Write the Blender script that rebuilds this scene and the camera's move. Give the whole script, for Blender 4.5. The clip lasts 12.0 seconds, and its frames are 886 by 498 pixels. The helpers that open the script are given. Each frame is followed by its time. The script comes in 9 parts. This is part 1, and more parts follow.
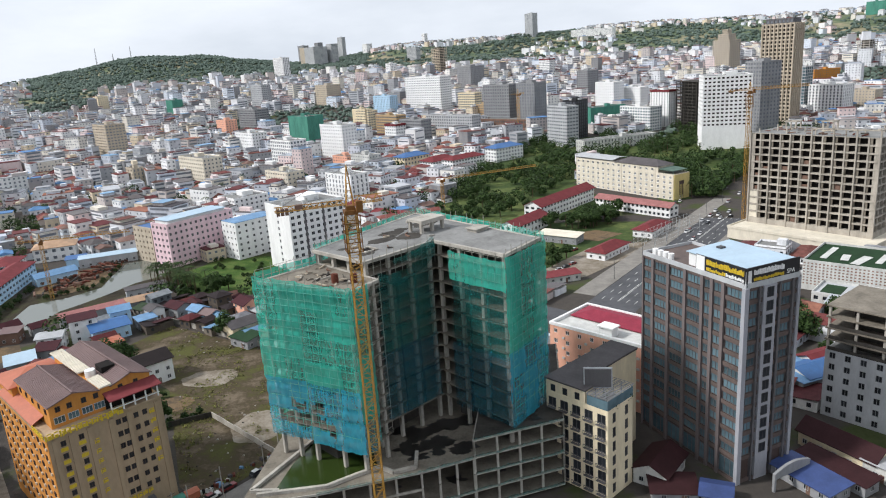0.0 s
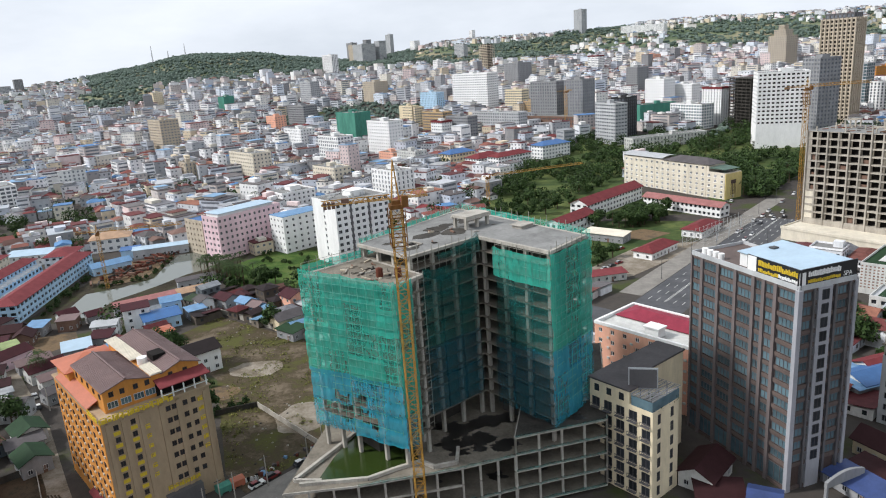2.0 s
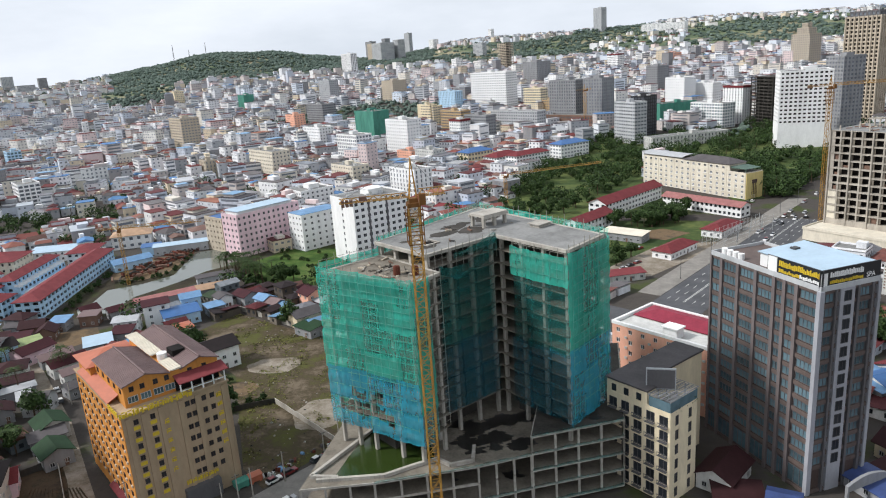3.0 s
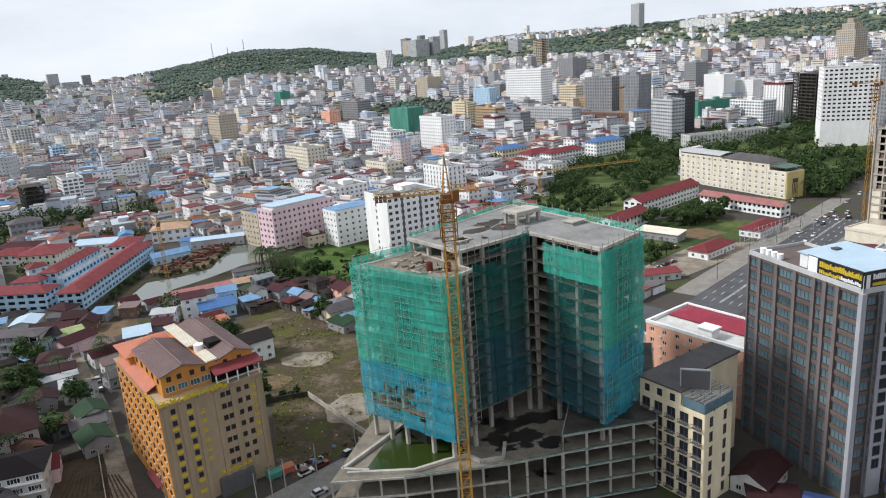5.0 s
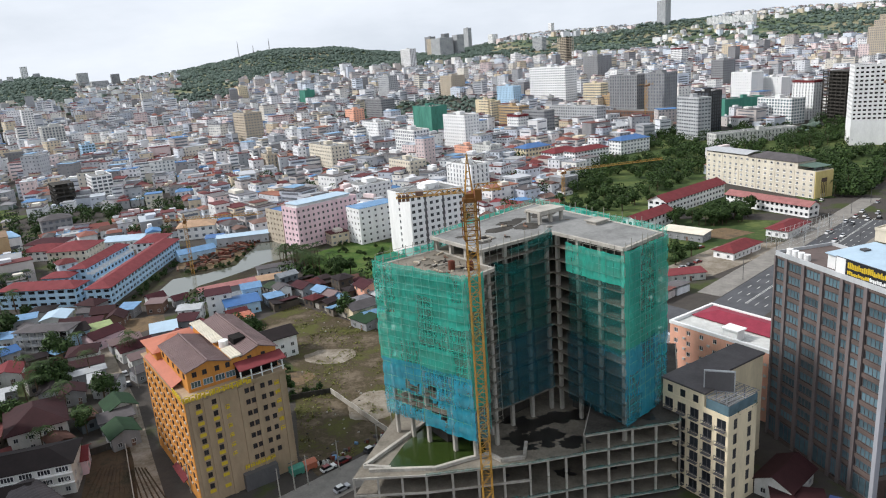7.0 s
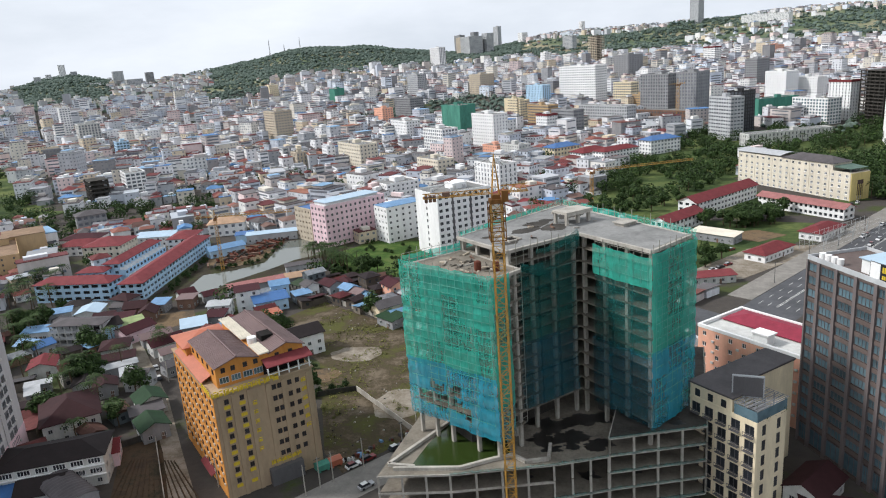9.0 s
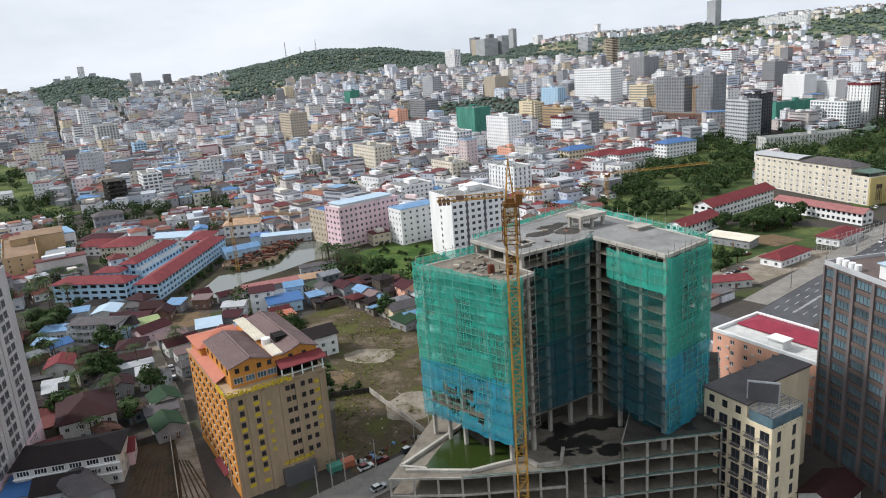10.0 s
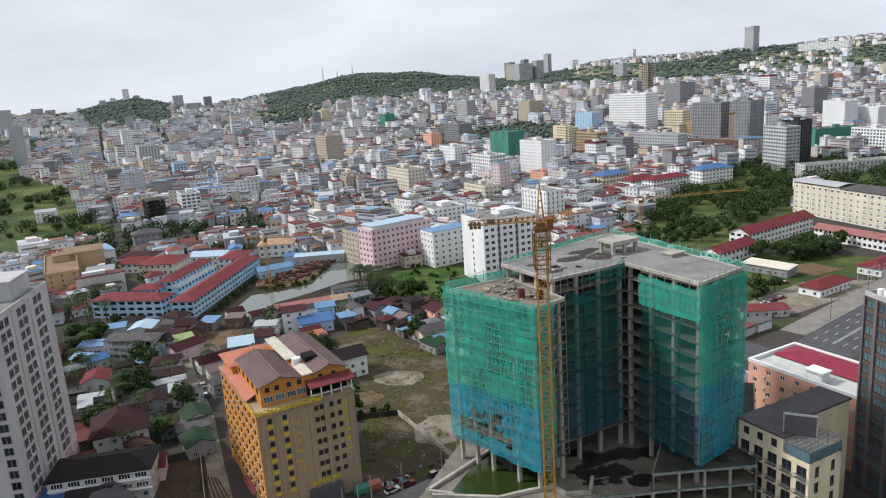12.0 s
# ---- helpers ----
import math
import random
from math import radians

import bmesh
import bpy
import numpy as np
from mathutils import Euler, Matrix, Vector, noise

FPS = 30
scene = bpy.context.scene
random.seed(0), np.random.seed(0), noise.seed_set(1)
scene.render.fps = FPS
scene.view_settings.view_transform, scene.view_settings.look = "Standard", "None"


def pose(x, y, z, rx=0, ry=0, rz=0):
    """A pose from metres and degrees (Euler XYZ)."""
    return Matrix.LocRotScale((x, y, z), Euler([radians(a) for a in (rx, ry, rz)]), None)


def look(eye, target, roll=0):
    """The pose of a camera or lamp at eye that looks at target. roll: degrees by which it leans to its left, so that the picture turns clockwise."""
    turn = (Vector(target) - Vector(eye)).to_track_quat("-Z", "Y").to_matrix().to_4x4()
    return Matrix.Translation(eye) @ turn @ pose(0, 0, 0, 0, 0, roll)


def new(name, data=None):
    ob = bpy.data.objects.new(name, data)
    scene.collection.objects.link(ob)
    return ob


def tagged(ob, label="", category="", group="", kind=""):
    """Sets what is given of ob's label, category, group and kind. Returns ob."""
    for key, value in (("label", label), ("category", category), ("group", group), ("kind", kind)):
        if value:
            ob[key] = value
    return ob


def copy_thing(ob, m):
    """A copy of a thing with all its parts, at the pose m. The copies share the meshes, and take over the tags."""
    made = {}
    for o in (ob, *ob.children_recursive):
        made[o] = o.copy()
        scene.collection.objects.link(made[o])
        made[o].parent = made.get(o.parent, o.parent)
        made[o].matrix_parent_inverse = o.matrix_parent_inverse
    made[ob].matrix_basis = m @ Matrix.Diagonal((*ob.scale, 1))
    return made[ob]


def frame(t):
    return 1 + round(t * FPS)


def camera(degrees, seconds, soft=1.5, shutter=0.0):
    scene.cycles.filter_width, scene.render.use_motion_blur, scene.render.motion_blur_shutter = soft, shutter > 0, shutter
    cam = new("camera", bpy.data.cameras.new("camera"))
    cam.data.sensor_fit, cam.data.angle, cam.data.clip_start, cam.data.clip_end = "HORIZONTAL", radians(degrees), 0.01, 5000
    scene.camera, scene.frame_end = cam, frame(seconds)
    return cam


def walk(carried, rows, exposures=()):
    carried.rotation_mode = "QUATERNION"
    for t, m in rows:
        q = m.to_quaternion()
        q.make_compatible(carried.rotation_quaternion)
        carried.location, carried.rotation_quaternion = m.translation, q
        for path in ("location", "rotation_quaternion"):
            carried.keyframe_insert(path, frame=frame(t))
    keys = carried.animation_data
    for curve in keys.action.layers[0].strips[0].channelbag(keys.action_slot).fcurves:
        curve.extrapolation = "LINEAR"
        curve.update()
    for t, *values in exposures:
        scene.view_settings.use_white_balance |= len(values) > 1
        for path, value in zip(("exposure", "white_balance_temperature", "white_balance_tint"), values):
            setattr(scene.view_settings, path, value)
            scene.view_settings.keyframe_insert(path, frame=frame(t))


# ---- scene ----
# the camera: a drone that hovers at 100 m and pans slowly to the left
cam = camera(64.2, 12.0, soft=1.1)


def view(t, x, y, z, yaw, pitch, roll):
    return t, pose(x, y, z, 0, 0, yaw) @ pose(0, 0, 0, 90 + pitch) @ pose(0, 0, 0, 0, 0, roll)


walk(cam, [
    view(0, 0.00, 0.00, 100.00, -0.81, -15.24, -3.91),
    view(0.5, -0.02, 0.04, 99.91, 0.14, -15.23, -3.93),
    view(1, -0.04, 0.08, 99.82, 1.06, -15.24, -3.94),
    view(1.5, -0.06, 0.10, 99.75, 1.99, -15.23, -3.99),
    view(2, -0.05, 0.07, 99.64, 2.92, -15.22, -3.99),
    view(2.5, -0.01, 0.01, 99.57, 3.66, -15.23, -4.02),
    view(3, 0.02, -0.03, 99.56, 4.40, -15.22, -4.04),
    view(3.2, 0.02, -0.05, 99.55, 4.68, -15.22, -4.05),
    view(4.8, 0.03, -0.23, 99.46, 6.94, -15.25, -4.11),
    view(5, 0.04, -0.25, 99.45, 7.17, -15.26, -4.12),
    view(5.5, 0.07, -0.32, 99.50, 7.47, -15.28, -4.14),
    view(6, 0.11, -0.39, 99.52, 7.94, -15.27, -4.19),
    view(6.5, 0.11, -0.46, 99.59, 8.52, -15.28, -4.24),
    view(7, 0.18, -0.60, 99.69, 9.09, -15.27, -4.29),
    view(7.2, 0.21, -0.62, 99.73, 9.34, -15.27, -4.29),
    view(8.8, 0.45, -0.74, 100.09, 11.16, -15.24, -4.28),
    view(9, 0.48, -0.76, 100.14, 11.39, -15.23, -4.28),
    view(9.5, 0.52, -0.83, 100.28, 11.96, -15.17, -4.23),
    view(10, 0.58, -0.92, 100.39, 12.54, -14.98, -4.20),
    view(10.5, 0.65, -0.98, 100.49, 13.09, -14.49, -4.15),
    view(11, 0.73, -1.04, 100.54, 13.62, -13.96, -4.09),
    view(11.5, 0.82, -1.09, 100.55, 14.15, -13.45, -3.99),
    view(12, 0.94, -1.12, 100.52, 15.07, -12.95, -3.86),
], exposures=[(0, 0.05), (9.5, 0.05), (12, -0.09)])

# ---------------------------------------------------------------- world and sun
SUN_ELEVATION, SUN_AZIMUTH = 42.0, -96.0     # degrees; azimuth from +y, clockwise positive
world = bpy.data.worlds.new("world")
scene.world = world
world.use_nodes = True
wn, wl = world.node_tree.nodes, world.node_tree.links
wn.clear()
w_out = wn.new("ShaderNodeOutputWorld")
w_bg = wn.new("ShaderNodeBackground")
w_sky = wn.new("ShaderNodeTexSky")
w_sky.sky_type, w_sky.sun_disc = "NISHITA", False
w_sky.sun_elevation, w_sky.sun_rotation = radians(SUN_ELEVATION), radians(SUN_AZIMUTH)
w_sky.air_density, w_sky.dust_density, w_sky.ozone_density = 1.0, 4.0, 1.0
w_co = wn.new("ShaderNodeTexCoord")
w_map = wn.new("ShaderNodeMapping")
w_map.inputs["Scale"].default_value = (1.0, 1.0, 3.2)
w_noise = wn.new("ShaderNodeTexNoise")
w_noise.inputs["Scale"].default_value, w_noise.inputs["Detail"].default_value, w_noise.inputs["Roughness"].default_value = 2.3, 7.0, 0.55
w_ramp = wn.new("ShaderNodeValToRGB")
w_ramp.color_ramp.elements[0].position, w_ramp.color_ramp.elements[0].color = 0.34, (7.9, 8.6, 9.6, 1)
w_ramp.color_ramp.elements[1].position, w_ramp.color_ramp.elements[1].color = 0.64, (10.4, 11.0, 12.0, 1)
w_mix = wn.new("ShaderNodeMix")
w_mix.data_type = "RGBA"
w_sep = wn.new("ShaderNodeSeparateXYZ")
w_haze = wn.new("ShaderNodeMapRange")          # bright haze low down, some blue overhead
w_haze.interpolation_type = "SMOOTHSTEP"
w_haze.inputs[1].default_value, w_haze.inputs[2].default_value, w_haze.inputs[3].default_value, w_haze.inputs[4].default_value = 0.12, 0.6, 0.95, 0.9
w_zen = wn.new("ShaderNodeMapRange")           # an overcast sky is brightest overhead
w_zen.interpolation_type = "SMOOTHSTEP"
w_zen.inputs[1].default_value, w_zen.inputs[2].default_value, w_zen.inputs[3].default_value, w_zen.inputs[4].default_value = 0.13, 0.7, 1.0, 0.92
w_up = wn.new("ShaderNodeVectorMath")
w_up.operation = "SCALE"
wl.new(w_co.outputs["Generated"], w_sep.inputs["Vector"])
wl.new(w_sep.outputs["Z"], w_haze.inputs[0])
wl.new(w_haze.outputs[0], w_mix.inputs[0])
wl.new(w_co.outputs["Generated"], w_map.inputs["Vector"])
wl.new(w_map.outputs["Vector"], w_noise.inputs["Vector"])
wl.new(w_noise.outputs["Fac"], w_ramp.inputs["Fac"])
wl.new(w_sky.outputs["Color"], w_mix.inputs[6])
wl.new(w_sep.outputs["Z"], w_zen.inputs[0])
wl.new(w_ramp.outputs["Color"], w_up.inputs[0])
wl.new(w_zen.outputs[0], w_up.inputs["Scale"])
wl.new(w_up.outputs[0], w_mix.inputs[7])
wl.new(w_mix.outputs[2], w_bg.inputs["Color"])
w_bg.inputs["Strength"].default_value = 0.092
wl.new(w_bg.outputs["Background"], w_out.inputs["Surface"])

sun = new("sun", bpy.data.lights.new("sun", "SUN"))
sun.data.energy, sun.data.angle, sun.data.color = 3.6, radians(7), (1.0, 0.98, 0.965)
_a, _e = radians(SUN_AZIMUTH), radians(SUN_ELEVATION)
sun.matrix_world = look((math.sin(_a) * math.cos(_e) * 400, math.cos(_a) * math.cos(_e) * 400, math.sin(_e) * 400), (0, 0, 0))


# ---------------------------------------------------------------- materials
def lin(r, g, b):
    """Linear colour from 0..255 display values."""
    return tuple(((c / 255 + 0.055) / 1.055) ** 2.4 if c > 10 else c / 255 / 12.92 for c in (r, g, b)) + (1.0,)


def base_mat(name, rough=0.85, metal=0.0):
    m = bpy.data.materials.new(name)
    m.use_nodes = True
    n = m.node_tree.nodes
    b = n["Principled BSDF"]
    b.inputs["Roughness"].default_value, b.inputs["Metallic"].default_value = rough, metal
    if rough > 0.62:
        b.inputs["Specular IOR Level"].default_value = 0.15        # matt, dusty surfaces
    return m, n, m.node_tree.links, b


def wear(n, l, colour_socket, b, scale, amount, bump, coords="Object", streak=1.0):
    """Two scales of stain and grain over a colour, and fine relief."""
    co = n.new("ShaderNodeTexCoord")
    mp = n.new("ShaderNodeMapping")
    mp.inputs["Scale"].default_value = (1, 1, streak)
    l.new(co.outputs[coords], mp.inputs["Vector"])
    big = n.new("ShaderNodeTexNoise")
    big.inputs["Scale"].default_value, big.inputs["Detail"].default_value, big.inputs["Roughness"].default_value = scale, 6, 0.65
    fine = n.new("ShaderNodeTexNoise")
    fine.inputs["Scale"].default_value, fine.inputs["Detail"].default_value, fine.inputs["Roughness"].default_value = scale * 9, 6, 0.7
    l.new(mp.outputs["Vector"], big.inputs["Vector"])
    l.new(mp.outputs["Vector"], fine.inputs["Vector"])
    add = n.new("ShaderNodeMath")
    add.operation = "MULTIPLY_ADD"
    add.inputs[1].default_value = 0.5
    l.new(fine.outputs["Fac"], add.inputs[0])
    l.new(big.outputs["Fac"], add.inputs[2])
    rng = n.new("ShaderNodeMapRange")
    rng.inputs[1].default_value, rng.inputs[2].default_value = 0.54, 0.95
    rng.inputs[3].default_value, rng.inputs[4].default_value = 1 - amount, 1 + amount * 0.35
    l.new(add.outputs[0], rng.inputs[0])
    mul = n.new("ShaderNodeVectorMath")
    mul.operation = "SCALE"
    l.new(colour_socket, mul.inputs[0])
    l.new(rng.outputs[0], mul.inputs["Scale"])
    l.new(mul.outputs[0], b.inputs["Base Color"])
    if bump:
        bp = n.new("ShaderNodeBump")
        bp.inputs["Strength"].default_value, bp.inputs["Distance"].default_value = bump, 0.05
        l.new(fine.outputs["Fac"], bp.inputs["Height"])
        l.new(bp.outputs["Normal"], b.inputs["Normal"])


def solid(name, colour, rough=0.85, amount=0.3, scale=0.25, bump=0.25, metal=0.0, streak=0.35):
    m, n, l, b = base_mat(name, rough, metal)
    rgb = n.new("ShaderNodeRGB")
    rgb.outputs[0].default_value = colour
    wear(n, l, rgb.outputs[0], b, scale, amount, bump, streak=streak)
    return m


def varied(name, colours, rough=0.85, amount=0.3, scale=0.3, island=False, streak=0.4, bump=0.2):
    """One of several colours, by object (or by island of a joined mesh)."""
    m, n, l, b = base_mat(name, rough)
    rnd = n.new("ShaderNodeNewGeometry" if island else "ShaderNodeObjectInfo")
    ramp = n.new("ShaderNodeValToRGB")
    ramp.color_ramp.interpolation = "CONSTANT"
    el = ramp.color_ramp.elements
    el[0].position, el[0].color = 0.0, colours[0]
    el[1].position, el[1].color = 1.0 / len(colours), colours[1]
    for i, c in enumerate(colours[2:], 2):
        e = el.new(i / len(colours))
        e.color = c
    l.new(rnd.outputs["Random Per Island" if island else "Random"], ramp.inputs["Fac"])
    wear(n, l, ramp.outputs["Color"], b, scale, amount, bump, streak=streak)
    return m


def glass_mat(name, colour, rough=0.12, lo=0.55, hi=1.35):
    m, n, l, b = base_mat(name, rough)
    co = n.new("ShaderNodeTexCoord")
    no = n.new("ShaderNodeTexNoise")
    no.inputs["Scale"].default_value = 0.4
    l.new(co.outputs["Object"], no.inputs["Vector"])
    info = n.new("ShaderNodeObjectInfo")
    add = n.new("ShaderNodeMath")
    l.new(no.outputs["Fac"], add.inputs[0])
    l.new(info.outputs["Random"], add.inputs[1])
    rp = n.new("ShaderNodeValToRGB")
    rp.color_ramp.elements[0].position, rp.color_ramp.elements[0].color = lo * 0.7, tuple(c * 0.35 for c in colour[:3]) + (1,)
    rp.color_ramp.elements[1].position, rp.color_ramp.elements[1].color = min(1.0, hi * 0.7), colour
    scl = n.new("ShaderNodeMath")
    scl.operation = "MULTIPLY"
    scl.inputs[1].default_value = 0.7
    l.new(add.outputs[0], scl.inputs[0])
    l.new(scl.outputs[0], rp.inputs["Fac"])
    l.new(rp.outputs["Color"], b.inputs["Base Color"])
    b.inputs["Specular IOR Level"].default_value = 0.35
    return m


WHITE = lin(232, 232, 231)
M = {}
M["concrete"] = solid("bare_concrete", lin(174, 169, 160), 0.9, 0.42, 0.22, 0.4)
# stained, and darkened further for shade inside buildings and on the podium
M["concrete_dark"] = solid("stained_shaded_concrete", lin(72, 69, 65), 0.92, 0.5, 0.18, 0.4)
M["concrete_mid"] = solid("dusty_raw_concrete", lin(128, 121, 110), 0.92, 0.45, 0.2, 0.4)
M["roof_concrete"] = solid("weathered_roof_screed", lin(134, 134, 132), 0.93, 0.42, 0.12, 0.3, streak=1)
M["white"] = solid("white_render", WHITE, 0.8, 0.16, 0.15, 0.12)
M["white_old"] = solid("stained_white_render", lin(200, 200, 196), 0.85, 0.3, 0.2, 0.2)
M["cream"] = solid("cream_render", lin(222, 208, 178), 0.85, 0.2, 0.2, 0.15)
M["cream_light"] = solid("pale_cream_render", lin(214, 206, 189), 0.85, 0.2, 0.2, 0.15)
M["pink"] = solid("pale_pink_render", lin(222, 194, 200), 0.85, 0.18, 0.2, 0.15)
M["grey"] = solid("grey_render", lin(144, 145, 147), 0.85, 0.25, 0.2, 0.2)
M["grey_light"] = solid("light_grey_render", lin(180, 182, 184), 0.85, 0.22, 0.2, 0.2)
M["grey_tower"] = solid("dull_grey_render", lin(186, 184, 184), 0.85, 0.2, 0.2, 0.15)
M["brown_flat"] = solid("brown_roof_screed", lin(140, 118, 98), 0.93, 0.35, 0.12, 0.3, streak=1)
M["tan"] = solid("tan_render", lin(186, 174, 156), 0.85, 0.22, 0.2, 0.2)
M["brown"] = solid("brown_render", lin(120, 96, 84), 0.85, 0.25, 0.2, 0.2)
M["salmon"] = solid("salmon_render", lin(232, 176, 152), 0.85, 0.16, 0.2, 0.15)
M["yellow"] = solid("yellow_render", lin(184, 158, 122), 0.85, 0.2, 0.2, 0.15)
M["yellow_wall"] = solid("pale_yellow_paint", lin(206, 188, 128), 0.8, 0.25, 0.2, 0.15)
M["yellow_bright"] = solid("yellow_paint", lin(206, 176, 46), 0.6, 0.2, 0.6, 0.1)
M["orange"] = solid("orange_render", lin(198, 136, 70), 0.8, 0.22, 0.2, 0.15)
M["orange_grey"] = solid("beige_brown_render", lin(168, 147, 122), 0.85, 0.22, 0.2, 0.15)
M["blue_pale"] = solid("pale_blue_render", lin(180, 210, 232), 0.85, 0.18, 0.2, 0.15)
M["blue_roof"] = solid("blue_sheet_roof", lin(54, 98, 150), 0.5, 0.25, 0.3, 0.2)
M["sky_roof"] = solid("pale_blue_sheet_roof", lin(166, 188, 204), 0.5, 0.16, 0.15, 0.15, streak=1)
M["red_roof"] = solid("red_tile_roof", lin(114, 52, 55), 0.75, 0.3, 0.3, 0.4, streak=1)
M["school_roof"] = solid("faded_red_tile_roof", lin(120, 58, 61), 0.75, 0.28, 0.3, 0.4, streak=1)
M["crimson_roof"] = solid("crimson_sheet_roof", lin(140, 54, 70), 0.65, 0.25, 0.3, 0.3, streak=1)
M["maroon_roof"] = solid("maroon_sheet_roof", lin(66, 33, 38), 0.7, 0.3, 0.25, 0.3, streak=1)
M["brown_roof"] = solid("brown_ribbed_sheet_roof", lin(112, 91, 89), 0.6, 0.25, 0.2, 0.25, streak=1)
M["orange_roof"] = solid("orange_sheet_roof", lin(176, 102, 76), 0.6, 0.22, 0.2, 0.2, streak=1)
M["grey_roof"] = solid("grey_sheet_roof", lin(88, 84, 85), 0.7, 0.3, 0.2, 0.2, streak=1)
M["maroon_dark"] = solid("dark_maroon_tile_roof", lin(56, 33, 35), 0.75, 0.3, 0.3, 0.4, streak=1)
M["black_roof"] = solid("black_brown_sheet_roof", lin(40, 34, 34), 0.7, 0.3, 0.25, 0.3, streak=1)
M["green_roof"] = solid("faded_green_sheet_roof", lin(38, 62, 40), 0.7, 0.35, 0.25, 0.3, streak=1)
M["lime_roof"] = solid("yellow_green_sheet_roof", lin(146, 160, 112), 0.7, 0.3, 0.25, 0.3, streak=1)
M["stripe_roof"] = solid("pale_ribbed_sheet_roof", lin(170, 172, 174), 0.5, 0.25, 0.4, 0.3, streak=1)
M["tarp_roof"] = solid("faded_blue_sheet_roof", lin(104, 142, 178), 0.6, 0.28, 0.3, 0.25, streak=1)
M["blue_dark_roof"] = solid("dark_blue_sheet_roof", lin(54, 72, 120), 0.6, 0.3, 0.3, 0.25, streak=1)
M["pale_red_roof"] = solid("faded_red_sheet_roof", lin(152, 104, 101), 0.7, 0.3, 0.3, 0.3, streak=1)
M["tan_roof"] = solid("tan_sheet_roof", lin(176, 146, 120), 0.7, 0.3, 0.3, 0.3, streak=1)
M["frame_concrete"] = solid("pale_tan_concrete", lin(172, 165, 154), 0.9, 0.4, 0.2, 0.4)
# near-black: the shade inside rooms and openings, put into the colour
M["dark"] = solid("interior_shade_black", lin(36, 33, 32), 0.95, 0.4, 0.2, 0.1)
M["dark_brown"] = solid("dark_brown_cladding", lin(84, 71, 67), 0.75, 0.25, 0.3, 0.15)
M["spandrel"] = solid("dark_mauve_stone_panel", lin(100, 88, 84), 0.7, 0.25, 0.3, 0.15)
M["lattice_brown"] = solid("brown_lattice_panel", lin(142, 110, 98), 0.8, 0.2, 0.3, 0.1)
M["panel_grey"] = solid("pale_grey_cladding", lin(158, 159, 165), 0.7, 0.18, 0.3, 0.1)
M["mauve"] = solid("brown_mauve_stone_cladding", lin(114, 105, 104), 0.7, 0.2, 0.3, 0.15)
M["charcoal"] = solid("charcoal_cladding", lin(92, 90, 92), 0.6, 0.2, 0.3, 0.15)
M["glass"] = glass_mat("blue_grey_glass", lin(92, 116, 124))
M["glass_teal"] = glass_mat("dark_teal_glass", lin(98, 122, 132), 0.16, 0.45, 1.7)
# clear dark glass lightened to grey, distance haze mixed into its colour
M["glass_mid"] = glass_mat("haze_paled_glass", lin(112, 118, 126), 0.3)
M["glass_dark"] = glass_mat("dark_glass", lin(44, 48, 54), 0.3)
M["alu"] = solid("pale_aluminium", lin(190, 192, 192), 0.45, 0.12, 0.5, 0.05, metal=0.3)
M["steel_yellow"] = solid("yellow_crane_paint", lin(178, 134, 56), 0.55, 0.35, 0.8, 0.1)
M["steel_brown"] = solid("weathered_brown_steel", lin(126, 88, 50), 0.7, 0.35, 0.8, 0.15)
M["steel_rust"] = solid("rusty_red_steel", lin(104, 60, 48), 0.75, 0.4, 0.8, 0.2)
M["steel_dark"] = solid("dark_steel", lin(70, 70, 72), 0.6, 0.3, 0.8, 0.1)
M["scaffold"] = solid("scaffold_tube", lin(142, 139, 130), 0.6, 0.3, 0.8, 0.1)
M["asphalt"] = solid("asphalt", lin(86, 87, 90), 0.92, 0.32, 0.12, 0.3, streak=1)
M["paving"] = solid("concrete_paving", lin(134, 130, 124), 0.92, 0.3, 0.2, 0.3, streak=1)
M["line"] = solid("road_marking", lin(205, 205, 200), 0.8, 0.3, 1.0, 0.1, streak=1)
M["trunk"] = solid("bark", lin(92, 78, 64), 0.95, 0.4, 2.0, 0.5)
M["black"] = solid("black_panel", lin(36, 36, 40), 0.5, 0.2, 0.4, 0.05)
M["water"], _n, _l, _b = base_mat("murky_canal_water", 0.08)
_b.inputs["Base Color"].default_value = lin(100, 104, 97)
M["pond"], _n, _l, _b = base_mat("green_standing_water", 0.15)
_b.inputs["Base Color"].default_value = lin(46, 60, 26)
WALLS = [lin(230, 230, 230), lin(222, 224, 227), lin(212, 214, 218), lin(226, 224, 219), lin(192, 198, 208), lin(232, 232, 234), lin(214, 221, 230),
         lin(216, 210, 198), lin(168, 170, 173), lin(228, 228, 226), lin(198, 190, 186), lin(214, 200, 176), lin(146, 145, 146), lin(192, 194, 198), lin(224, 206, 204), lin(234, 234, 234)]
ROOFS = [lin(94, 50, 52), lin(150, 152, 155), lin(112, 72, 66), lin(118, 118, 122), lin(146, 148, 151), lin(92, 128, 170), lin(92, 86, 86), lin(176, 182, 188),
         lin(96, 58, 60), lin(74, 72, 76), lin(132, 164, 192), lin(110, 62, 60), lin(146, 100, 84), lin(100, 97, 98), lin(190, 193, 197), lin(164, 165, 166)]
M["shack_roof"] = varied("rusty_shack_roof", [lin(84, 40, 42), lin(52, 41, 42), lin(100, 56, 54), lin(64, 34, 38), lin(80, 77, 78), lin(90, 46, 47), lin(104, 138, 166), lin(46, 39, 40), lin(96, 70, 62), lin(132, 136, 140), lin(58, 72, 54)], 0.75, 0.4, 0.5, streak=1)
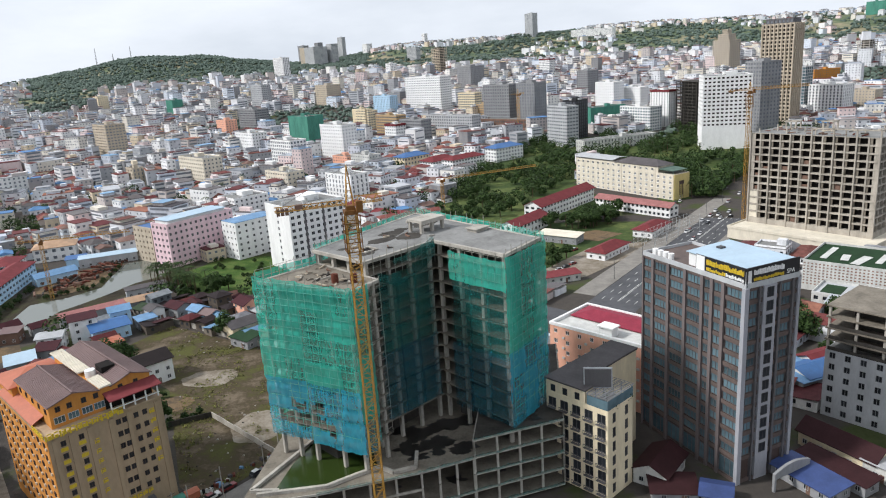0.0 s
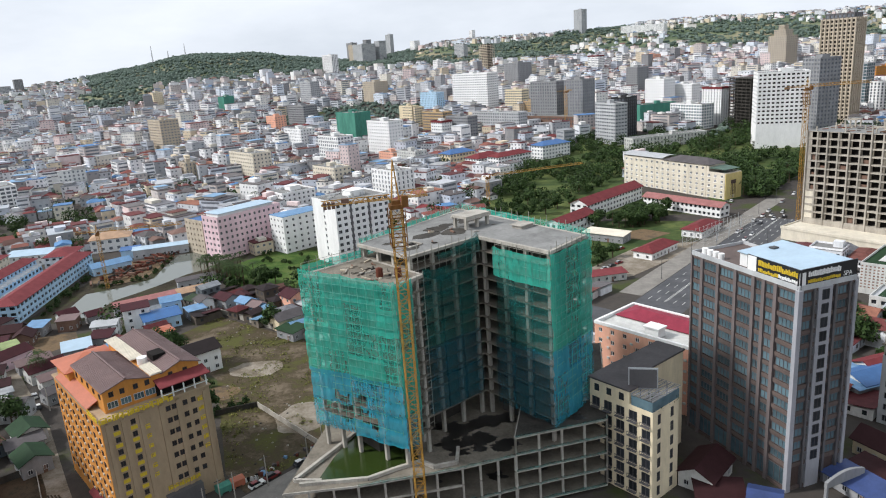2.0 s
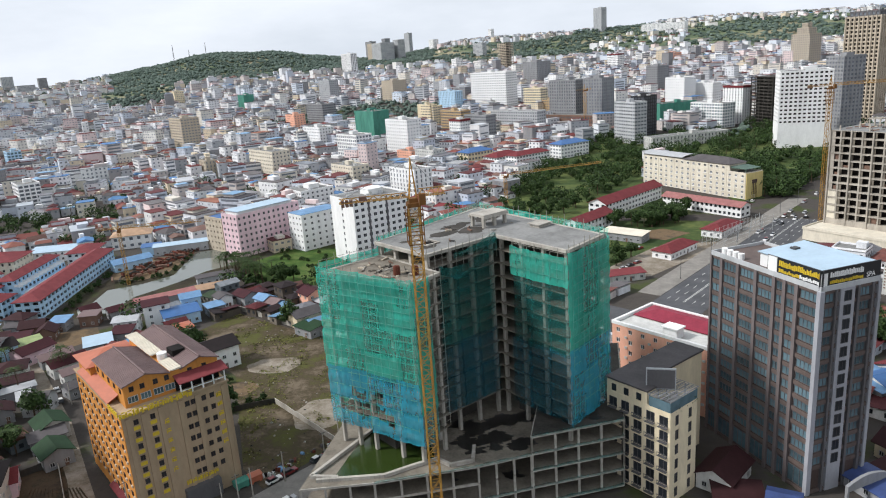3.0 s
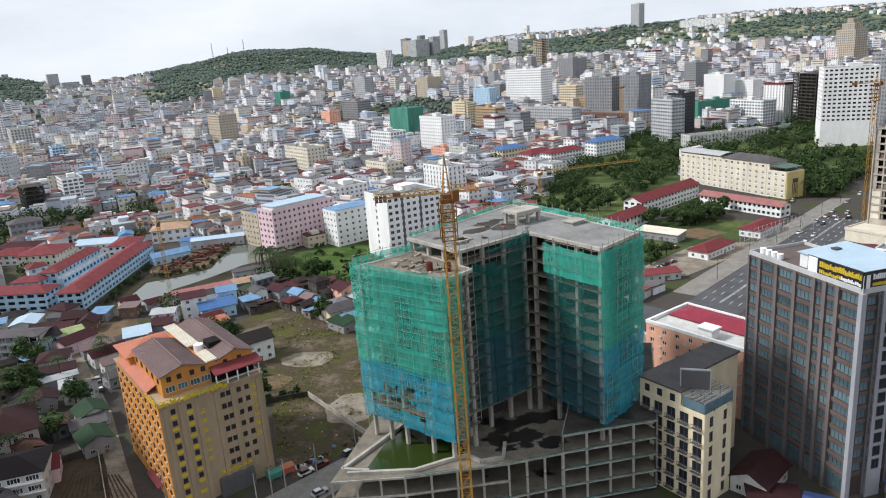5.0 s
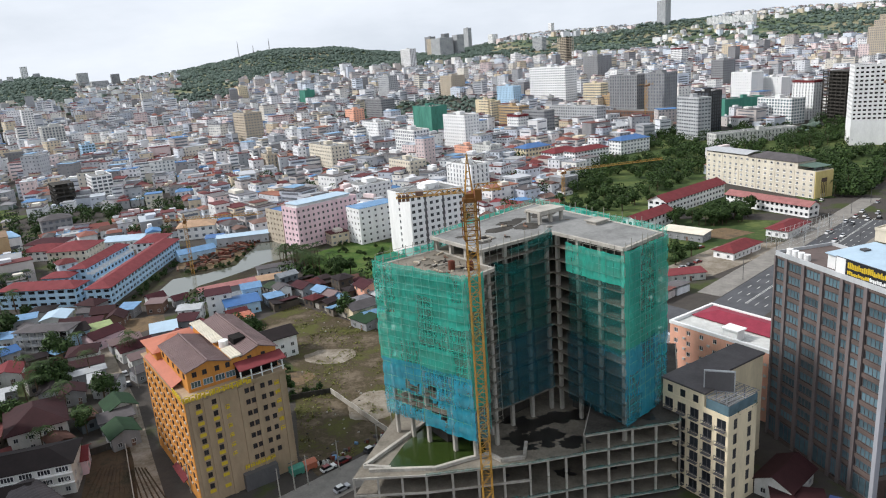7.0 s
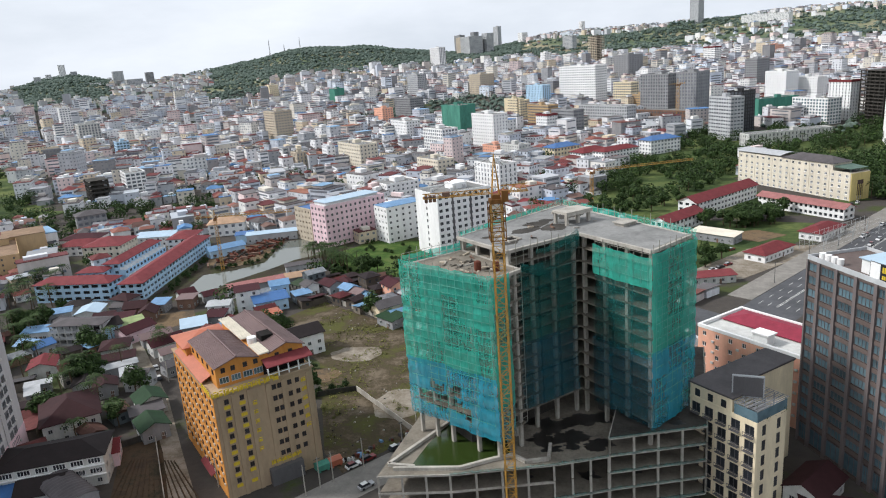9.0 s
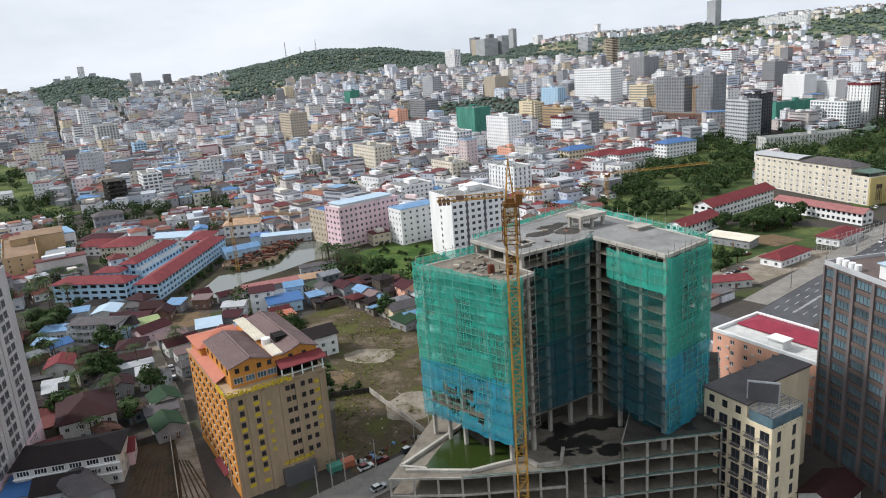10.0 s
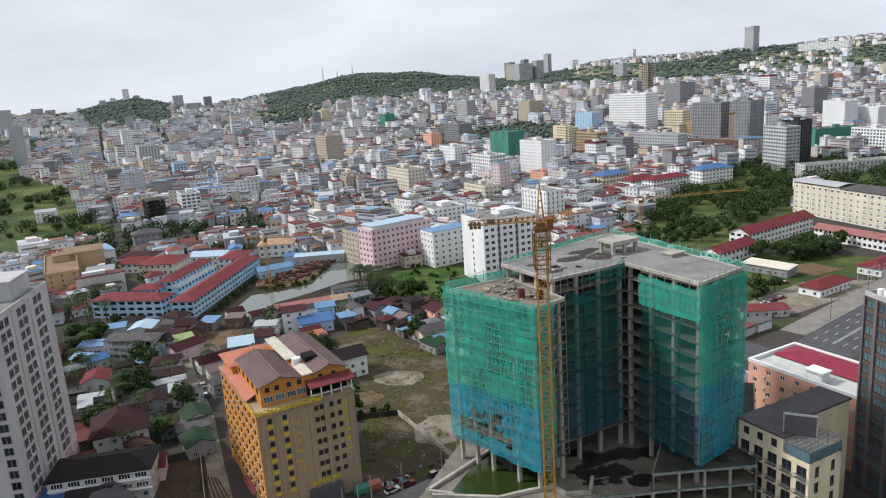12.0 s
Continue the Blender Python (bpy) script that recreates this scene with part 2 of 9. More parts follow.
M["house_wall"] = varied("house_wall_render", WALLS, 0.88, 0.32)
M["shack_wall"] = varied("weathered_shack_wall", [lin(122, 114, 104), lin(92, 84, 76), lin(152, 148, 142), lin(112, 92, 76), lin(104, 112, 116)])
M["house_roof"] = varied("house_roof_sheet", ROOFS, 0.75, 0.4, 0.5, streak=1)
M["far_wall"] = varied("far_wall_render", WALLS, 0.88, 0.25, 0.05, island=True)
M["far_roof"] = varied("far_roof_sheet", ROOFS + [lin(150, 152, 156), lin(180, 182, 186), lin(132, 136, 142), lin(118, 74, 72), lin(104, 60, 60), lin(110, 106, 106)], 0.8, 0.3, 0.05, island=True, streak=1)
M["far_pitch"] = varied("far_pitched_sheet", [lin(104, 56, 56), lin(96, 72, 66), lin(124, 76, 70), lin(92, 88, 88), lin(112, 60, 60), lin(142, 140, 142), lin(120, 96, 88), lin(94, 132, 172), lin(88, 52, 54), lin(132, 88, 78)], 0.8, 0.3, 0.05, island=True, streak=1)
M["car_paint"] = varied("car_paint", [lin(225, 225, 225), lin(60, 62, 66), lin(170, 172, 175), lin(30, 30, 34), lin(215, 215, 212), lin(120, 36, 36)], 0.3, 0.08, 1.0)


def net_mat(name, colour, solidity):
    """Debris netting: partly see-through, creased and dusty."""
    m, n, l, b = base_mat(name, 0.75)
    rgb = n.new("ShaderNodeRGB")
    rgb.outputs[0].default_value = colour
    wear(n, l, rgb.outputs[0], b, 0.9, 0.16, 0.3, streak=0.4)
    tl = n.new("ShaderNodeBsdfTranslucent")
    tl.inputs["Color"].default_value = colour
    tr = n.new("ShaderNodeBsdfTransparent")
    m1, m2 = n.new("ShaderNodeMixShader"), n.new("ShaderNodeMixShader")
    m1.inputs[0].default_value = 0.3
    l.new(b.outputs[0], m1.inputs[1])
    l.new(tl.outputs[0], m1.inputs[2])
    co = n.new("ShaderNodeTexCoord")
    mp = n.new("ShaderNodeMapping")
    mp.inputs["Scale"].default_value = (1.6, 1.6, 0.5)
    no = n.new("ShaderNodeTexNoise")
    no.inputs["Scale"].default_value, no.inputs["Detail"].default_value = 1.0, 6
    l.new(co.outputs["Object"], mp.inputs["Vector"])
    l.new(mp.outputs["Vector"], no.inputs["Vector"])
    rng = n.new("ShaderNodeMapRange")
    rng.inputs[1].default_value, rng.inputs[2].default_value = 0.35, 0.65
    rng.inputs[3].default_value, rng.inputs[4].default_value = solidity - 0.06, solidity + 0.06
    l.new(no.outputs["Fac"], rng.inputs[0])
    info = n.new("ShaderNodeObjectInfo")           # panels differ in how dense and worn they are
    per = n.new("ShaderNodeMath")
    per.operation = "MULTIPLY_ADD"
    per.inputs[1].default_value = 0.24
    l.new(info.outputs["Random"], per.inputs[0])
    l.new(rng.outputs[0], per.inputs[2])
    sub = n.new("ShaderNodeMath")
    sub.operation, sub.use_clamp = "SUBTRACT", True
    sub.inputs[1].default_value = 0.12
    l.new(per.outputs[0], sub.inputs[0])
    l.new(sub.outputs[0], m2.inputs[0])
    l.new(tr.outputs[0], m2.inputs[1])
    l.new(m1.outputs[0], m2.inputs[2])
    l.new(m2.outputs[0], n["Material Output"].inputs["Surface"])
    return m


M["slate_green"] = solid("faded_grey_green_sheet", lin(88, 108, 98), 0.7, 0.3, 0.3, 0.2, streak=1)
M["net_lace"] = solid("pale_teal_lacing", lin(88, 166, 152), 0.7, 0.3, 0.6, 0.1)
M["net_green"] = net_mat("green_debris_net", lin(70, 198, 176), 0.54)
M["net_blue"] = net_mat("blue_green_debris_net", lin(58, 172, 198), 0.54)
# thinner, darker copies of both nets: the recess's shade is in their colour
M["net_thin"] = net_mat("thin_shaded_green_net", lin(38, 114, 110), 0.46)
M["net_thin_blue"] = net_mat("thin_shaded_blue_net", lin(38, 104, 120), 0.46)


def leaf_mat(name, c1, c2):
    m, n, l, b = base_mat(name, 0.7)
    g = n.new("ShaderNodeNewGeometry")
    rp = n.new("ShaderNodeValToRGB")
    rp.color_ramp.elements[0].color, rp.color_ramp.elements[1].color = c1, c2
    l.new(g.outputs["Random Per Island"], rp.inputs["Fac"])
    co, no, rng, mul = n.new("ShaderNodeTexCoord"), n.new("ShaderNodeTexNoise"), n.new("ShaderNodeMapRange"), n.new("ShaderNodeVectorMath")
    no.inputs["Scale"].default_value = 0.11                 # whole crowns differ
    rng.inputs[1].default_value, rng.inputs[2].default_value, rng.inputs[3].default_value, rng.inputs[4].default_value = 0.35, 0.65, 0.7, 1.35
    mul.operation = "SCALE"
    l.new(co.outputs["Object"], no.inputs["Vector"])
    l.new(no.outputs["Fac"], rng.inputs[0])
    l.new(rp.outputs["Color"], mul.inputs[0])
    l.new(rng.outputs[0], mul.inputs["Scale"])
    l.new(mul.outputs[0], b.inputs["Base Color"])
    return m


M["leaf"] = leaf_mat("broad_leaves", lin(34, 50, 26), lin(62, 82, 42))
M["palm_leaf"] = leaf_mat("palm_leaves", lin(36, 52, 28), lin(70, 88, 48))
M["weed"] = leaf_mat("dry_yellow_green_weeds", lin(70, 74, 38), lin(118, 116, 62))
# greyer and paler than near leaves: distance haze put into the colour
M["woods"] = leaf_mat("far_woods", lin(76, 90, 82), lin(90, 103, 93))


def ground_mat():
    """Town ground: dust, worn asphalt and weeds in patches."""
    m, n, l, b = base_mat("town_ground", 0.95)
    co = n.new("ShaderNodeTexCoord")
    def noise_at(scale, detail=6):
        x = n.new("ShaderNodeTexNoise")
        x.inputs["Scale"].default_value, x.inputs["Detail"].default_value, x.inputs["Roughness"].default_value = scale, detail, 0.65
        l.new(co.outputs["Object"], x.inputs["Vector"])
        return x
    def mix(fac, a, c):
        x = n.new("ShaderNodeMix")
        x.data_type = "RGBA"
        l.new(fac, x.inputs[0])
        for s, i in ((a, 6), (c, 7)):
            if isinstance(s, tuple):
                x.inputs[i].default_value = s
            else:
                l.new(s, x.inputs[i])
        return x.outputs[2]
    def cut(src, lo, hi):
        x = n.new("ShaderNodeMapRange")
        x.inputs[1].default_value, x.inputs[2].default_value = lo, hi
        l.new(src, x.inputs[0])
        return x.outputs[0]
    dust = mix(noise_at(0.3).outputs["Fac"], lin(84, 78, 72), lin(56, 54, 53))
    weeds = mix(noise_at(0.5).outputs["Fac"], lin(46, 58, 32), lin(80, 84, 52))
    both = mix(cut(noise_at(0.03).outputs["Fac"], 0.53, 0.6), dust, weeds)
    l.new(both, b.inputs["Base Color"])
    bp = n.new("ShaderNodeBump")
    bp.inputs["Strength"].default_value, bp.inputs["Distance"].default_value = 0.5, 0.3
    l.new(noise_at(1.2).outputs["Fac"], bp.inputs["Height"])
    l.new(bp.outputs["Normal"], b.inputs["Normal"])
    return m


def patch_mat(name, c1, c2, c3, scale=0.08):
    """Dirt, dry grass and grass in patches."""
    m, n, l, b = base_mat(name, 0.96)
    co = n.new("ShaderNodeTexCoord")
    n1, n2 = n.new("ShaderNodeTexNoise"), n.new("ShaderNodeTexNoise")
    for x, s in ((n1, scale), (n2, scale * 12)):
        x.inputs["Scale"].default_value, x.inputs["Detail"].default_value, x.inputs["Roughness"].default_value = s, 8, 0.7
        l.new(co.outputs["Object"], x.inputs["Vector"])
    add = n.new("ShaderNodeMath")
    add.operation = "MULTIPLY_ADD"
    add.inputs[1].default_value = 0.3
    l.new(n2.outputs["Fac"], add.inputs[0])
    l.new(n1.outputs["Fac"], add.inputs[2])
    rp = n.new("ShaderNodeValToRGB")
    el = rp.color_ramp.elements
    el[0].position, el[0].color, el[1].position, el[1].color = 0.52, c1, 0.76, c3
    e = el.new(0.64)
    e.color = c2
    l.new(add.outputs[0], rp.inputs["Fac"])
    l.new(rp.outputs["Color"], b.inputs["Base Color"])
    bp = n.new("ShaderNodeBump")
    bp.inputs["Strength"].default_value, bp.inputs["Distance"].default_value = 0.6, 0.25
    l.new(n2.outputs["Fac"], bp.inputs["Height"])
    l.new(bp.outputs["Normal"], b.inputs["Normal"])
    return m


M["wet"] = solid("wet_dark_concrete", lin(46, 44, 42), 0.3, 0.3, 0.3, 0.1, streak=1)
M["ground"] = ground_mat()
M["lot"] = patch_mat("scrubby_building_plot", lin(106, 95, 80), lin(72, 63, 49), lin(78, 79, 42), 0.07)
M["grass"] = patch_mat("rough_green_grass", lin(46, 68, 30), lin(62, 86, 38), lin(84, 98, 52), 0.08)
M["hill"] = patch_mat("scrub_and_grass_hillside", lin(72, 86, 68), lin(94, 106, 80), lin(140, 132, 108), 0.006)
M["scrub"] = patch_mat("scrubby_rough_grass", lin(46, 62, 34), lin(66, 80, 44), lin(96, 104, 60), 0.02)
M["mud"] = patch_mat("bare_brown_earth", lin(92, 78, 62), lin(112, 94, 72), lin(84, 74, 62), 0.1)
M["mud_dark"] = patch_mat("damp_brown_earth", lin(66, 56, 46), lin(82, 68, 54), lin(58, 54, 42), 0.15)
M["bank"] = patch_mat("dark_weedy_bank", lin(44, 42, 34), lin(58, 52, 42), lin(58, 62, 38), 0.12)
M["pad"] = patch_mat("worn_concrete_with_dirt", lin(104, 95, 82), lin(128, 119, 106), lin(146, 138, 127), 0.12)
M["net_cloth"] = solid("teal_net_cloth", lin(78, 136, 120), 0.8, 0.35, 0.1, 0.2)


# ---------------------------------------------------------------- mesh tools
class Mesh:
    """Collects boxes, prisms, beams and roofs into one mesh."""

    def __init__(self):
        self.v, self.f, self.m = [], [], []

    def face(self, pts, mat=0):
        i = len(self.v)
        self.v.extend(tuple(p) for p in pts)
        self.f.append(tuple(range(i, i + len(pts))))
        self.m.append(mat)

    def solid(self, bottom, top, mat=0, top_mat=None):
        """A closed solid between two outlines of the same length (counter-clockwise from above)."""
        i, k = len(self.v), len(bottom)
        self.v.extend(tuple(p) for p in bottom)
        self.v.extend(tuple(p) for p in top)
        self.f.append(tuple(range(i + k - 1, i - 1, -1)))
        self.m.append(mat)
        self.f.append(tuple(range(i + k, i + 2 * k)))
        self.m.append(mat if top_mat is None else top_mat)
        for j in range(k):
            n = (j + 1) % k
            self.f.append((i + j, i + n, i + k + n, i + k + j))
            self.m.append(mat)

    def prism(self, outline, z0, z1, mat=0, top_mat=None):
        self.solid([(x, y, z0) for x, y in outline], [(x, y, z1) for x, y in outline], mat, top_mat)

    def box(self, x0, y0, z0, x1, y1, z1, mat=0, top_mat=None):
        self.prism([(x0, y0), (x1, y0), (x1, y1), (x0, y1)], z0, z1, mat, top_mat)

    def beam(self, p, q, w, mat=0, w2=None):
        """A square bar from p to q."""
        p, q = Vector(p), Vector(q)
        d = (q - p).normalized()
        s = d.cross(Vector((0, 0, 1)))
        s = Vector((1, 0, 0)) if s.length < 1e-4 else s.normalized()
        t = s.cross(d)
        h, h2 = w / 2, (w2 or w) / 2
        a = [p + s * h * i + t * h * j for i, j in ((-1, -1), (1, -1), (1, 1), (-1, 1))]
        b = [q + s * h2 * i + t * h2 * j for i, j in ((-1, -1), (1, -1), (1, 1), (-1, 1))]
        self.solid(a, b, mat)

    def gable(self, x0, y0, x1, y1, z, rise, over=0.6, thick=0.18, mat=0, end_mat=None):
        """A gabled roof with its ridge along x: two thick slopes, and closed gable ends."""
        ym = (y0 + y1) / 2
        a, b = x0 - over, x1 + over
        ze = z - over * rise / (ym - y0)
        cut = [(y0 - over, ze), (ym, z + rise), (y1 + over, ze), (y1 + over, ze + thick), (ym, z + rise + thick), (y0 - over, ze + thick)]
        i = len(self.v)
        self.v.extend((a, y, q) for y, q in cut)
        self.v.extend((b, y, q) for y, q in cut)
        for f in ((0, 1, 7, 6), (1, 2, 8, 7), (2, 3, 9, 8), (3, 4, 10, 9), (4, 5, 11, 10), (5, 0, 6, 11), (5, 4, 1, 0), (4, 3, 2, 1), (6, 7, 10, 11), (7, 8, 9, 10)):
            self.f.append(tuple(i + q for q in f))
            self.m.append(mat)
        e = mat if end_mat is None else end_mat
        i = len(self.v)
        for x in (x0, x1):
            self.v.extend([(x, y0, z - 0.02), (x, y1, z - 0.02), (x, ym, z + rise - 0.02)])
        for f in ((0, 2, 1), (3, 4, 5), (0, 1, 4, 3)):
            self.f.append(tuple(i + q for q in f))
            self.m.append(e)

    def hip(self, x0, y0, x1, y1, z, rise, over=0.6, mat=0, inset=None):
        """A hipped roof with its ridge along the longer side."""
        a, b, c, d = x0 - over, x1 + over, y0 - over, y1 + over
        w, h = b - a, d - c
        k = (min(w, h) / 2 if inset is None else inset)
        if w >= h:
            r1, r2 = (a + k, (c + d) / 2), (b - k, (c + d) / 2)
            base = [(a, c), (b, c), (b, d), (a, d)]
            quads = [(0, 1, "r2", "r1"), (2, 3, "r1", "r2")]
            tris = [(1, 2, "r2"), (3, 0, "r1")]
        else:
            r1, r2 = ((a + b) / 2, c + k), ((a + b) / 2, d - k)
            base = [(a, c), (b, c), (b, d), (a, d)]
            quads = [(1, 2, "r2", "r1"), (3, 0, "r1", "r2")]
            tris = [(0, 1, "r1"), (2, 3, "r2")]
        i = len(self.v)
        self.v.extend((x, y, z) for x, y in base)
        self.v.extend((x, y, z + 0.2) for x, y in base)
        self.v.extend([(*r1, z + rise), (*r2, z + rise)])
        at = {"r1": i + 8, "r2": i + 9}
        for q in quads:
            self.f.append((i + 4 + q[0], i + 4 + q[1], at[q[2]], at[q[3]]))
            self.m.append(mat)
        for q in tris:
            self.f.append((i + 4 + q[0], i + 4 + q[1], at[q[2]]))
            self.m.append(mat)
        for j in range(4):
            self.f.append((i + j, i + (j + 1) % 4, i + 4 + (j + 1) % 4, i + 4 + j))
            self.m.append(mat)
        self.f.append((i + 3, i + 2, i + 1, i))
        self.m.append(mat)

    def ring(self, x0, y0, x1, y1, t, z0, z1, mat=0):
        """A low wall of thickness t round a rectangle, in one piece."""
        i = len(self.v)
        o, n = [(x0, y0), (x1, y0), (x1, y1), (x0, y1)], [(x0 + t, y0 + t), (x1 - t, y0 + t), (x1 - t, y1 - t), (x0 + t, y1 - t)]
        for pts, z in ((o, z0), (o, z1), (n, z0), (n, z1)):
            self.v.extend((*p, z) for p in pts)
        for j in range(4):
            k = (j + 1) % 4
            for f in ((j, k, 4 + k, 4 + j), (8 + k, 8 + j, 12 + j, 12 + k), (4 + j, 4 + k, 12 + k, 12 + j), (k, j, 8 + j, 8 + k)):
                self.f.append(tuple(i + q for q in f))
                self.m.append(mat)

    def data(self, name, materials, weld=False):
        me = bpy.data.meshes.new(name)
        if weld:
            seen, remap, verts = {}, [], []
            for v in self.v:
                key = (round(v[0], 4), round(v[1], 4), round(v[2], 4))
                if key not in seen:
                    seen[key] = len(verts)
                    verts.append(v)
                remap.append(seen[key])
            self.v, self.f = verts, [tuple(remap[i] for i in f) for f in self.f]
        me.from_pydata(self.v, [], self.f)
        for m in materials:
            me.materials.append(m)
        me.polygons.foreach_set("material_index", self.m)
        me.update()
        return me


def thing(name, label, category, m=None, group="", kind=""):
    """An Empty at a thing's base, which parents its parts."""
    ob = new(name)
    ob.matrix_world = m if m is not None else Matrix()
    return tagged(ob, label, category, group, kind)


def part(name, mesh, materials, parent, label="", kind="", m=None):
    """One mesh object under a thing or a part; mesh may be a Mesh or finished mesh data."""
    data = mesh.data(name, materials) if isinstance(mesh, Mesh) else mesh
    ob = new(name, data)
    ob.parent = parent
    if m is not None:
        ob.matrix_local = m
    return tagged(ob, label, "", "", kind)


def setting(name, mesh, materials, label, category):
    ob = new(name, mesh.data(name, materials))
    return tagged(ob, label, category, "", "structure")


# ---------------------------------------------------------------- the ground
def sstep(a, b, x):
    t = min(1.0, max(0.0, (x - a) / (b - a)))
    return t * t * (3 - 2 * t)


def ground_z(x, y):
    """Flat by the shore, then rising to wooded ridges behind the town."""
    r, az = math.hypot(x, y), math.degrees(math.atan2(x, y))
    az = max(-95, min(95, az))
    ridge = 100 + 2400 * (-0.004 + 0.013 * math.exp(-((az + 37.5) / 1.9) ** 2 / 2) + 0.027 * math.exp(-((az + 19) / 5.5) ** 2 / 2)
                          + 0.021 / (1 + math.exp(-(az + 5) / 1.3)) + 0.002 / (1 + math.exp(-(az - 8) / 1.5)) + 0.0035 * math.exp(-((az - 16.5) / 4) ** 2 / 2)
                          - 0.005 * math.exp(-((az + 33) / 1.7) ** 2 / 2))
    foot = 62 + 18 * sstep(-34, -20, az)
    k = max(0.0, min(1.0, (r - 430) / 1270))
    z = foot * k * k * (1.6 - 0.6 * k)
    if r > 1700:
        z = foot + (ridge - foot) * sstep(1700, 2450, r)
    if r > 2600:
        z -= (z - 40) * sstep(2600, 4300, r)
    return z


g = Mesh()
rings = [0, 60, 120, 200, 300, 400, 480, 560, 640, 720, 800, 900, 1000, 1100, 1200, 1300, 1400, 1500, 1600, 1700, 1800, 1900, 2000, 2100, 2200,
         2300, 2400, 2500, 2600, 2800, 3100, 3500, 4000, 4800]
STEPS = 300
for r in rings:
    for s in range(STEPS):
        a = s / STEPS * math.tau
        x, y = r * math.sin(a), r * math.cos(a)
        z = ground_z(x, y)
        if r > 1700:
            z += 9 * noise.noise((x * 0.006, y * 0.006, 3.1)) + 5 * noise.noise((x * 0.02, y * 0.02, 7.7))
        g.v.append((x, y, z))
for i in range(len(rings) - 1):
    for s in range(STEPS):
        n = (s + 1) % STEPS
        g.f.append((i * STEPS + s, (i + 1) * STEPS + s, (i + 1) * STEPS + n, i * STEPS + n))
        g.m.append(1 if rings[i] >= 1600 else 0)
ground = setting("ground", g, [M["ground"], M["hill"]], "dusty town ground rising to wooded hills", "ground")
for p in ground.data.polygons:
    p.use_smooth = True


def sheet(name, outline, z, mat, label, category, thick=0.3):
    """A flat sheet of ground with thickness, lying proud of the earth."""
    s = Mesh()
    s.prism(outline, z - thick, z)
    return setting(name, s, [mat], label, category)


def strip(p, q, w):
    """The outline of a straight strip from p to q."""
    p, q = Vector(p), Vector(q)
    d = (q - p).normalized()
    s = Vector((d.y, -d.x)) * w / 2
    return [tuple(p - s)[:2], tuple(p + s)[:2], tuple(q + s)[:2], tuple(q - s)[:2]][::-1]


def ccw(pts):
    a = sum(p[0] * q[1] - q[0] * p[1] for p, q in zip(pts, pts[1:] + pts[:1]))
    return pts if a > 0 else pts[::-1]


# areas kept clear of the scattered houses and trees
CLEAR = []


def inside(pts, x, y):
    c = False
    for (x0, y0), (x1, y1) in zip(pts, pts[1:] + pts[:1]):
        if (y0 > y) != (y1 > y) and x < (x1 - x0) * (y - y0) / (y1 - y0) + x0:
            c = not c
    return c


def is_clear(x, y):
    return not any(inside(p, x, y) for p in CLEAR)


def keep_clear(pts, grow=0):
    if grow:
        cx, cy = sum(p[0] for p in pts) / len(pts), sum(p[1] for p in pts) / len(pts)
        out = []
        for x, y in pts:
            d = math.hypot(x - cx, y - cy)
            out.append((x + (x - cx) / d * grow, y + (y - cy) / d * grow))
        pts = out
    CLEAR.append(list(pts))


# main road, side street, alley
RD = Vector((0.613, 0.79))            # the main road: direction, a point on its middle line, and its right-hand normal
RO = Vector((52.0, 240.5))
RS = Vector((0.79, -0.613))
ROAD = ccw(strip(RO, RO + RD * 500, 21))
sheet("road", ROAD, 0.06, M["asphalt"], "wide grey asphalt main road", "road")
for off, wide in ((-15.6, 10.0), (12.2, 3.2)):
    p, q = RO + RD * 36 + RS * off, RO + RD * 480 + RS * off
    sheet("pavement", ccw(strip(p, q, wide)), 0.2, M["paving"], "pale concrete pavement along the main road", "pavement")
cross_road = ccw(strip((10, 290), (140, 165), 15))
sheet("road", cross_road, 0.05, M["asphalt"], "grey asphalt cross street at the junction", "road")
street = ccw(strip((-75, 122), (-20, 186), 11))
sheet("road", street, 0.05, M["paving"], "pale concrete street beside the building site", "road")
front_street = ccw(strip((-75, 118), (130, 128), 12))
sheet("road", front_street, 0.045, M["asphalt"], "narrow asphalt street in front of the building site", "road")
alley = ccw([(-84, 124), (-93.5, 136), (-109.5, 157), (-131, 186), (-167, 228), (-189, 253), (-193, 250), (-171, 225), (-135.5, 182.5), (-114, 155), (-99, 133), (-90, 120)])
for p, q in (((-88, 126), (-113, 158)), ((-113, 158), (-135, 187)), ((-135, 187), (-190, 252))):
    keep_clear(ccw(strip(p, q, 11)))
sheet("road", alley, 0.055, M["pad"], "narrow dusty alley between houses", "road")
for p in (ROAD, cross_road, street, alley):
    keep_clear(p, 5)
keep_clear(ccw(strip(RO - RD * 20, RO + RD * 500, 50)))
GROVE = [(150, 425), (232, 522), (350, 672), (270, 730), (190, 660), (150, 560), (150, 500)]
keep_clear(GROVE)
keep_clear([(195, 480), (250, 495), (262, 560), (212, 562)])
keep_clear([(60, 400), (150, 390), (185, 440), (110, 540), (70, 470)])
LOT = [(-110, 277), (-63, 243), (-44, 190), (-44, 170), (-60, 149), (-68, 158), (-90, 215), (-125, 250)]
sheet("plot", ccw(LOT), 0.04, M["lot"], "empty scrubby building plot with patchy dry grass", "ground")
keep_clear(LOT, 2)
MUD = [(-128, 157), (-119.5, 164), (-101, 141), (-91, 127), (-112, 127)]
sheet("mud_plot", ccw(MUD), 0.05, M["mud_dark"], "bare brown earth plot", "ground")
keep_clear(MUD, 7)
QUARTER = [(-240, 205), (-200, 172), (-140, 182), (-138, 205), (-146, 232), (-136, 275), (-172, 292), (-200, 282), (-242, 275)]
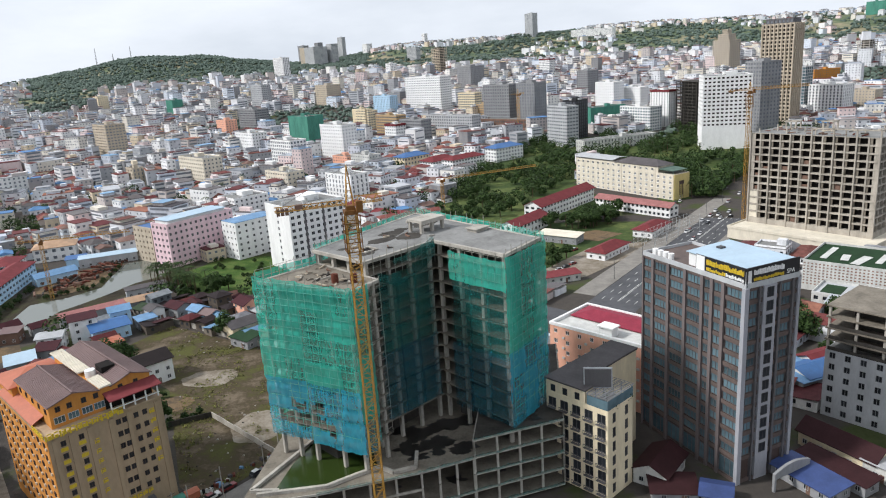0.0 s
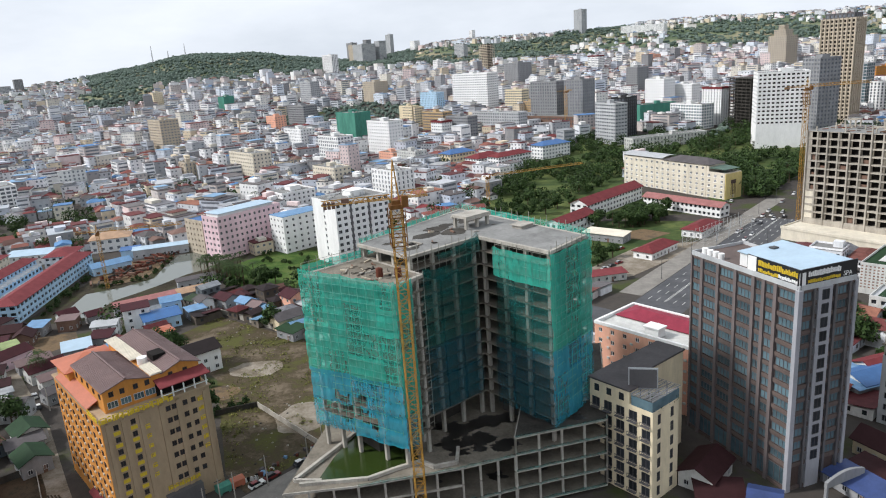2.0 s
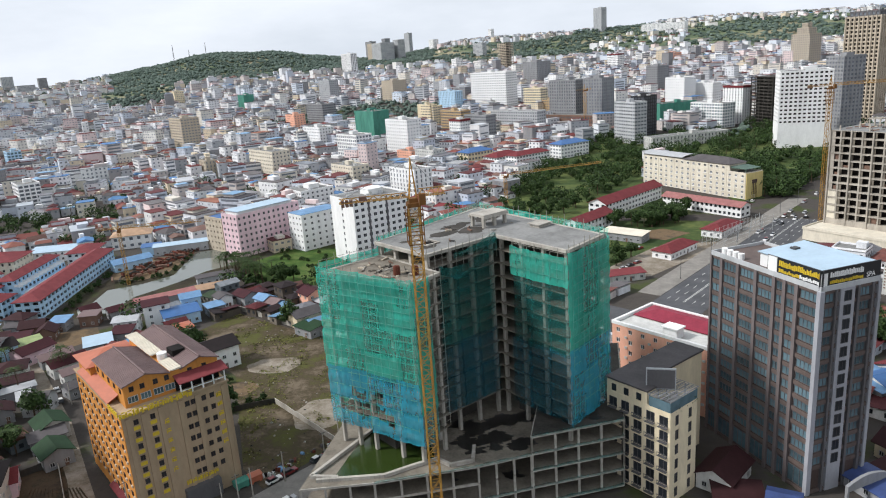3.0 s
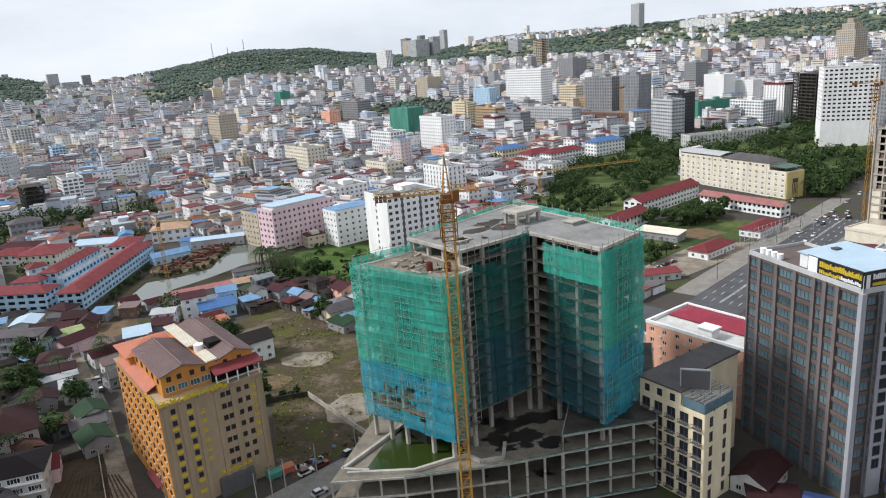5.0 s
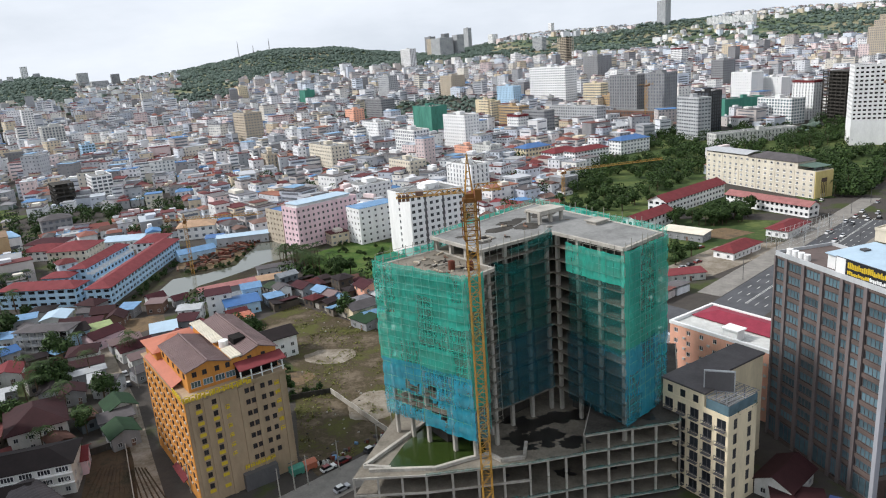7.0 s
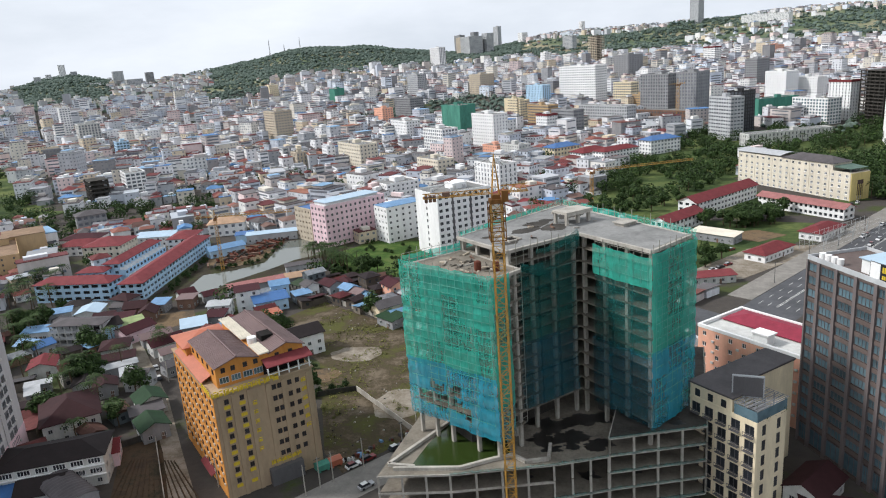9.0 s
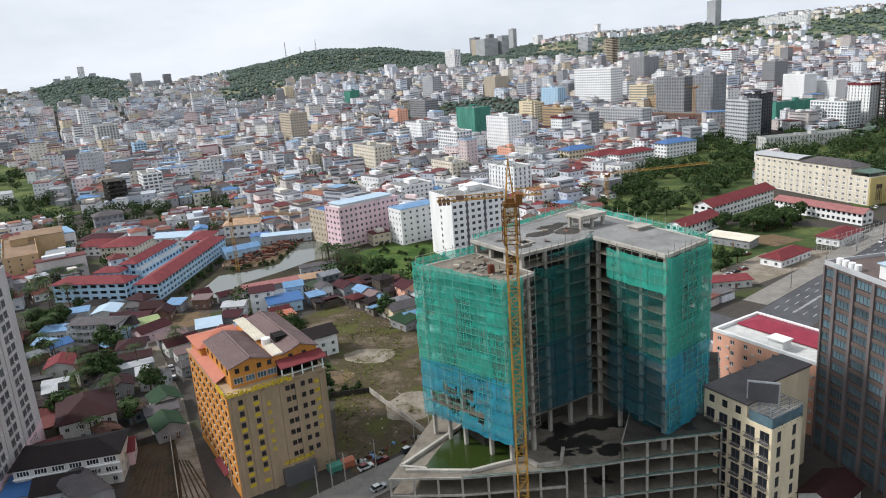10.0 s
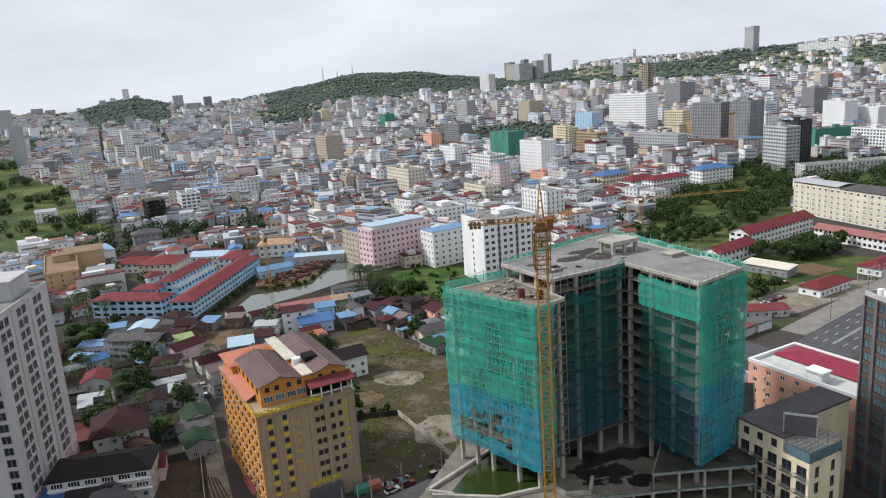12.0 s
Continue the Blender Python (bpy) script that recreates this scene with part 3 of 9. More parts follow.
keep_clear([(-100, 140), (-60, 140), (-60, 165), (-84, 205), (-98, 198)])
HOTEL_FRONT = [(-104, 96), (-30, 96), (-40, 152), (-62, 156), (-84, 133), (-96, 142), (-112, 132)]
keep_clear(HOTEL_FRONT)
CANAL = [(-186, 284), (-173, 285), (-170.8, 307), (-165, 315.6), (-158, 328), (-151, 344), (-141, 354), (-138, 380), (-140, 402), (-171, 401), (-171.5, 387), (-169.6, 361), (-166.5, 340), (-177, 327), (-191, 319)]
sheet("canal", ccw(CANAL), 0.05, M["water"], "still grey canal water", "water")
keep_clear(CANAL, 4)
GRASS = [(-134, 352), (-116, 380), (-87, 378), (-66, 345), (-60, 318), (-83, 312), (-112, 308)]
sheet("grass_field", ccw(GRASS), 0.06, M["grass"], "overgrown green grass field", "grass")
keep_clear(GRASS, 2)
YARD = [(40, 300), (95, 345), (140, 405), (110, 420), (40, 400), (20, 340)]
sheet("grass_yard", ccw(YARD), 0.035, M["scrub"], "grassy school yard", "grass")
PAVED = [(47, 312), (60, 300), (68, 302), (100, 333), (112, 352), (96, 352), (80, 348)]
sheet("paved_yard", ccw(PAVED), 0.1, M["pad"], "pale dusty paved yard beside the pavilions", "pavement", 0.14)
sheet("earth_yard", ccw([(76, 368), (88, 360), (104, 372), (92, 384), (80, 380)]), 0.1, M["mud"], "bare earth beside the yard shed", "ground", 0.14)
keep_clear(YARD)
keep_clear([(20, 300), (60, 280), (110, 330), (170, 420), (205, 470), (150, 480), (30, 425)])
PARK = [(0, 420), (45, 400), (120, 440), (110, 520), (140, 600), (260, 560), (300, 640), (250, 690), (150, 760), (100, 720), (60, 640), (20, 560)]
keep_clear(PARK)
FIELD = [(-425, 380), (-414, 405), (-413, 432), (-399, 450), (-398, 478), (-470, 528), (-540, 600), (-640, 690), (-700, 720), (-790, 770), (-840, 850), (-930, 900), (-1000, 850), (-760, 600), (-560, 430)]
keep_clear(FIELD)


def rect_of(x, y, w, d, rot):
    c, s = math.cos(radians(rot)), math.sin(radians(rot))
    return [(x + p * c - q * s, y + p * s + q * c) for p, q in ((-w / 2, -d / 2), (w / 2, -d / 2), (w / 2, d / 2), (-w / 2, d / 2))]


def draped(name, outline, mat, label, category, cell=12.0, lift=0.6):
    """A patch of grass that follows the ground."""
    k = Mesh()
    xs, ys = [p[0] for p in outline], [p[1] for p in outline]
    y = min(ys)
    while y < max(ys):
        x = min(xs)
        while x < max(xs):
            if inside(outline, x + cell / 2, y + cell / 2):
                k.face([(px, py, ground_z(px, py) + lift) for px, py in ((x, y), (x + cell, y), (x + cell, y + cell), (x, y + cell))])
            x += cell
        y += cell
    ob = new(name, k.data(name, [mat], weld=True))
    return tagged(ob, label, category, "", "structure")


draped("grass_field", FIELD, M["scrub"], "wide green grass field at the town's edge", "grass")
BANK = [(-200, 284), (-190, 279), (-170, 281), (-160, 302), (-146, 328), (-128, 350), (-128, 408), (-210, 408), (-208, 372), (-200, 345)]
keep_clear(BANK)
keep_clear([(-176, 280), (-152, 284), (-122, 336), (-141, 358), (-171, 310)])
keep_clear([(36, 126), (132, 126), (132, 150), (112, 172), (60, 172), (40, 160)])
EARTH = [(-186, 247), (-170, 243), (-160, 256), (-168, 268), (-183, 262)]
sheet("earth_plot", ccw(EARTH), 0.05, M["mud"], "bare orange-brown earth between shacks", "ground")
keep_clear(EARTH)
keep_clear([(-262, 270), (-195, 276), (-200, 385), (-265, 400), (-320, 390), (-320, 355), (-262, 345)])
sheet("canal_bank", ccw(BANK), 0.02, M["bank"], "dark weedy earth banks of the canal", "ground")
sheet("canal_bank", ccw([(-203, 346), (-197, 337), (-180, 333), (-172, 345), (-173, 396), (-204, 382)]), 0.05, M["mud"], "bare brown earth of the scrap yard", "ground")
sheet("forecourt", ccw([(150, 352), (228, 305), (262, 345), (240, 350), (172, 388)]), 0.045, M["paving"], "pale concrete forecourt before the podium", "pavement")


# ---------------------------------------------------------------- building kinds
def recessed(k, put, xs, zs, opens_x, opens_z, rec, glass_mat_index):
    """One wall face with recessed openings: put(u, z, depth) gives a point; cells whose column and row are both open go back by rec."""
    for i in range(len(xs) - 1):
        for j in range(len(zs) - 1):
            u0, u1, z0, z1 = xs[i], xs[i + 1], zs[j], zs[j + 1]
            if opens_x[i] and opens_z[j]:
                k.face([put(u0, z0, rec), put(u1, z0, rec), put(u1, z1, rec), put(u0, z1, rec)], glass_mat_index)
                for a, b in (((u0, z0), (u1, z0)), ((u1, z0), (u1, z1)), ((u1, z1), (u0, z1)), ((u0, z1), (u0, z0))):
                    k.face([put(*a, 0), put(*b, 0), put(*b, rec), put(*a, rec)], 0)
            else:
                k.face([put(u0, z0, 0), put(u1, z0, 0), put(u1, z1, 0), put(u0, z1, 0)], 0)


def window_data(w, h, frame_mat, glass, bars=1, depth=0.12):
    """A framed window in the x-z plane, facing -y, centred on its own origin: frame, bars and sunk panes in one piece."""
    k = Mesh()
    a, b, t = w / 2, h / 2, min(0.1, w * 0.08)
    xs, ox = [-a], []
    n = bars + 1
    pane = (w - t * (n + 1)) / n
    for i in range(n):
        xs += [xs[-1] + t, xs[-1] + t + pane]
        ox += [False, True]
    xs.append(a)
    ox.append(False)
    recessed(k, lambda u, z, r: (u, -depth + r, z), xs, [-b, -b + t, b - t, b], ox, [False, True, False], depth - 0.02, 1)
    for p, q in (((-a, -b), (a, -b)), ((a, -b), (a, b)), ((a, b), (-a, b)), ((-a, b), (-a, -b))):
        k.face([(p[0], 0.05, p[1]), (q[0], 0.05, q[1]), (q[0], -depth, q[1]), (p[0], -depth, p[1])])
    return k.data("window", [frame_mat, glass], weld=True)


def window_pair(w, h, frame_mat, glass, bars=1, depth=0.12):
    """The same window as two meshes: its frame, and its panes."""
    both = window_data(w, h, frame_mat, glass, bars, depth)
    out = []
    for index, name in ((0, "window"), (1, "pane")):
        k = Mesh()
        for p in both.polygons:
            if p.material_index == index:
                k.face([both.vertices[i].co for i in p.vertices])
        out.append(k.data(name, [glass if index else frame_mat], weld=True))
    return out


def put_window(pair, parent, m):
    return part("pane", pair[1], None, part("window", pair[0], None, parent, m=m))


TURN = {"front": 0, "left": -90, "right": 90, "back": 180}


def on_face(face, w, d, along, out, z):
    """A pose on one face of a w x d block: along its width from the middle, out of the wall."""
    t = radians(TURN[face])
    half = d / 2 if face in ("front", "back") else w / 2
    x, y = along, -half - out
    return pose(x * math.cos(t) - y * math.sin(t), x * math.sin(t) + y * math.cos(t), z, 0, 0, TURN[face])


def block(name, label, x, y, w, d, h, rot, wall, floors, nx, ny, zb=None, category="building", glass="glass_dark", open_x=0.5, open_z=0.5,
          lift=0.0, windows=False, win_faces=("front", "left"), bars=1, frame_mat="alu", roof="roof_concrete", head=True, parapet=True, group="", rec=None, open_front=None):
    """A block of storeys with recessed openings between piers and bands. open_x, open_z: the openings' share of a bay and of a storey;
    lift: height of a plain base; open_front: another share for front and back. windows: each window an object of its own on win_faces."""
    zb = ground_z(x, y) - 0.4 if zb is None else zb
    ob = thing(name, label, category, pose(x, y, zb, 0, 0, rot), group)
    body, deck = Mesh(), Mesh()
    # far blocks swap to the glass whose colour carries the haze
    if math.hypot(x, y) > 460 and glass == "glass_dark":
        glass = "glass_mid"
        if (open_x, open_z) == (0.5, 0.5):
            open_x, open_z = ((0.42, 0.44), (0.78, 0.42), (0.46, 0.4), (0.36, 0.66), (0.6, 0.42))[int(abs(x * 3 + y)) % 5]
    a, b = w / 2, d / 2
    rec = rec or (0.45 if not windows else 0.35)
    top = h - (0.9 if parapet else 0.0)
    fh = (top - lift) / floors
    sill = fh * (1 - open_z) * 0.6
    zs, oz = [0.0, lift + sill], [False]
    for i in range(floors):
        z0 = lift + i * fh + sill + fh * open_z
        zs += [z0, lift + (i + 1) * fh + (sill if i < floors - 1 else 0)]
        oz += [True, False]
    corner = {"front": ((-a, -b), (1, 0), (0, 1), w, nx), "back": ((a, b), (-1, 0), (0, -1), w, nx), "left": ((-a, b), (0, -1), (1, 0), d, ny), "right": ((a, -b), (0, 1), (-1, 0), d, ny)}
    for side, ((ox, oy), (ux, uy), (ix, iy), size, n) in corner.items():
        bay = size / n
        hw = bay * (1 - (open_front if open_front and side in ("front", "back") else open_x)) / 2
        xs, oxs = [0.0], []
        for i in range(n):
            xs += [i * bay + hw, (i + 1) * bay - hw]
            oxs += [False, True]
        xs.append(size)
        oxs.append(False)
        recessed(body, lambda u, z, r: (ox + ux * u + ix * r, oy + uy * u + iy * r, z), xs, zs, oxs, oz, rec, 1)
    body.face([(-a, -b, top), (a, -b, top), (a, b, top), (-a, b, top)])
    # recesses behind window objects get near-black: the rooms' shade as a colour
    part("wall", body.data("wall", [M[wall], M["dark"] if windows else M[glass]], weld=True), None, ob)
    deck.box(-a + 0.2, -b + 0.2, top - 0.05, a - 0.2, b - 0.2, top + 0.06)
    part("roof", deck, [M[roof]], ob)
    if parapet:
        pp = Mesh()
        pp.ring(-a - 0.06, -b - 0.06, a + 0.06, b + 0.06, 0.31, top - 0.02, h)
        part("parapet", pp, [M[wall]], ob)
    if head:
        hh = Mesh()
        k = min(w, d) * 0.18
        hh.box(-k + a * 0.2, -k + b * 0.15, top, k + a * 0.2, k + b * 0.15, top + 2.9)
        hh.box(-k + a * 0.2 - 0.2, -k + b * 0.15 - 0.2, top + 2.9, k + a * 0.2 + 0.2, k + b * 0.15 + 0.2, top + 3.1)
        part("stair_head", hh, [M[wall]], ob)
    rc = random.Random(int(abs(x * 7 + y * 13)))
    if head:
        for i in range(rc.randint(2, 5)):
            tk = Mesh()
            tx, ty = rc.uniform(-a * 0.85, a * 0.75), rc.uniform(-b * 0.85, b * 0.7)
            if rc.random() < 0.5:
                sx, sy, sz = rc.uniform(0.8, 3.0), rc.uniform(0.8, 2.5), rc.uniform(0.7, 2.2)
                tk.box(tx - sx / 2, ty - sy / 2, top + 0.05, tx + sx / 2, ty + sy / 2, top + sz)
            else:
                ring = [(tx + 0.8 * math.cos(q * math.tau / 10), ty + 0.8 * math.sin(q * math.tau / 10)) for q in range(10)]
                tk.prism(ring, top + 0.05, top + 1.9)
            part("roof_tank", tk, [M[rc.choice(["alu", "grey_light", "concrete", "white_old"])]], ob)
    if windows:
        made = {}
        for f in win_faces:
            n, size = (nx, w) if f in ("front", "back") else (ny, d)
            ww, wh = size / n * (open_front if open_front and f in ("front", "back") else open_x), fh * open_z
            key = (round(ww, 2), round(wh, 2))
            if key not in made:
                made[key] = window_data(ww - 0.02, wh - 0.02, M[frame_mat], M[glass], bars)
            for i in range(floors):
                for j in range(n):
                    part("window", made[key], None, ob, m=on_face(f, w, d, -size / 2 + (j + 0.5) * size / n, -0.2, lift + i * fh + sill + wh / 2))
    c, s = math.cos(radians(rot)), math.sin(radians(rot))
    keep_clear([(x + p * c - q * s, y + p * s + q * c) for p, q in ((-a - 4, -b - 4), (a + 4, -b - 4), (a + 4, b + 4), (-a - 4, b + 4))])
    return ob


def frame_block(name, label, x, y, w, d, h, rot, floors, nx, ny, zb=None, mat="concrete", infill=0.0, group=""):
    """An unfinished concrete frame: slabs, columns, an inner block coloured dark for shade, and low infill walls on
    some storeys.
    """
    zb = ground_z(x, y) - 0.4 if zb is None else zb
    ob = thing(name, label, "building", pose(x, y, zb, 0, 0, rot), group)
    fh = h / floors
    a, b = w / 2, d / 2
    for i in range(1, floors + 1):
        s = Mesh()
        s.box(-a, -b, i * fh - 0.35, a, b, i * fh)
        part("floor_slab", s, [M[mat]], ob)
    col = Mesh()
    col.box(-0.35, -0.35, 0, 0.35, 0.35, h - 0.36)
    cd = col.data("column", [M[mat]])
    for i in range(nx + 1):
        for j in (0, ny):
            part("column", cd, None, ob, m=pose(-a + 0.4 + i * (w - 0.8) / nx, -b + 0.4 + j * (d - 0.8) / ny, 0))
    for j in range(1, ny):
        for i in (0, nx):
            part("column", cd, None, ob, m=pose(-a + 0.4 + i * (w - 0.8) / nx, -b + 0.4 + j * (d - 0.8) / ny, 0))
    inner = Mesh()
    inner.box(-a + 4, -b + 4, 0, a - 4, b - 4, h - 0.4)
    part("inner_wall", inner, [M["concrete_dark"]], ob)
    if infill:
        wall = Mesh()
        for i in range(floors):
            for j in range(nx):
                x0, x1 = -a + 0.8 + j * (w - 0.8) / nx, -a + 0.05 + (j + 1) * (w - 0.8) / nx
                wall.box(x0, -b + 0.2, i * fh, x1, -b + 0.4, i * fh + infill)
            for j in range(ny):
                y0, y1 = -b + 0.8 + j * (d - 0.8) / ny, -b + 0.05 + (j + 1) * (d - 0.8) / ny
                wall.box(-a + 0.2, y0, i * fh, -a + 0.4, y1, i * fh + infill)
        part("infill_wall", wall, [M[mat]], ob, kind="stuff")
    c, s = math.cos(radians(rot)), math.sin(radians(rot))
    keep_clear([(x + p * c - q * s, y + p * s + q * c) for p, q in ((-a - 4, -b - 4), (a + 4, -b - 4), (a + 4, b + 4), (-a - 4, b + 4))])
    return ob


def long_house(name, label, x, y, w, d, h, rot, wall="white", roof="red_roof", floors=3, nx=12, ny=3, rise=3.0, hip=False, zb=None, category="building",
               glass="glass_dark", open_x=0.6, open_z=0.5, windows=False):
    """A storeyed block under a pitched roof, ridge along its length."""
    ob = block(name, label, x, y, w, d, h, rot, wall, floors, nx, ny, zb, category, glass, open_x, open_z, head=False, parapet=False, windows=windows)
    r = Mesh()
    if hip:
        r.hip(-w / 2, -d / 2, w / 2, d / 2, h, rise, 0.9)
    elif w >= d:
        r.gable(-w / 2, -d / 2, w / 2, d / 2, h, rise, 0.9, mat=0, end_mat=1)
    else:
        r.gable(-d / 2, -w / 2, d / 2, w / 2, h, rise, 0.9, mat=0, end_mat=1)
        r.v = [(-q, p, z) for p, q, z in r.v]
    part("roof_cover", r, [M[roof], M[wall]], ob, label="")
    return ob


def cottage(label, x, y, w, d, h, rot, wall, roof, kind, rise):
    """A small house or shed: walls, a pitched, hipped, sloping or barrel roof, and its windows and door."""
    ob = thing("house" if kind != "shed" else "shed", label, "house" if kind != "shed" else "shed", pose(x, y, ground_z(x, y), 0, 0, rot))
    a, b = w / 2, d / 2
    k = Mesh()
    k.box(-a, -b, -0.6, a, b, h)
    part("wall", k, [M[wall]], ob)
    r = Mesh()
    if kind == "hip":
        r.hip(-a, -b, a, b, h, rise, 0.8)
    elif kind == "gable":
        if w >= d:
            r.gable(-a, -b, a, b, h, rise, 0.7, mat=0, end_mat=1)
        else:
            r.gable(-b, -a, b, a, h, rise, 0.7, mat=0, end_mat=1)
            r.v = [(-q, p, z) for p, q, z in r.v]
    elif kind == "shed":
        lo = [(-a - 0.6, -b - 0.6, h), (a + 0.6, -b - 0.6, h), (a + 0.6, b + 0.6, h + rise), (-a - 0.6, b + 0.6, h + rise)]
        r.solid(lo, [(p, q, z + 0.16) for p, q, z in lo])
        r.solid([(-a, -b, h - 0.02), (a, -b, h - 0.02), (a, b, h - 0.02), (-a, b, h - 0.02)], [(-a, -b, h), (a, -b, h), (a, b, h + rise - 0.05), (-a, b, h + rise - 0.05)], 1)
    else:
        n = 12
        arc = [(-(a + 0.3) * math.cos(math.pi * i / n), h + rise * math.sin(math.pi * i / n)) for i in range(n + 1)]
        for i in range(n):
            for j in range(24):                      # shallow corrugation
                y0, y1 = -b - 0.3 + (d + 0.6) * j / 24, -b - 0.3 + (d + 0.6) * (j + 1) / 24
                k0, k1 = 1 - 0.02 * (j % 2), 1 - 0.02 * ((j + 1) % 2)
                p, q = arc[i], arc[i + 1]
                r.face([(p[0] * k0, y0, p[1] * k0), (q[0] * k0, y0, q[1] * k0), (q[0] * k1, y1, q[1] * k1), (p[0] * k1, y1, p[1] * k1)][::-1])
        for yy in (-b, b):
            r.face([(p * 0.97, yy, z * 0.97) for p, z in arc], 1)
    part("roof", r.data("roof", [M[roof], M[wall]], weld=True), None, ob)
    fl = max(1, int(h / 2.9))
    wd = window_data(1.2, 1.3, M["alu"], M["glass_dark"], 1)
    for f, size in (("front", w), ("left", d), ("right", d)):
        n = max(1, int(size / 3.4))
        for i in range(fl):
            for j in range(n):
                part("window", wd, None, ob, m=on_face(f, w, d, -size / 2 + (j + 0.5) * size / n, 0.03, 1.6 + i * 3.0))
    dr = Mesh()
    dr.box(-0.5, -0.06, 0, 0.5, 0.0, 2.1)
    part("door", dr, [M["brown"]], ob, m=on_face("front", w, d, w * 0.1 + 0.9, 0.0, 0))
    c, s = math.cos(radians(rot)), math.sin(radians(rot))
    keep_clear([(x + p * c - q * s, y + p * s + q * c) for p, q in ((-a - 2, -b - 2), (a + 2, -b - 2), (a + 2, b + 2), (-a - 2, b + 2))])
    return ob


# ---------------------------------------------------------------- the building site with its nets
SITE = pose(-14.9, 144.7, 0, 0, 0, 43)
site = thing("unfinished_building", "unfinished concrete tower wrapped in green debris netting", "building", SITE)
FLOORS = [20 + 3.25 * i for i in range(13)]
HIGH = [(0, 0), (20.6, 0), (20.3, -21.8), (35, -19.5), (38.4, 25.5), (-0.5, 18.3)]
LOW = [(-16, 17.5), (-12.4, 7), (-8.6, -5.6), (0, -4), (0, 17.5)]
for i, z in enumerate(FLOORS):
    s = Mesh()
    s.prism(HIGH, z - 0.3, z)
    part("floor_slab", s, [M["concrete_mid"] if i < 12 else M["roof_concrete"]], site)
    if i < 12:
        s = Mesh()
        s.prism(LOW, z - 0.3, z)
        part("floor_slab", s, [M["concrete_mid"]], site)
# edge beams of the roof and of the lower roof
for poly, z in ((HIGH, 59.0), (LOW, 55.75)):
    for p, q in zip(poly, poly[1:] + poly[:1]):
        s = Mesh()
        s.beam((*p, z - 0.25), (*q, z - 0.25), 0.7)
        part("edge_beam", s, [M["concrete"]], site)
cm = Mesh()
cm.box(-0.4, -0.4, 13.9, 0.4, 0.4, 58.69)
high_col = cm.data("column", [M["concrete"]])
cm = Mesh()
cm.box(-0.4, -0.4, 13.9, 0.4, 0.4, 55.44)
low_col = cm.data("column", [M["concrete"]])


def columns(poly, data, inset, step):
    done = []
    k = len(poly)
    cx, cy = sum(p[0] for p in poly) / k, sum(p[1] for p in poly) / k
    for p, q in zip(poly, poly[1:] + poly[:1]):
        n = max(1, round(math.dist(p, q) / step))
        dx, dy = (q[0] - p[0]) / math.dist(p, q), (q[1] - p[1]) / math.dist(p, q)
        for i in range(n + 1):
            t = i / n
            x, y = p[0] + (q[0] - p[0]) * t - dy * inset, p[1] + (q[1] - p[1]) * t + dx * inset
            x -= dx * inset * (2 * t - 1) * -1 * -1
            y -= dy * inset * (2 * t - 1) * -1 * -1
            if all(math.dist((x, y), o) > 2.2 for o in done):
                done.append((x, y))
                part("column", data, None, site, m=pose(x, y, 0))


columns(HIGH, high_col, 0.9, 6.5)
columns(LOW, low_col, 0.9, 6.5)
# cores in darker concrete: shade behind the nets put into the colour
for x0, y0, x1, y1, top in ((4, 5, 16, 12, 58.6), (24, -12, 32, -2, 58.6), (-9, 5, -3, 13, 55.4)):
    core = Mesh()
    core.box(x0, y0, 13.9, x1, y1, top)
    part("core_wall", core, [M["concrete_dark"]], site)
# open roof house, hatches and rusty tanks on the roofs
rh = Mesh()
rh.box(-0.35, -0.35, 0, 0.35, 0.35, 2.6)
post = rh.data("roof_post", [M["concrete"]])
for x in (23.5, 27, 30.5):
    for y in (7.0, 11.0):
        part("roof_post", post, None, site, m=pose(x, y, 59))
rh = Mesh()
rh.box(23.0, 6.4, 61.6, 31.0, 11.6, 62.2)
rh.box(22.8, 6.2, 61.3, 31.2, 6.7, 61.8)
rh.box(22.8, 11.3, 61.3, 31.2, 11.8, 61.8)
part("roof_house", rh, [M["concrete"]], site)
rh = Mesh()
rh.box(31, -4, 59, 35, -1, 59.7)
rh.box(30.6, -4.4, 59.7, 35.4, -0.6, 59.9)
part("roof_hatch", rh, [M["concrete"]], site)
rh = Mesh()
rh.box(4.5, 5.0, 58.9, 8.2, 5.4, 59.35)
rh.box(4.5, 8.2, 58.9, 8.2, 8.6, 59.35)
rh.box(4.5, 5.4, 58.9, 4.9, 8.2, 59.35)
rh.box(7.8, 5.4, 58.9, 8.2, 8.2, 59.35)
# near-black sheet paints the shade down the shaft
rh.box(4.9, 5.4, 59.0, 7.8, 8.2, 59.03, 1)
part("shaft_opening", rh, [M["concrete"], M["dark"]], site)
for tx, ty in ((-6.5, 2.0), (-4.0, -1.2)):
    tk = Mesh()
    ring = [(tx + 0.75 * math.cos(a * math.tau / 14), ty + 0.75 * math.sin(a * math.tau / 14)) for a in range(14)]
    tk.prism(ring, 55.76, 57.6)
    tk.prism([(tx + (px - tx) * 0.7, ty + (py - ty) * 0.7) for px, py in ring], 57.6, 57.75)
    ob = new("steel_drum", tk.data("steel_drum", [M["steel_rust"]]))
    ob.matrix_world = SITE
    tagged(ob, "rusty red steel drum on the lower roof", "drum", "drums on the roof")


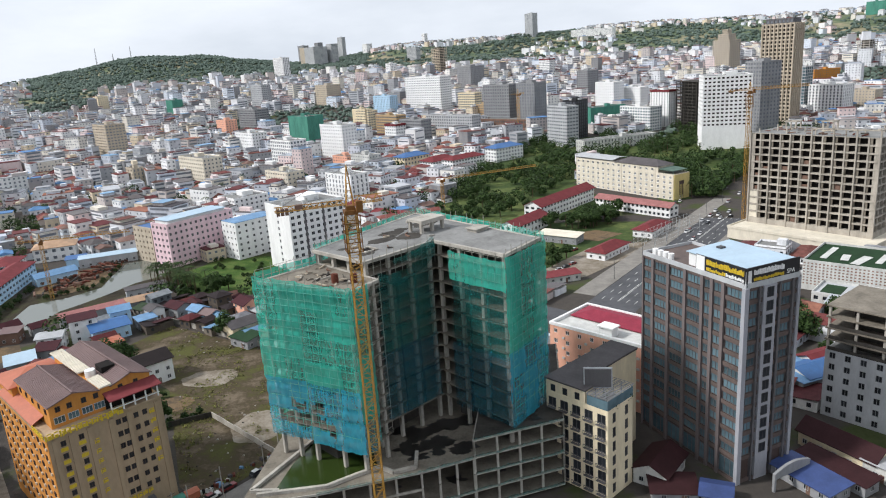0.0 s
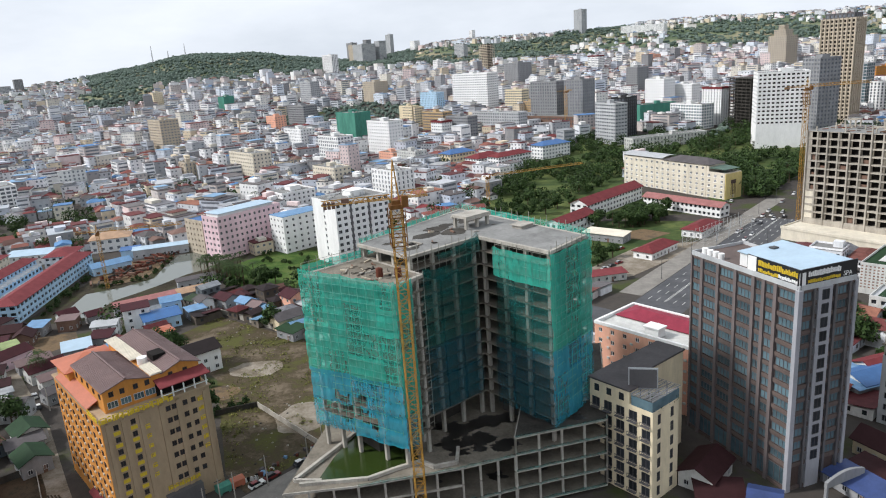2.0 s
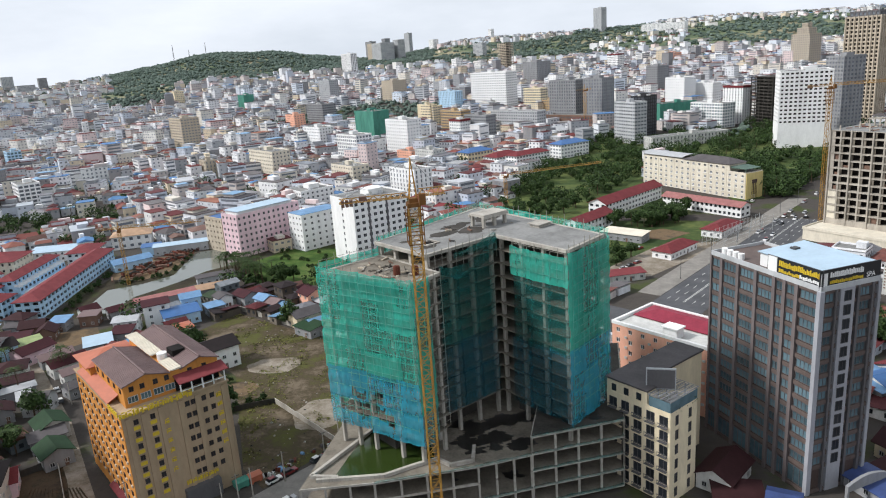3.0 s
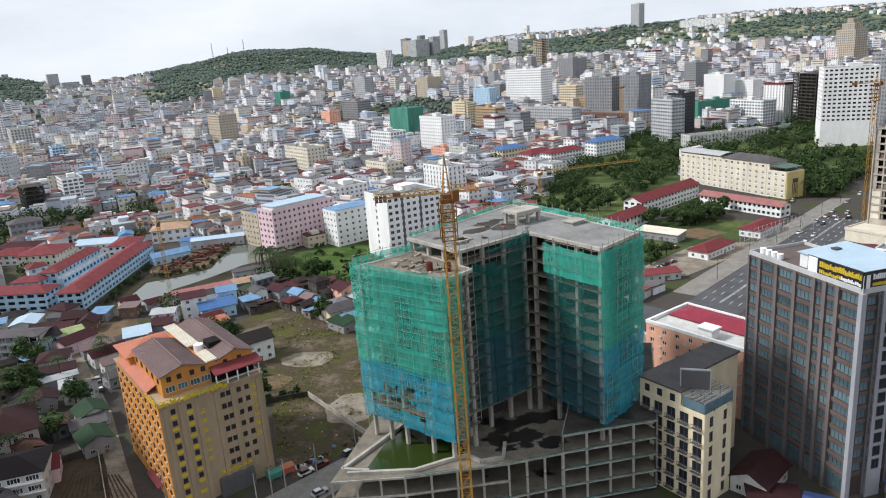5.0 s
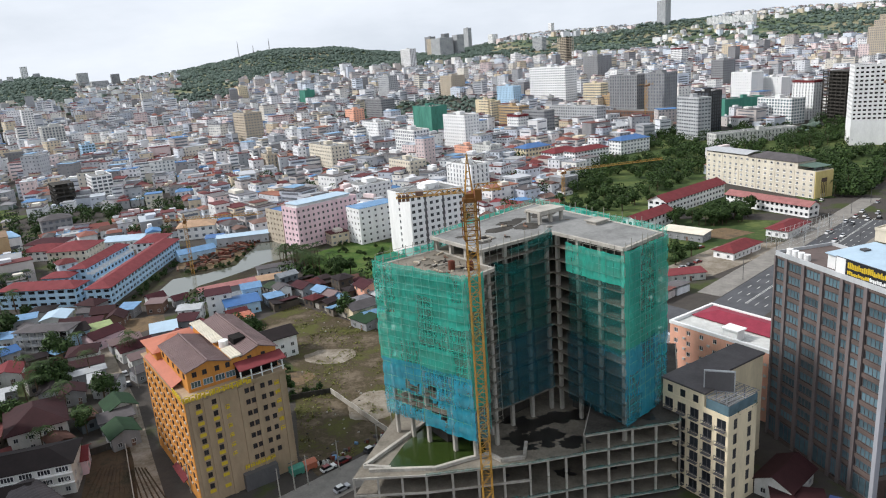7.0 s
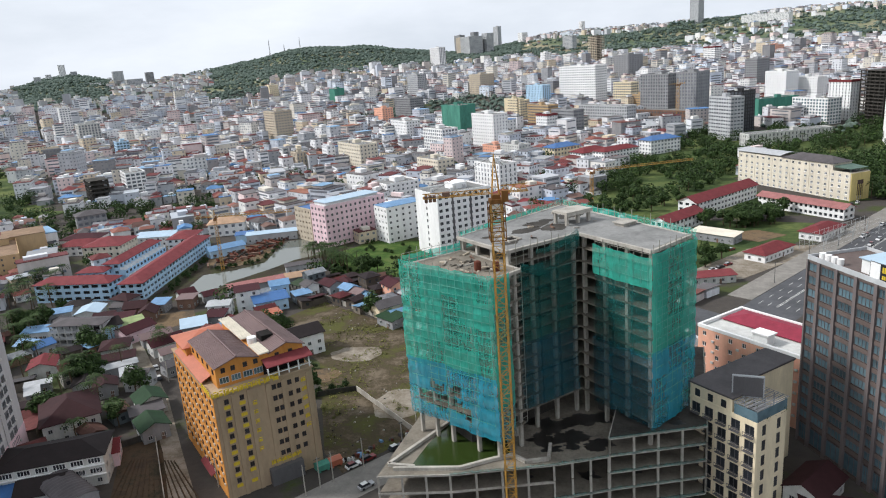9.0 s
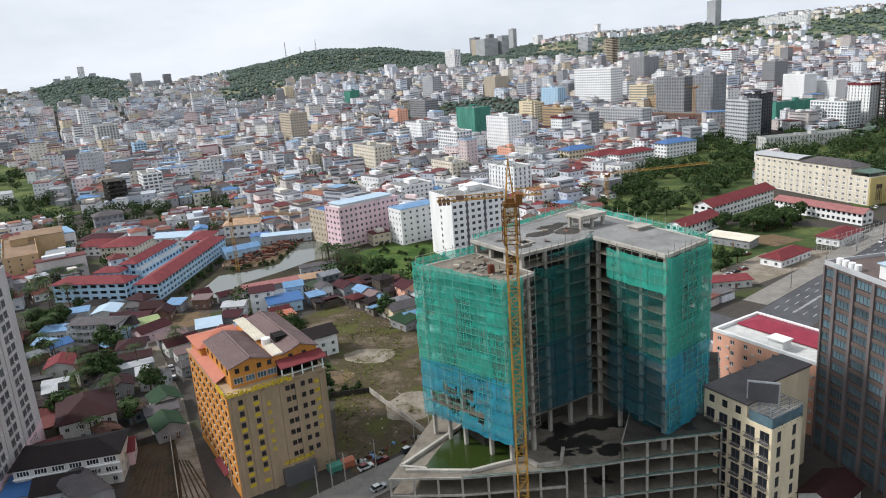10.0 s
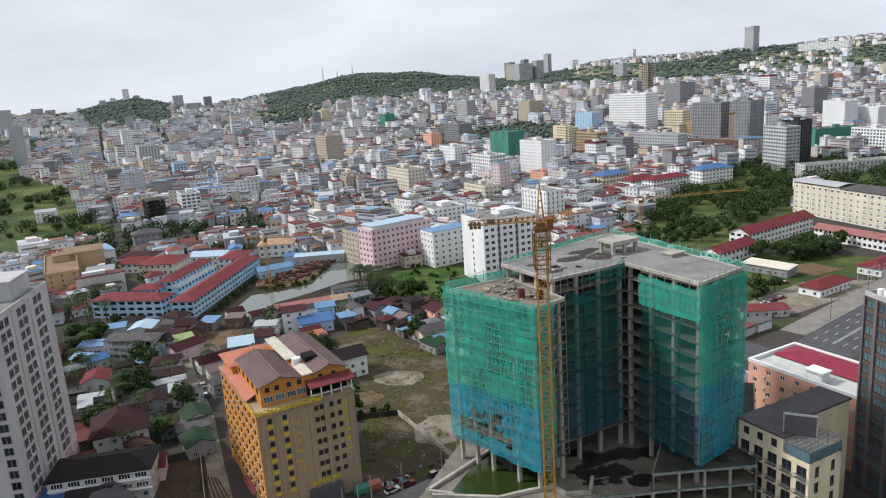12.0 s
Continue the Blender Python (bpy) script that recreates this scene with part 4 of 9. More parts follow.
def net_panel(p, q, z0, z1, mat, label, sag=0.0, tear=None, out=1.0, step=0.55, seed=0.0, s0=0.0):
    """A creased hanging net from p to q (site plan), pushed out from the slabs. tear: (u0, u1, v0, v1) shares left open."""
    L = math.dist(p, q)
    dx, dy = (q[0] - p[0]) / L, (q[1] - p[1]) / L
    nx, ny = dy, -dx
    n, k = max(2, int(L / step)), max(2, int((z1 - z0) / step))
    me = Mesh()
    for j in range(k + 1):
        for i in range(n + 1):
            u, v = i / n, j / k
            s = s0 + u * L
            z = z0 + (z1 - z0) * v - sag * 4 * u * (1 - u) * max(0.0, (v - 0.5) / 0.5)
            if j == k:
                z += 0.2 * noise.noise((s * 0.6, seed, 1.0))
            if j == 0:
                z += 0.35 * noise.noise((s * 0.5, seed, 5.0)) - 0.15
            pull = 0.3 * (1 - abs(math.sin(math.pi * (z - 20) / 3.25))) ** 2 + 0.14 * (1 - abs(math.sin(math.pi * s / 2.0))) ** 2
            o = out + 0.3 * noise.noise((s * 0.3, z * 0.16, 1.0)) + 0.1 * noise.noise((s * 1.2, z * 0.35, seed + 9)) + 0.05 * noise.noise((s * 2.6, z * 0.9, seed)) - pull
            me.v.append((p[0] + dx * u * L + nx * o, p[1] + dy * u * L + ny * o, z))
    for j in range(k):
        for i in range(n):
            u, v = (i + 0.5) / n, (j + 0.5) / k
            if tear and tear[0] < u < tear[1] and tear[2] < v + 0.08 * math.sin(u * 7 + seed) < tear[3]:
                continue
            a = j * (n + 1) + i
            me.f.append((a, a + 1, a + n + 2, a + n + 1))
            me.m.append(0)
    ob = part("debris_net", me, [M[mat]], site, label)
    for f in ob.data.polygons:
        f.use_smooth = True
    return ob


rng_n = random.Random(77)


def net_wall(p, q, z0, z1, mat, label, out=1.0, tears=(), width=5.6, height=6.6, sag=0.15, ext=(0.0, 0.0)):
    """Nets laced together in overlapping panels over one side of the building; ext carries them round the corners."""
    L = math.dist(p, q)
    ux, uy = (q[0] - p[0]) / L, (q[1] - p[1]) / L
    p, q = (p[0] - ux * ext[0], p[1] - uy * ext[0]), (q[0] + ux * ext[1], q[1] + uy * ext[1])
    L = math.dist(p, q)
    n, k = max(1, round(L / width)), max(1, round((z1 - z0) / height))
    for j in range(k):
        for i in range(n):
            a, b = max(0, i / n - 0.02), min(1, (i + 1) / n + 0.02)
            pp, qq = (p[0] + (q[0] - p[0]) * a, p[1] + (q[1] - p[1]) * a), (p[0] + (q[0] - p[0]) * b, p[1] + (q[1] - p[1]) * b)
            za, zb = z0 + (z1 - z0) * j / k - 0.35, z0 + (z1 - z0) * (j + 1) / k
            tear = next((t[2] for t in tears if (t[0], t[1]) == (i, j)), None)
            net_panel(pp, qq, za, zb, mat, label, sag=sag, tear=tear, out=out + rng_n.uniform(-0.08, 0.16), seed=rng_n.uniform(0, 90), s0=a * L)


G, B = "net_green", "net_blue"
GL, BL = "green debris netting", "faded blue-green debris netting"
net_wall((-16, 17.5), (-12.4, 7), 34, 57.2, G, GL, ext=(0.8, 0.1))
net_wall((-12.4, 7), (-8.6, -5.6), 33.5, 57.0, G, GL, sag=0.3, ext=(0.1, 0.8))
net_wall((-8.6, -5.6), (-4.4, -4.8), 27, 56.6, G, GL, sag=0.3, ext=(0.8, 0.0))
net_wall((-16.3, 17.6), (-12.4, 7.3), 20.5, 34.5, B, BL, out=1.2, tears=((0, 0, (0.5, 1.0, 0.5, 0.95)), (1, 0, (0.0, 1.0, 0.42, 0.9)), (1, 1, (0.2, 0.9, 0.05, 0.3))))
net_wall((-12.4, 7), (-8.6, -5.6), 20, 34.2, B, BL, out=1.25, ext=(0.1, 1.0), tears=((0, 0, (0.0, 1.0, 0.5, 0.95)), (1, 0, (0.0, 0.4, 0.3, 0.7)), (0, 1, (0.1, 0.8, 0.02, 0.35))))
net_wall((-8.6, -5.6), (-4.8, -4.9), 19.5, 27.5, B, BL, out=1.1, ext=(1.0, 0.0))
# nets of the recess take the darker copies, coloured for shade
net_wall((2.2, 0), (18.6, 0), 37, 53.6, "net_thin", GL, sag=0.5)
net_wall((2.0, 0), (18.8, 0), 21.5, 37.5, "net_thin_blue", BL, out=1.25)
net_wall((20.3, -6), (20.3, -21.8), 51.5, 57.8, G, GL, out=1.25, ext=(0.0, 1.1))
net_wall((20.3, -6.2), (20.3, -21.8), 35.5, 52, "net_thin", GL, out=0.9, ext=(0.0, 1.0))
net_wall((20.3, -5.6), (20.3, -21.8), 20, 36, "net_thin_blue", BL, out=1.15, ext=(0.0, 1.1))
net_wall((20.3, -21.8), (35.2, -19.5), 36.5, 58.6, G, GL, ext=(1.1, 0.9))
net_wall((20.1, -21.8), (35.2, -19.5), 19.5, 37, B, BL, out=1.2, ext=(1.0, 1.0))
net_wall((35, -19.5), (38.4, 25.5), 20, 60.4, G, GL, width=9, height=10, ext=(0.9, 0.9))
net_wall((38.4, 25.5), (0, 17.5), 20, 60.2, G, GL, width=9, height=10, ext=(0.9, 0.0))
net_wall((0, 17.5), (-16, 17.5), 20, 57.6, G, GL, width=9, height=10)
# loose nets swagged off the roof's inner edge
def net_swag(u0, u1, y, z0, z1, sag, wide, seed):
    """A slack strip of net slung between two points of the roof's edge."""
    me, n, k = Mesh(), 34, 5
    for i in range(n + 1):
        u = i / n
        drop = sag * 4 * u * (1 - u)
        w = wide * (0.55 + 0.45 * u)
        for j in range(k + 1):
            v = j / k
            me.v.append((u0 + (u1 - u0) * u, y - 0.3 - 0.5 * math.sin(math.pi * u) - 0.25 * math.sin(v * 3 + u * 5) + 0.2 * noise.noise((u * 9, v * 3, seed)), z0 + (z1 - z0) * u - drop - w * v + 0.25 * noise.noise((u * 7, v, seed + 4))))
    for i in range(n):
        for j in range(k):
            a = i * (k + 1) + j
            me.f.append((a, a + 1, a + k + 2, a + k + 1))
            me.m.append(0)
    ob = part("debris_net", me, [M["net_thin"]], site, "slack green netting slung below the roof edge")
    for f in ob.data.polygons:
        f.use_smooth = True


net_swag(2.4, 19.7, -0.9, 55.6, 59.9, 2.3, 3.6, 17)
net_swag(7.0, 19.7, -0.6, 58.0, 60.3, 0.5, 2.2, 23)
net_swag(2.4, 9.0, -0.8, 56.0, 55.0, 0.5, 3.0, 31)

# scaffold tubes behind the nets and standing over the roof edge
sc = Mesh()
for p, q, z0, z1 in (((-16, 17.5), (-12.4, 7), 20, 57.5), ((-12.4, 7), (-8.6, -5.6), 20, 57.5), ((-8.6, -5.6), (0, -4), 20, 56.5), ((20.3, -6), (20.3, -21.8), 50, 58.6),
                     ((20.3, -21.8), (35, -19.5), 20, 60.3), ((35, -19.5), (38.4, 25.5), 52, 61.2), ((38.4, 25.5), (0, 17.5), 52, 61.2), ((0, 17.5), (-16, 17.5), 50, 58.5), ((0, 0), (20.3, 0), 54, 60.3)):
    L = math.dist(p, q)
    dx, dy = (q[0] - p[0]) / L, (q[1] - p[1]) / L
    n = int(L / 2.0)
    for i in range(n + 1):
        u = i / n * L
        x, y = p[0] + dx * u + dy * 0.4, p[1] + dy * u - dx * 0.4
        sc.beam((x, y, z0), (x, y, z1 + 0.7 * math.sin(i * 2.3)), 0.1)
    z = z0 + 1.6
    while z < z1:
        sc.beam((p[0] + dy * 0.4, p[1] - dx * 0.4, z), (q[0] + dy * 0.4, q[1] - dx * 0.4, z), 0.08)
        z += 1.65
seam = Mesh()
for p, q, z0, z1 in (((-16, 17.5), (-12.4, 7), 20.5, 57), ((-12.4, 7), (-8.6, -5.6), 20.5, 57), ((-8.6, -5.6), (-4.8, -4.9), 20.5, 56.4), ((20.3, -6), (20.3, -21.8), 51.8, 57.8),
                     ((20.3, -21.8), (35, -19.5), 20.5, 58.4)):
    L = math.dist(p, q)
    dx, dy = (q[0] - p[0]) / L, (q[1] - p[1]) / L
    n = int(L / 1.9)
    for i in range(n + 1):
        x, y = p[0] + dx * i / n * L + dy * 1.2, p[1] + dy * i / n * L - dx * 1.2
        seam.beam((x, y, z0), (x + 0.15 * math.sin(i * 3.1), y, z1), 0.07)
    z = z0 + 1.2
    while z < z1:
        lean = 0.18 * math.sin(z * 5.3)
        seam.beam((p[0] + dy * 1.2, p[1] - dx * 1.2, z), (q[0] + dy * 1.2, q[1] - dx * 1.2, z + lean), 0.07)
        z += 1.65
part("net_lacing", seam, [M["net_lace"]], site, "pale teal lacing tubes along the nets", "stuff")
part("scaffold", sc, [M["scaffold"]], site, "weathered scaffold tubes", "stuff")

# the podium: open concrete decks with edge beams, columns, green edge nets and a flooded terrace
podium = thing("podium_building", "open concrete podium decks with green edge netting and standing water", "building")
LOWER = [(-43.5, 127.6), (-28, 129.5), (-6.1, 134.7), (5.6, 138.8), (14, 185), (-20, 190), (-38, 166)]
UPPER = [(5.8, 139.0), (26.9, 145.4), (33, 188), (14.2, 188)]
LEVELS = (1.4, 5.6, 9.8, 14.0)
BAY = [(-43.5, 127.6), (-28, 129.5), (-12, 133.2), (-12, 150), (4, 152), (14, 185), (-20, 190), (-38, 166)]     # one deck stops short: a bay two storeys high
for z in LEVELS:
    s = Mesh()
    s.prism(BAY if z == 9.8 else LOWER, z - 0.35, z)
    part("floor_slab", s, [M["concrete_mid"]], podium)
for z in LEVELS + (18.2,):
    s = Mesh()
    s.prism(UPPER, z - 0.352, z + 0.002)
    part("floor_slab", s, [M["concrete_dark"] if z > 16 else M["concrete_mid"]], podium)
EDGES = [(z, p, q) for z in LEVELS for p, q in zip(LOWER[:4], LOWER[1:4])] + [(z, p, q) for z in LEVELS + (18.2,) for p, q in ((UPPER[0], UPPER[1]), (UPPER[1], UPPER[2]))]
EDGES.append((18.2, UPPER[3], UPPER[0]))
for z, p, q in EDGES:
    if z == 9.8 and p == LOWER[2]:
        continue
    s = Mesh()
    s.beam((*p, z - 0.28), (*q, z - 0.28), 0.48)
    part("edge_beam", s, [M["concrete"]], podium)
pc = Mesh()
pc.box(-0.24, -0.24, 0, 0.24, 0.24, 3.86)
pcd = pc.data("column", [M["concrete"]])
for z in LEVELS:
    lines = [(UPPER[0], UPPER[1], 4), (UPPER[1], UPPER[2], 5)] + ([(LOWER[0], LOWER[1], 3), (LOWER[1], LOWER[2], 4), (LOWER[2], LOWER[3], 3)] if z < 12 else [(UPPER[3], UPPER[0], 5)])
    for p, q, n in lines:
        for i in range(n + 1):
            t = i / n
            part("column", pcd, None, podium, m=pose(p[0] + (q[0] - p[0]) * t, p[1] + (q[1] - p[1]) * t + 0.15, z, 0, 0, 18))
# inner blocks in near-black, in place of the shade deep inside the decks
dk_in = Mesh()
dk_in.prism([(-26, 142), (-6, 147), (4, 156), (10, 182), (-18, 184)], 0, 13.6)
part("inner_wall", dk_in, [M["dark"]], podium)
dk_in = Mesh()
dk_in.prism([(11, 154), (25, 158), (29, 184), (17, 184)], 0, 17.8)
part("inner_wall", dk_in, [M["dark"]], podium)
# green strips of netting along the deck edges
for z, p, q in [(z, p, q) for z in LEVELS for p, q in zip(LOWER[1:4], LOWER[2:4]) if z != 9.8] + [(z, UPPER[0], UPPER[1]) for z in LEVELS + (18.2,)] + [(18.2, UPPER[1], UPPER[2])]:
    L = math.dist(p, q)
    n = int(L / 0.6)
    dx, dy = (q[0] - p[0]) / L, (q[1] - p[1]) / L
    me = Mesh()
    for i in range(n + 1):
        t = i / n
        x, y = p[0] + (q[0] - p[0]) * t, p[1] + (q[1] - p[1]) * t
        o = 0.3 * noise.noise((x, y, z))
        for out, up in ((0.42 + o * 0.5, -0.15 + 0.3 * noise.noise((x * 0.8, y, 3))), (0.34, 0.1), (0.1 + o * 0.6, 0.26 + 0.3 * noise.noise((x * 0.5, y, 5)))):
            me.v.append((x + dy * out, y - dx * out, z + up))
    for i in range(n):
        for k in (0, 1):
            me.f.append((3 * i + k, 3 * i + 3 + k, 3 * i + 4 + k, 3 * i + 1 + k))
            me.m.append(0)
    part("edge_net", me, [M["net_thin"]], podium, "sagging green edge netting")
# flooded terrace with its kerb walls
w = Mesh()
w.prism([(-37, 131.5), (-26.5, 132.2), (-20.5, 135.2), (-15.5, 137.5), (-18, 148), (-31, 153), (-35, 141)], 14.0, 14.06)
part("standing_water", w, [M["pond"]], podium, "green standing water")
path = [(-40.5, 130.0), (-26, 131.2), (-19.5, 135.0), (-15.0, 137.0), (-12.0, 134.6), (-7.2, 136.0), (-7.0, 142)]
for p, q in list(zip(path, path[1:])) + [((-42, 131.5), (-34, 146)), ((-34, 146), (-29, 156)), ((-36, 131.0), (-42, 131.5))]:
    kb = Mesh()
    kb.beam((*p, 14.4), (*q, 14.4), 0.75)
    part("kerb_wall", kb, [M["concrete"]], podium)
rng_p = random.Random(19)
PUDDLES = [(14.0, rng_p.uniform(-11, 4), rng_p.uniform(138, 158), rng_p.uniform(1.2, 3.4)) for _ in range(13)] + [(18.2, rng_p.uniform(10, 25), rng_p.uniform(146, 156), rng_p.uniform(0.7, 1.9)) for _ in range(8)]
for z in LEVELS[:3]:
    PUDDLES += [(z, -22 + 11 * i + rng_p.uniform(-3, 3), 137 + 3.2 * i + rng_p.uniform(0, 2.5), rng_p.uniform(0.8, 1.8)) for i in range(5)]
for i, (z, x, y, r) in enumerate(PUDDLES):
    if not (inside(LOWER, x, y) or inside(UPPER, x, y)):
        continue
    wet = Mesh()
    pts = []
    for a in range(44):
        t = a / 44 * math.tau
        k = 1 + 0.8 * noise.noise((math.cos(t) * 1.6, math.sin(t) * 1.6, i * 3.7)) + 0.35 * noise.noise((math.cos(t) * 5, math.sin(t) * 5, i * 1.7))
        pts.append((x + r * k * 1.3 * math.cos(t), y + r * k * math.sin(t)))
    wet.prism(pts, z + 0.002, z + 0.015 + 0.0015 * (i % 6))
    part("standing_water", wet, [M["wet"]], podium, "shallow dark rain puddle")
keep_clear(LOWER, 6)
keep_clear(UPPER, 4)

# ---------------------------------------------------------------- tower crane
def tower_crane(label, x, y, top, rot, jib, counter, side=2.0, z0=0.0, cathead=7.5, counterweights=True, paint="steel_yellow"):
    ob = thing("tower_crane", label, "crane", pose(x, y, z0, 0, 0, rot))
    top -= z0
    h = side / 2
    mast = Mesh()
    for sx in (-h, h):
        for sy in (-h, h):
            mast.beam((sx, sy, 0), (sx, sy, top), 0.18 * side / 2)
    n = int(top / side)
    step = top / n
    br = Mesh()
    for i in range(n):
        z = i * step
        cs = [(-h, -h), (h, -h), (h, h), (-h, h)]
        for a in range(4):
            p, q = cs[a], cs[(a + 1) % 4]
            br.beam((*p, z), (*q, z), 0.085 * side / 2)
            (pp, qq) = (p, q) if (i + a) % 2 else (q, p)
            br.beam((*pp, z), (*qq, z + step), 0.095 * side / 2)
    part("mast", mast, [M[paint]], ob)
    part("mast_bracing", br, [M[paint]], ob)
    sl = Mesh()
    sl.box(-h * 1.25, -h * 1.25, top, h * 1.25, h * 1.25, top + 0.8)
    sl.box(-h * 0.8, -h * 0.8, top + 0.8, h * 0.8, h * 0.8, top + 1.6)
    part("slewing_ring", sl, [M["steel_brown"]], ob)
    cab = Mesh()
    cab.box(h * 0.9, -h * 1.9, top + 0.4, h * 2.1, -h * 0.9, top + 2.5)
    part("cab", cab, [M["steel_brown"]], ob)
    if top > 40 and counterweights:
        cage = Mesh()
        k = h * 1.45
        for z in (top - 7.0, top - 5.2, top - 3.4, top - 1.6):
            for p, q in (((-k, -k), (k, -k)), ((k, -k), (k, k)), ((k, k), (-k, k)), ((-k, k), (-k, -k))):
                cage.beam((*p, z), (*q, z), 0.16)
        for p in ((-k, -k), (k, -k), (k, k), (-k, k)):
            cage.beam((*p, top - 7.2), (*p, top), 0.16)
        part("climbing_cage", cage, [M["steel_brown"]], ob, "brown climbing cage round the mast top", "stuff")
    jz = top + 1.9

    def lattice(x0, x1, width, height, bay):
        m = Mesh()
        L = abs(x1 - x0)
        k = max(2, int(L / bay))
        for yy in (-width / 2, width / 2):
            m.beam((x0, yy, jz), (x1, yy, jz), 0.16)
        m.beam((x0, 0, jz + height), (x1, 0, jz + height), 0.16)
        for i in range(k):
            a, b = x0 + (x1 - x0) * i / k, x0 + (x1 - x0) * (i + 1) / k
            for yy in (-width / 2, width / 2):
                m.beam((a, yy, jz), ((a + b) / 2, 0, jz + height), 0.09)
                m.beam(((a + b) / 2, 0, jz + height), (b, yy, jz), 0.09)
            m.beam((a, -width / 2, jz), (a, width / 2, jz), 0.09)
        return m
    part("jib", lattice(h, jib, 1.2, 1.3, 1.6), [M[paint]], ob)
    part("counter_jib", lattice(-h, -counter, 1.2, 0.8, 1.6), [M[paint]], ob)
    if cathead:
        ch = Mesh()
        for sx in (-h * 0.7, h * 0.7):
            for sy in (-h * 0.7, h * 0.7):
                ch.beam((sx, sy, top + 1.6), (0, 0, top + 1.6 + cathead), 0.13)
        for i in range(1, 5):
            k, z = h * 0.7 * (1 - i / 5.5), top + 1.6 + cathead * i / 5.5
            for p, q in (((-k, -k), (k, -k)), ((k, -k), (k, k)), ((k, k), (-k, k)), ((-k, k), (-k, -k))):
                ch.beam((*p, z), (*q, z), 0.08)
        part("tower_head", ch, [M[paint]], ob)
        tie = Mesh()
        tie.beam((0, 0, top + 1.4 + cathead), (jib * 0.8, 0, jz + 1.2), 0.05)
        tie.beam((0, 0, top + 1.4 + cathead), (-counter * 0.9, 0, jz + 0.9), 0.05)
        part("pendant_line", tie, [M["steel_dark"]], ob)
    if counterweights:
        for i in range(3):
            cw = Mesh()
            cw.box(-counter + 0.3 + i * 0.75, -0.65, jz - 0.7, -counter + 0.9 + i * 0.75, 0.65, jz + 0.5)
            part("counterweight", cw, [M["brown"]], ob, "brown concrete counterweight")
        wd = Mesh()
        wd.box(-counter + 3.6, -0.5, jz + 0.1, -counter + 5.0, 0.5, jz + 0.9)
        part("winch", wd, [M["brown"]], ob)
    return ob


tower_crane("yellow lattice tower crane beside the netted building", -14.7, 127.6, 73.2, 14, 6.0, 13.5)
tower_crane("orange tower crane beside the grey hotel tower", 106, 800, 52, 20, 8, 10, side=2.6, cathead=6.0, paint="steel_yellow", counterweights=False)
tower_crane("yellow tower crane among the park trees", 9, 475, 17.5, 23, 75, 3, side=1.8, cathead=0, counterweights=False)
keep_clear([(-20, 122), (-10, 122), (-10, 132), (-20, 132)])


# ---------------------------------------------------------------- dark cladded tower with a roof sign
def pin(x, y, dx, dy, rot):
    """The centre of a block whose nearest corner is (x, y), dx wide and dy deep."""
    c, s = math.cos(radians(rot)), math.sin(radians(rot))
    return x + dx / 2 * c - dy / 2 * s, y + dx / 2 * s + dy / 2 * c


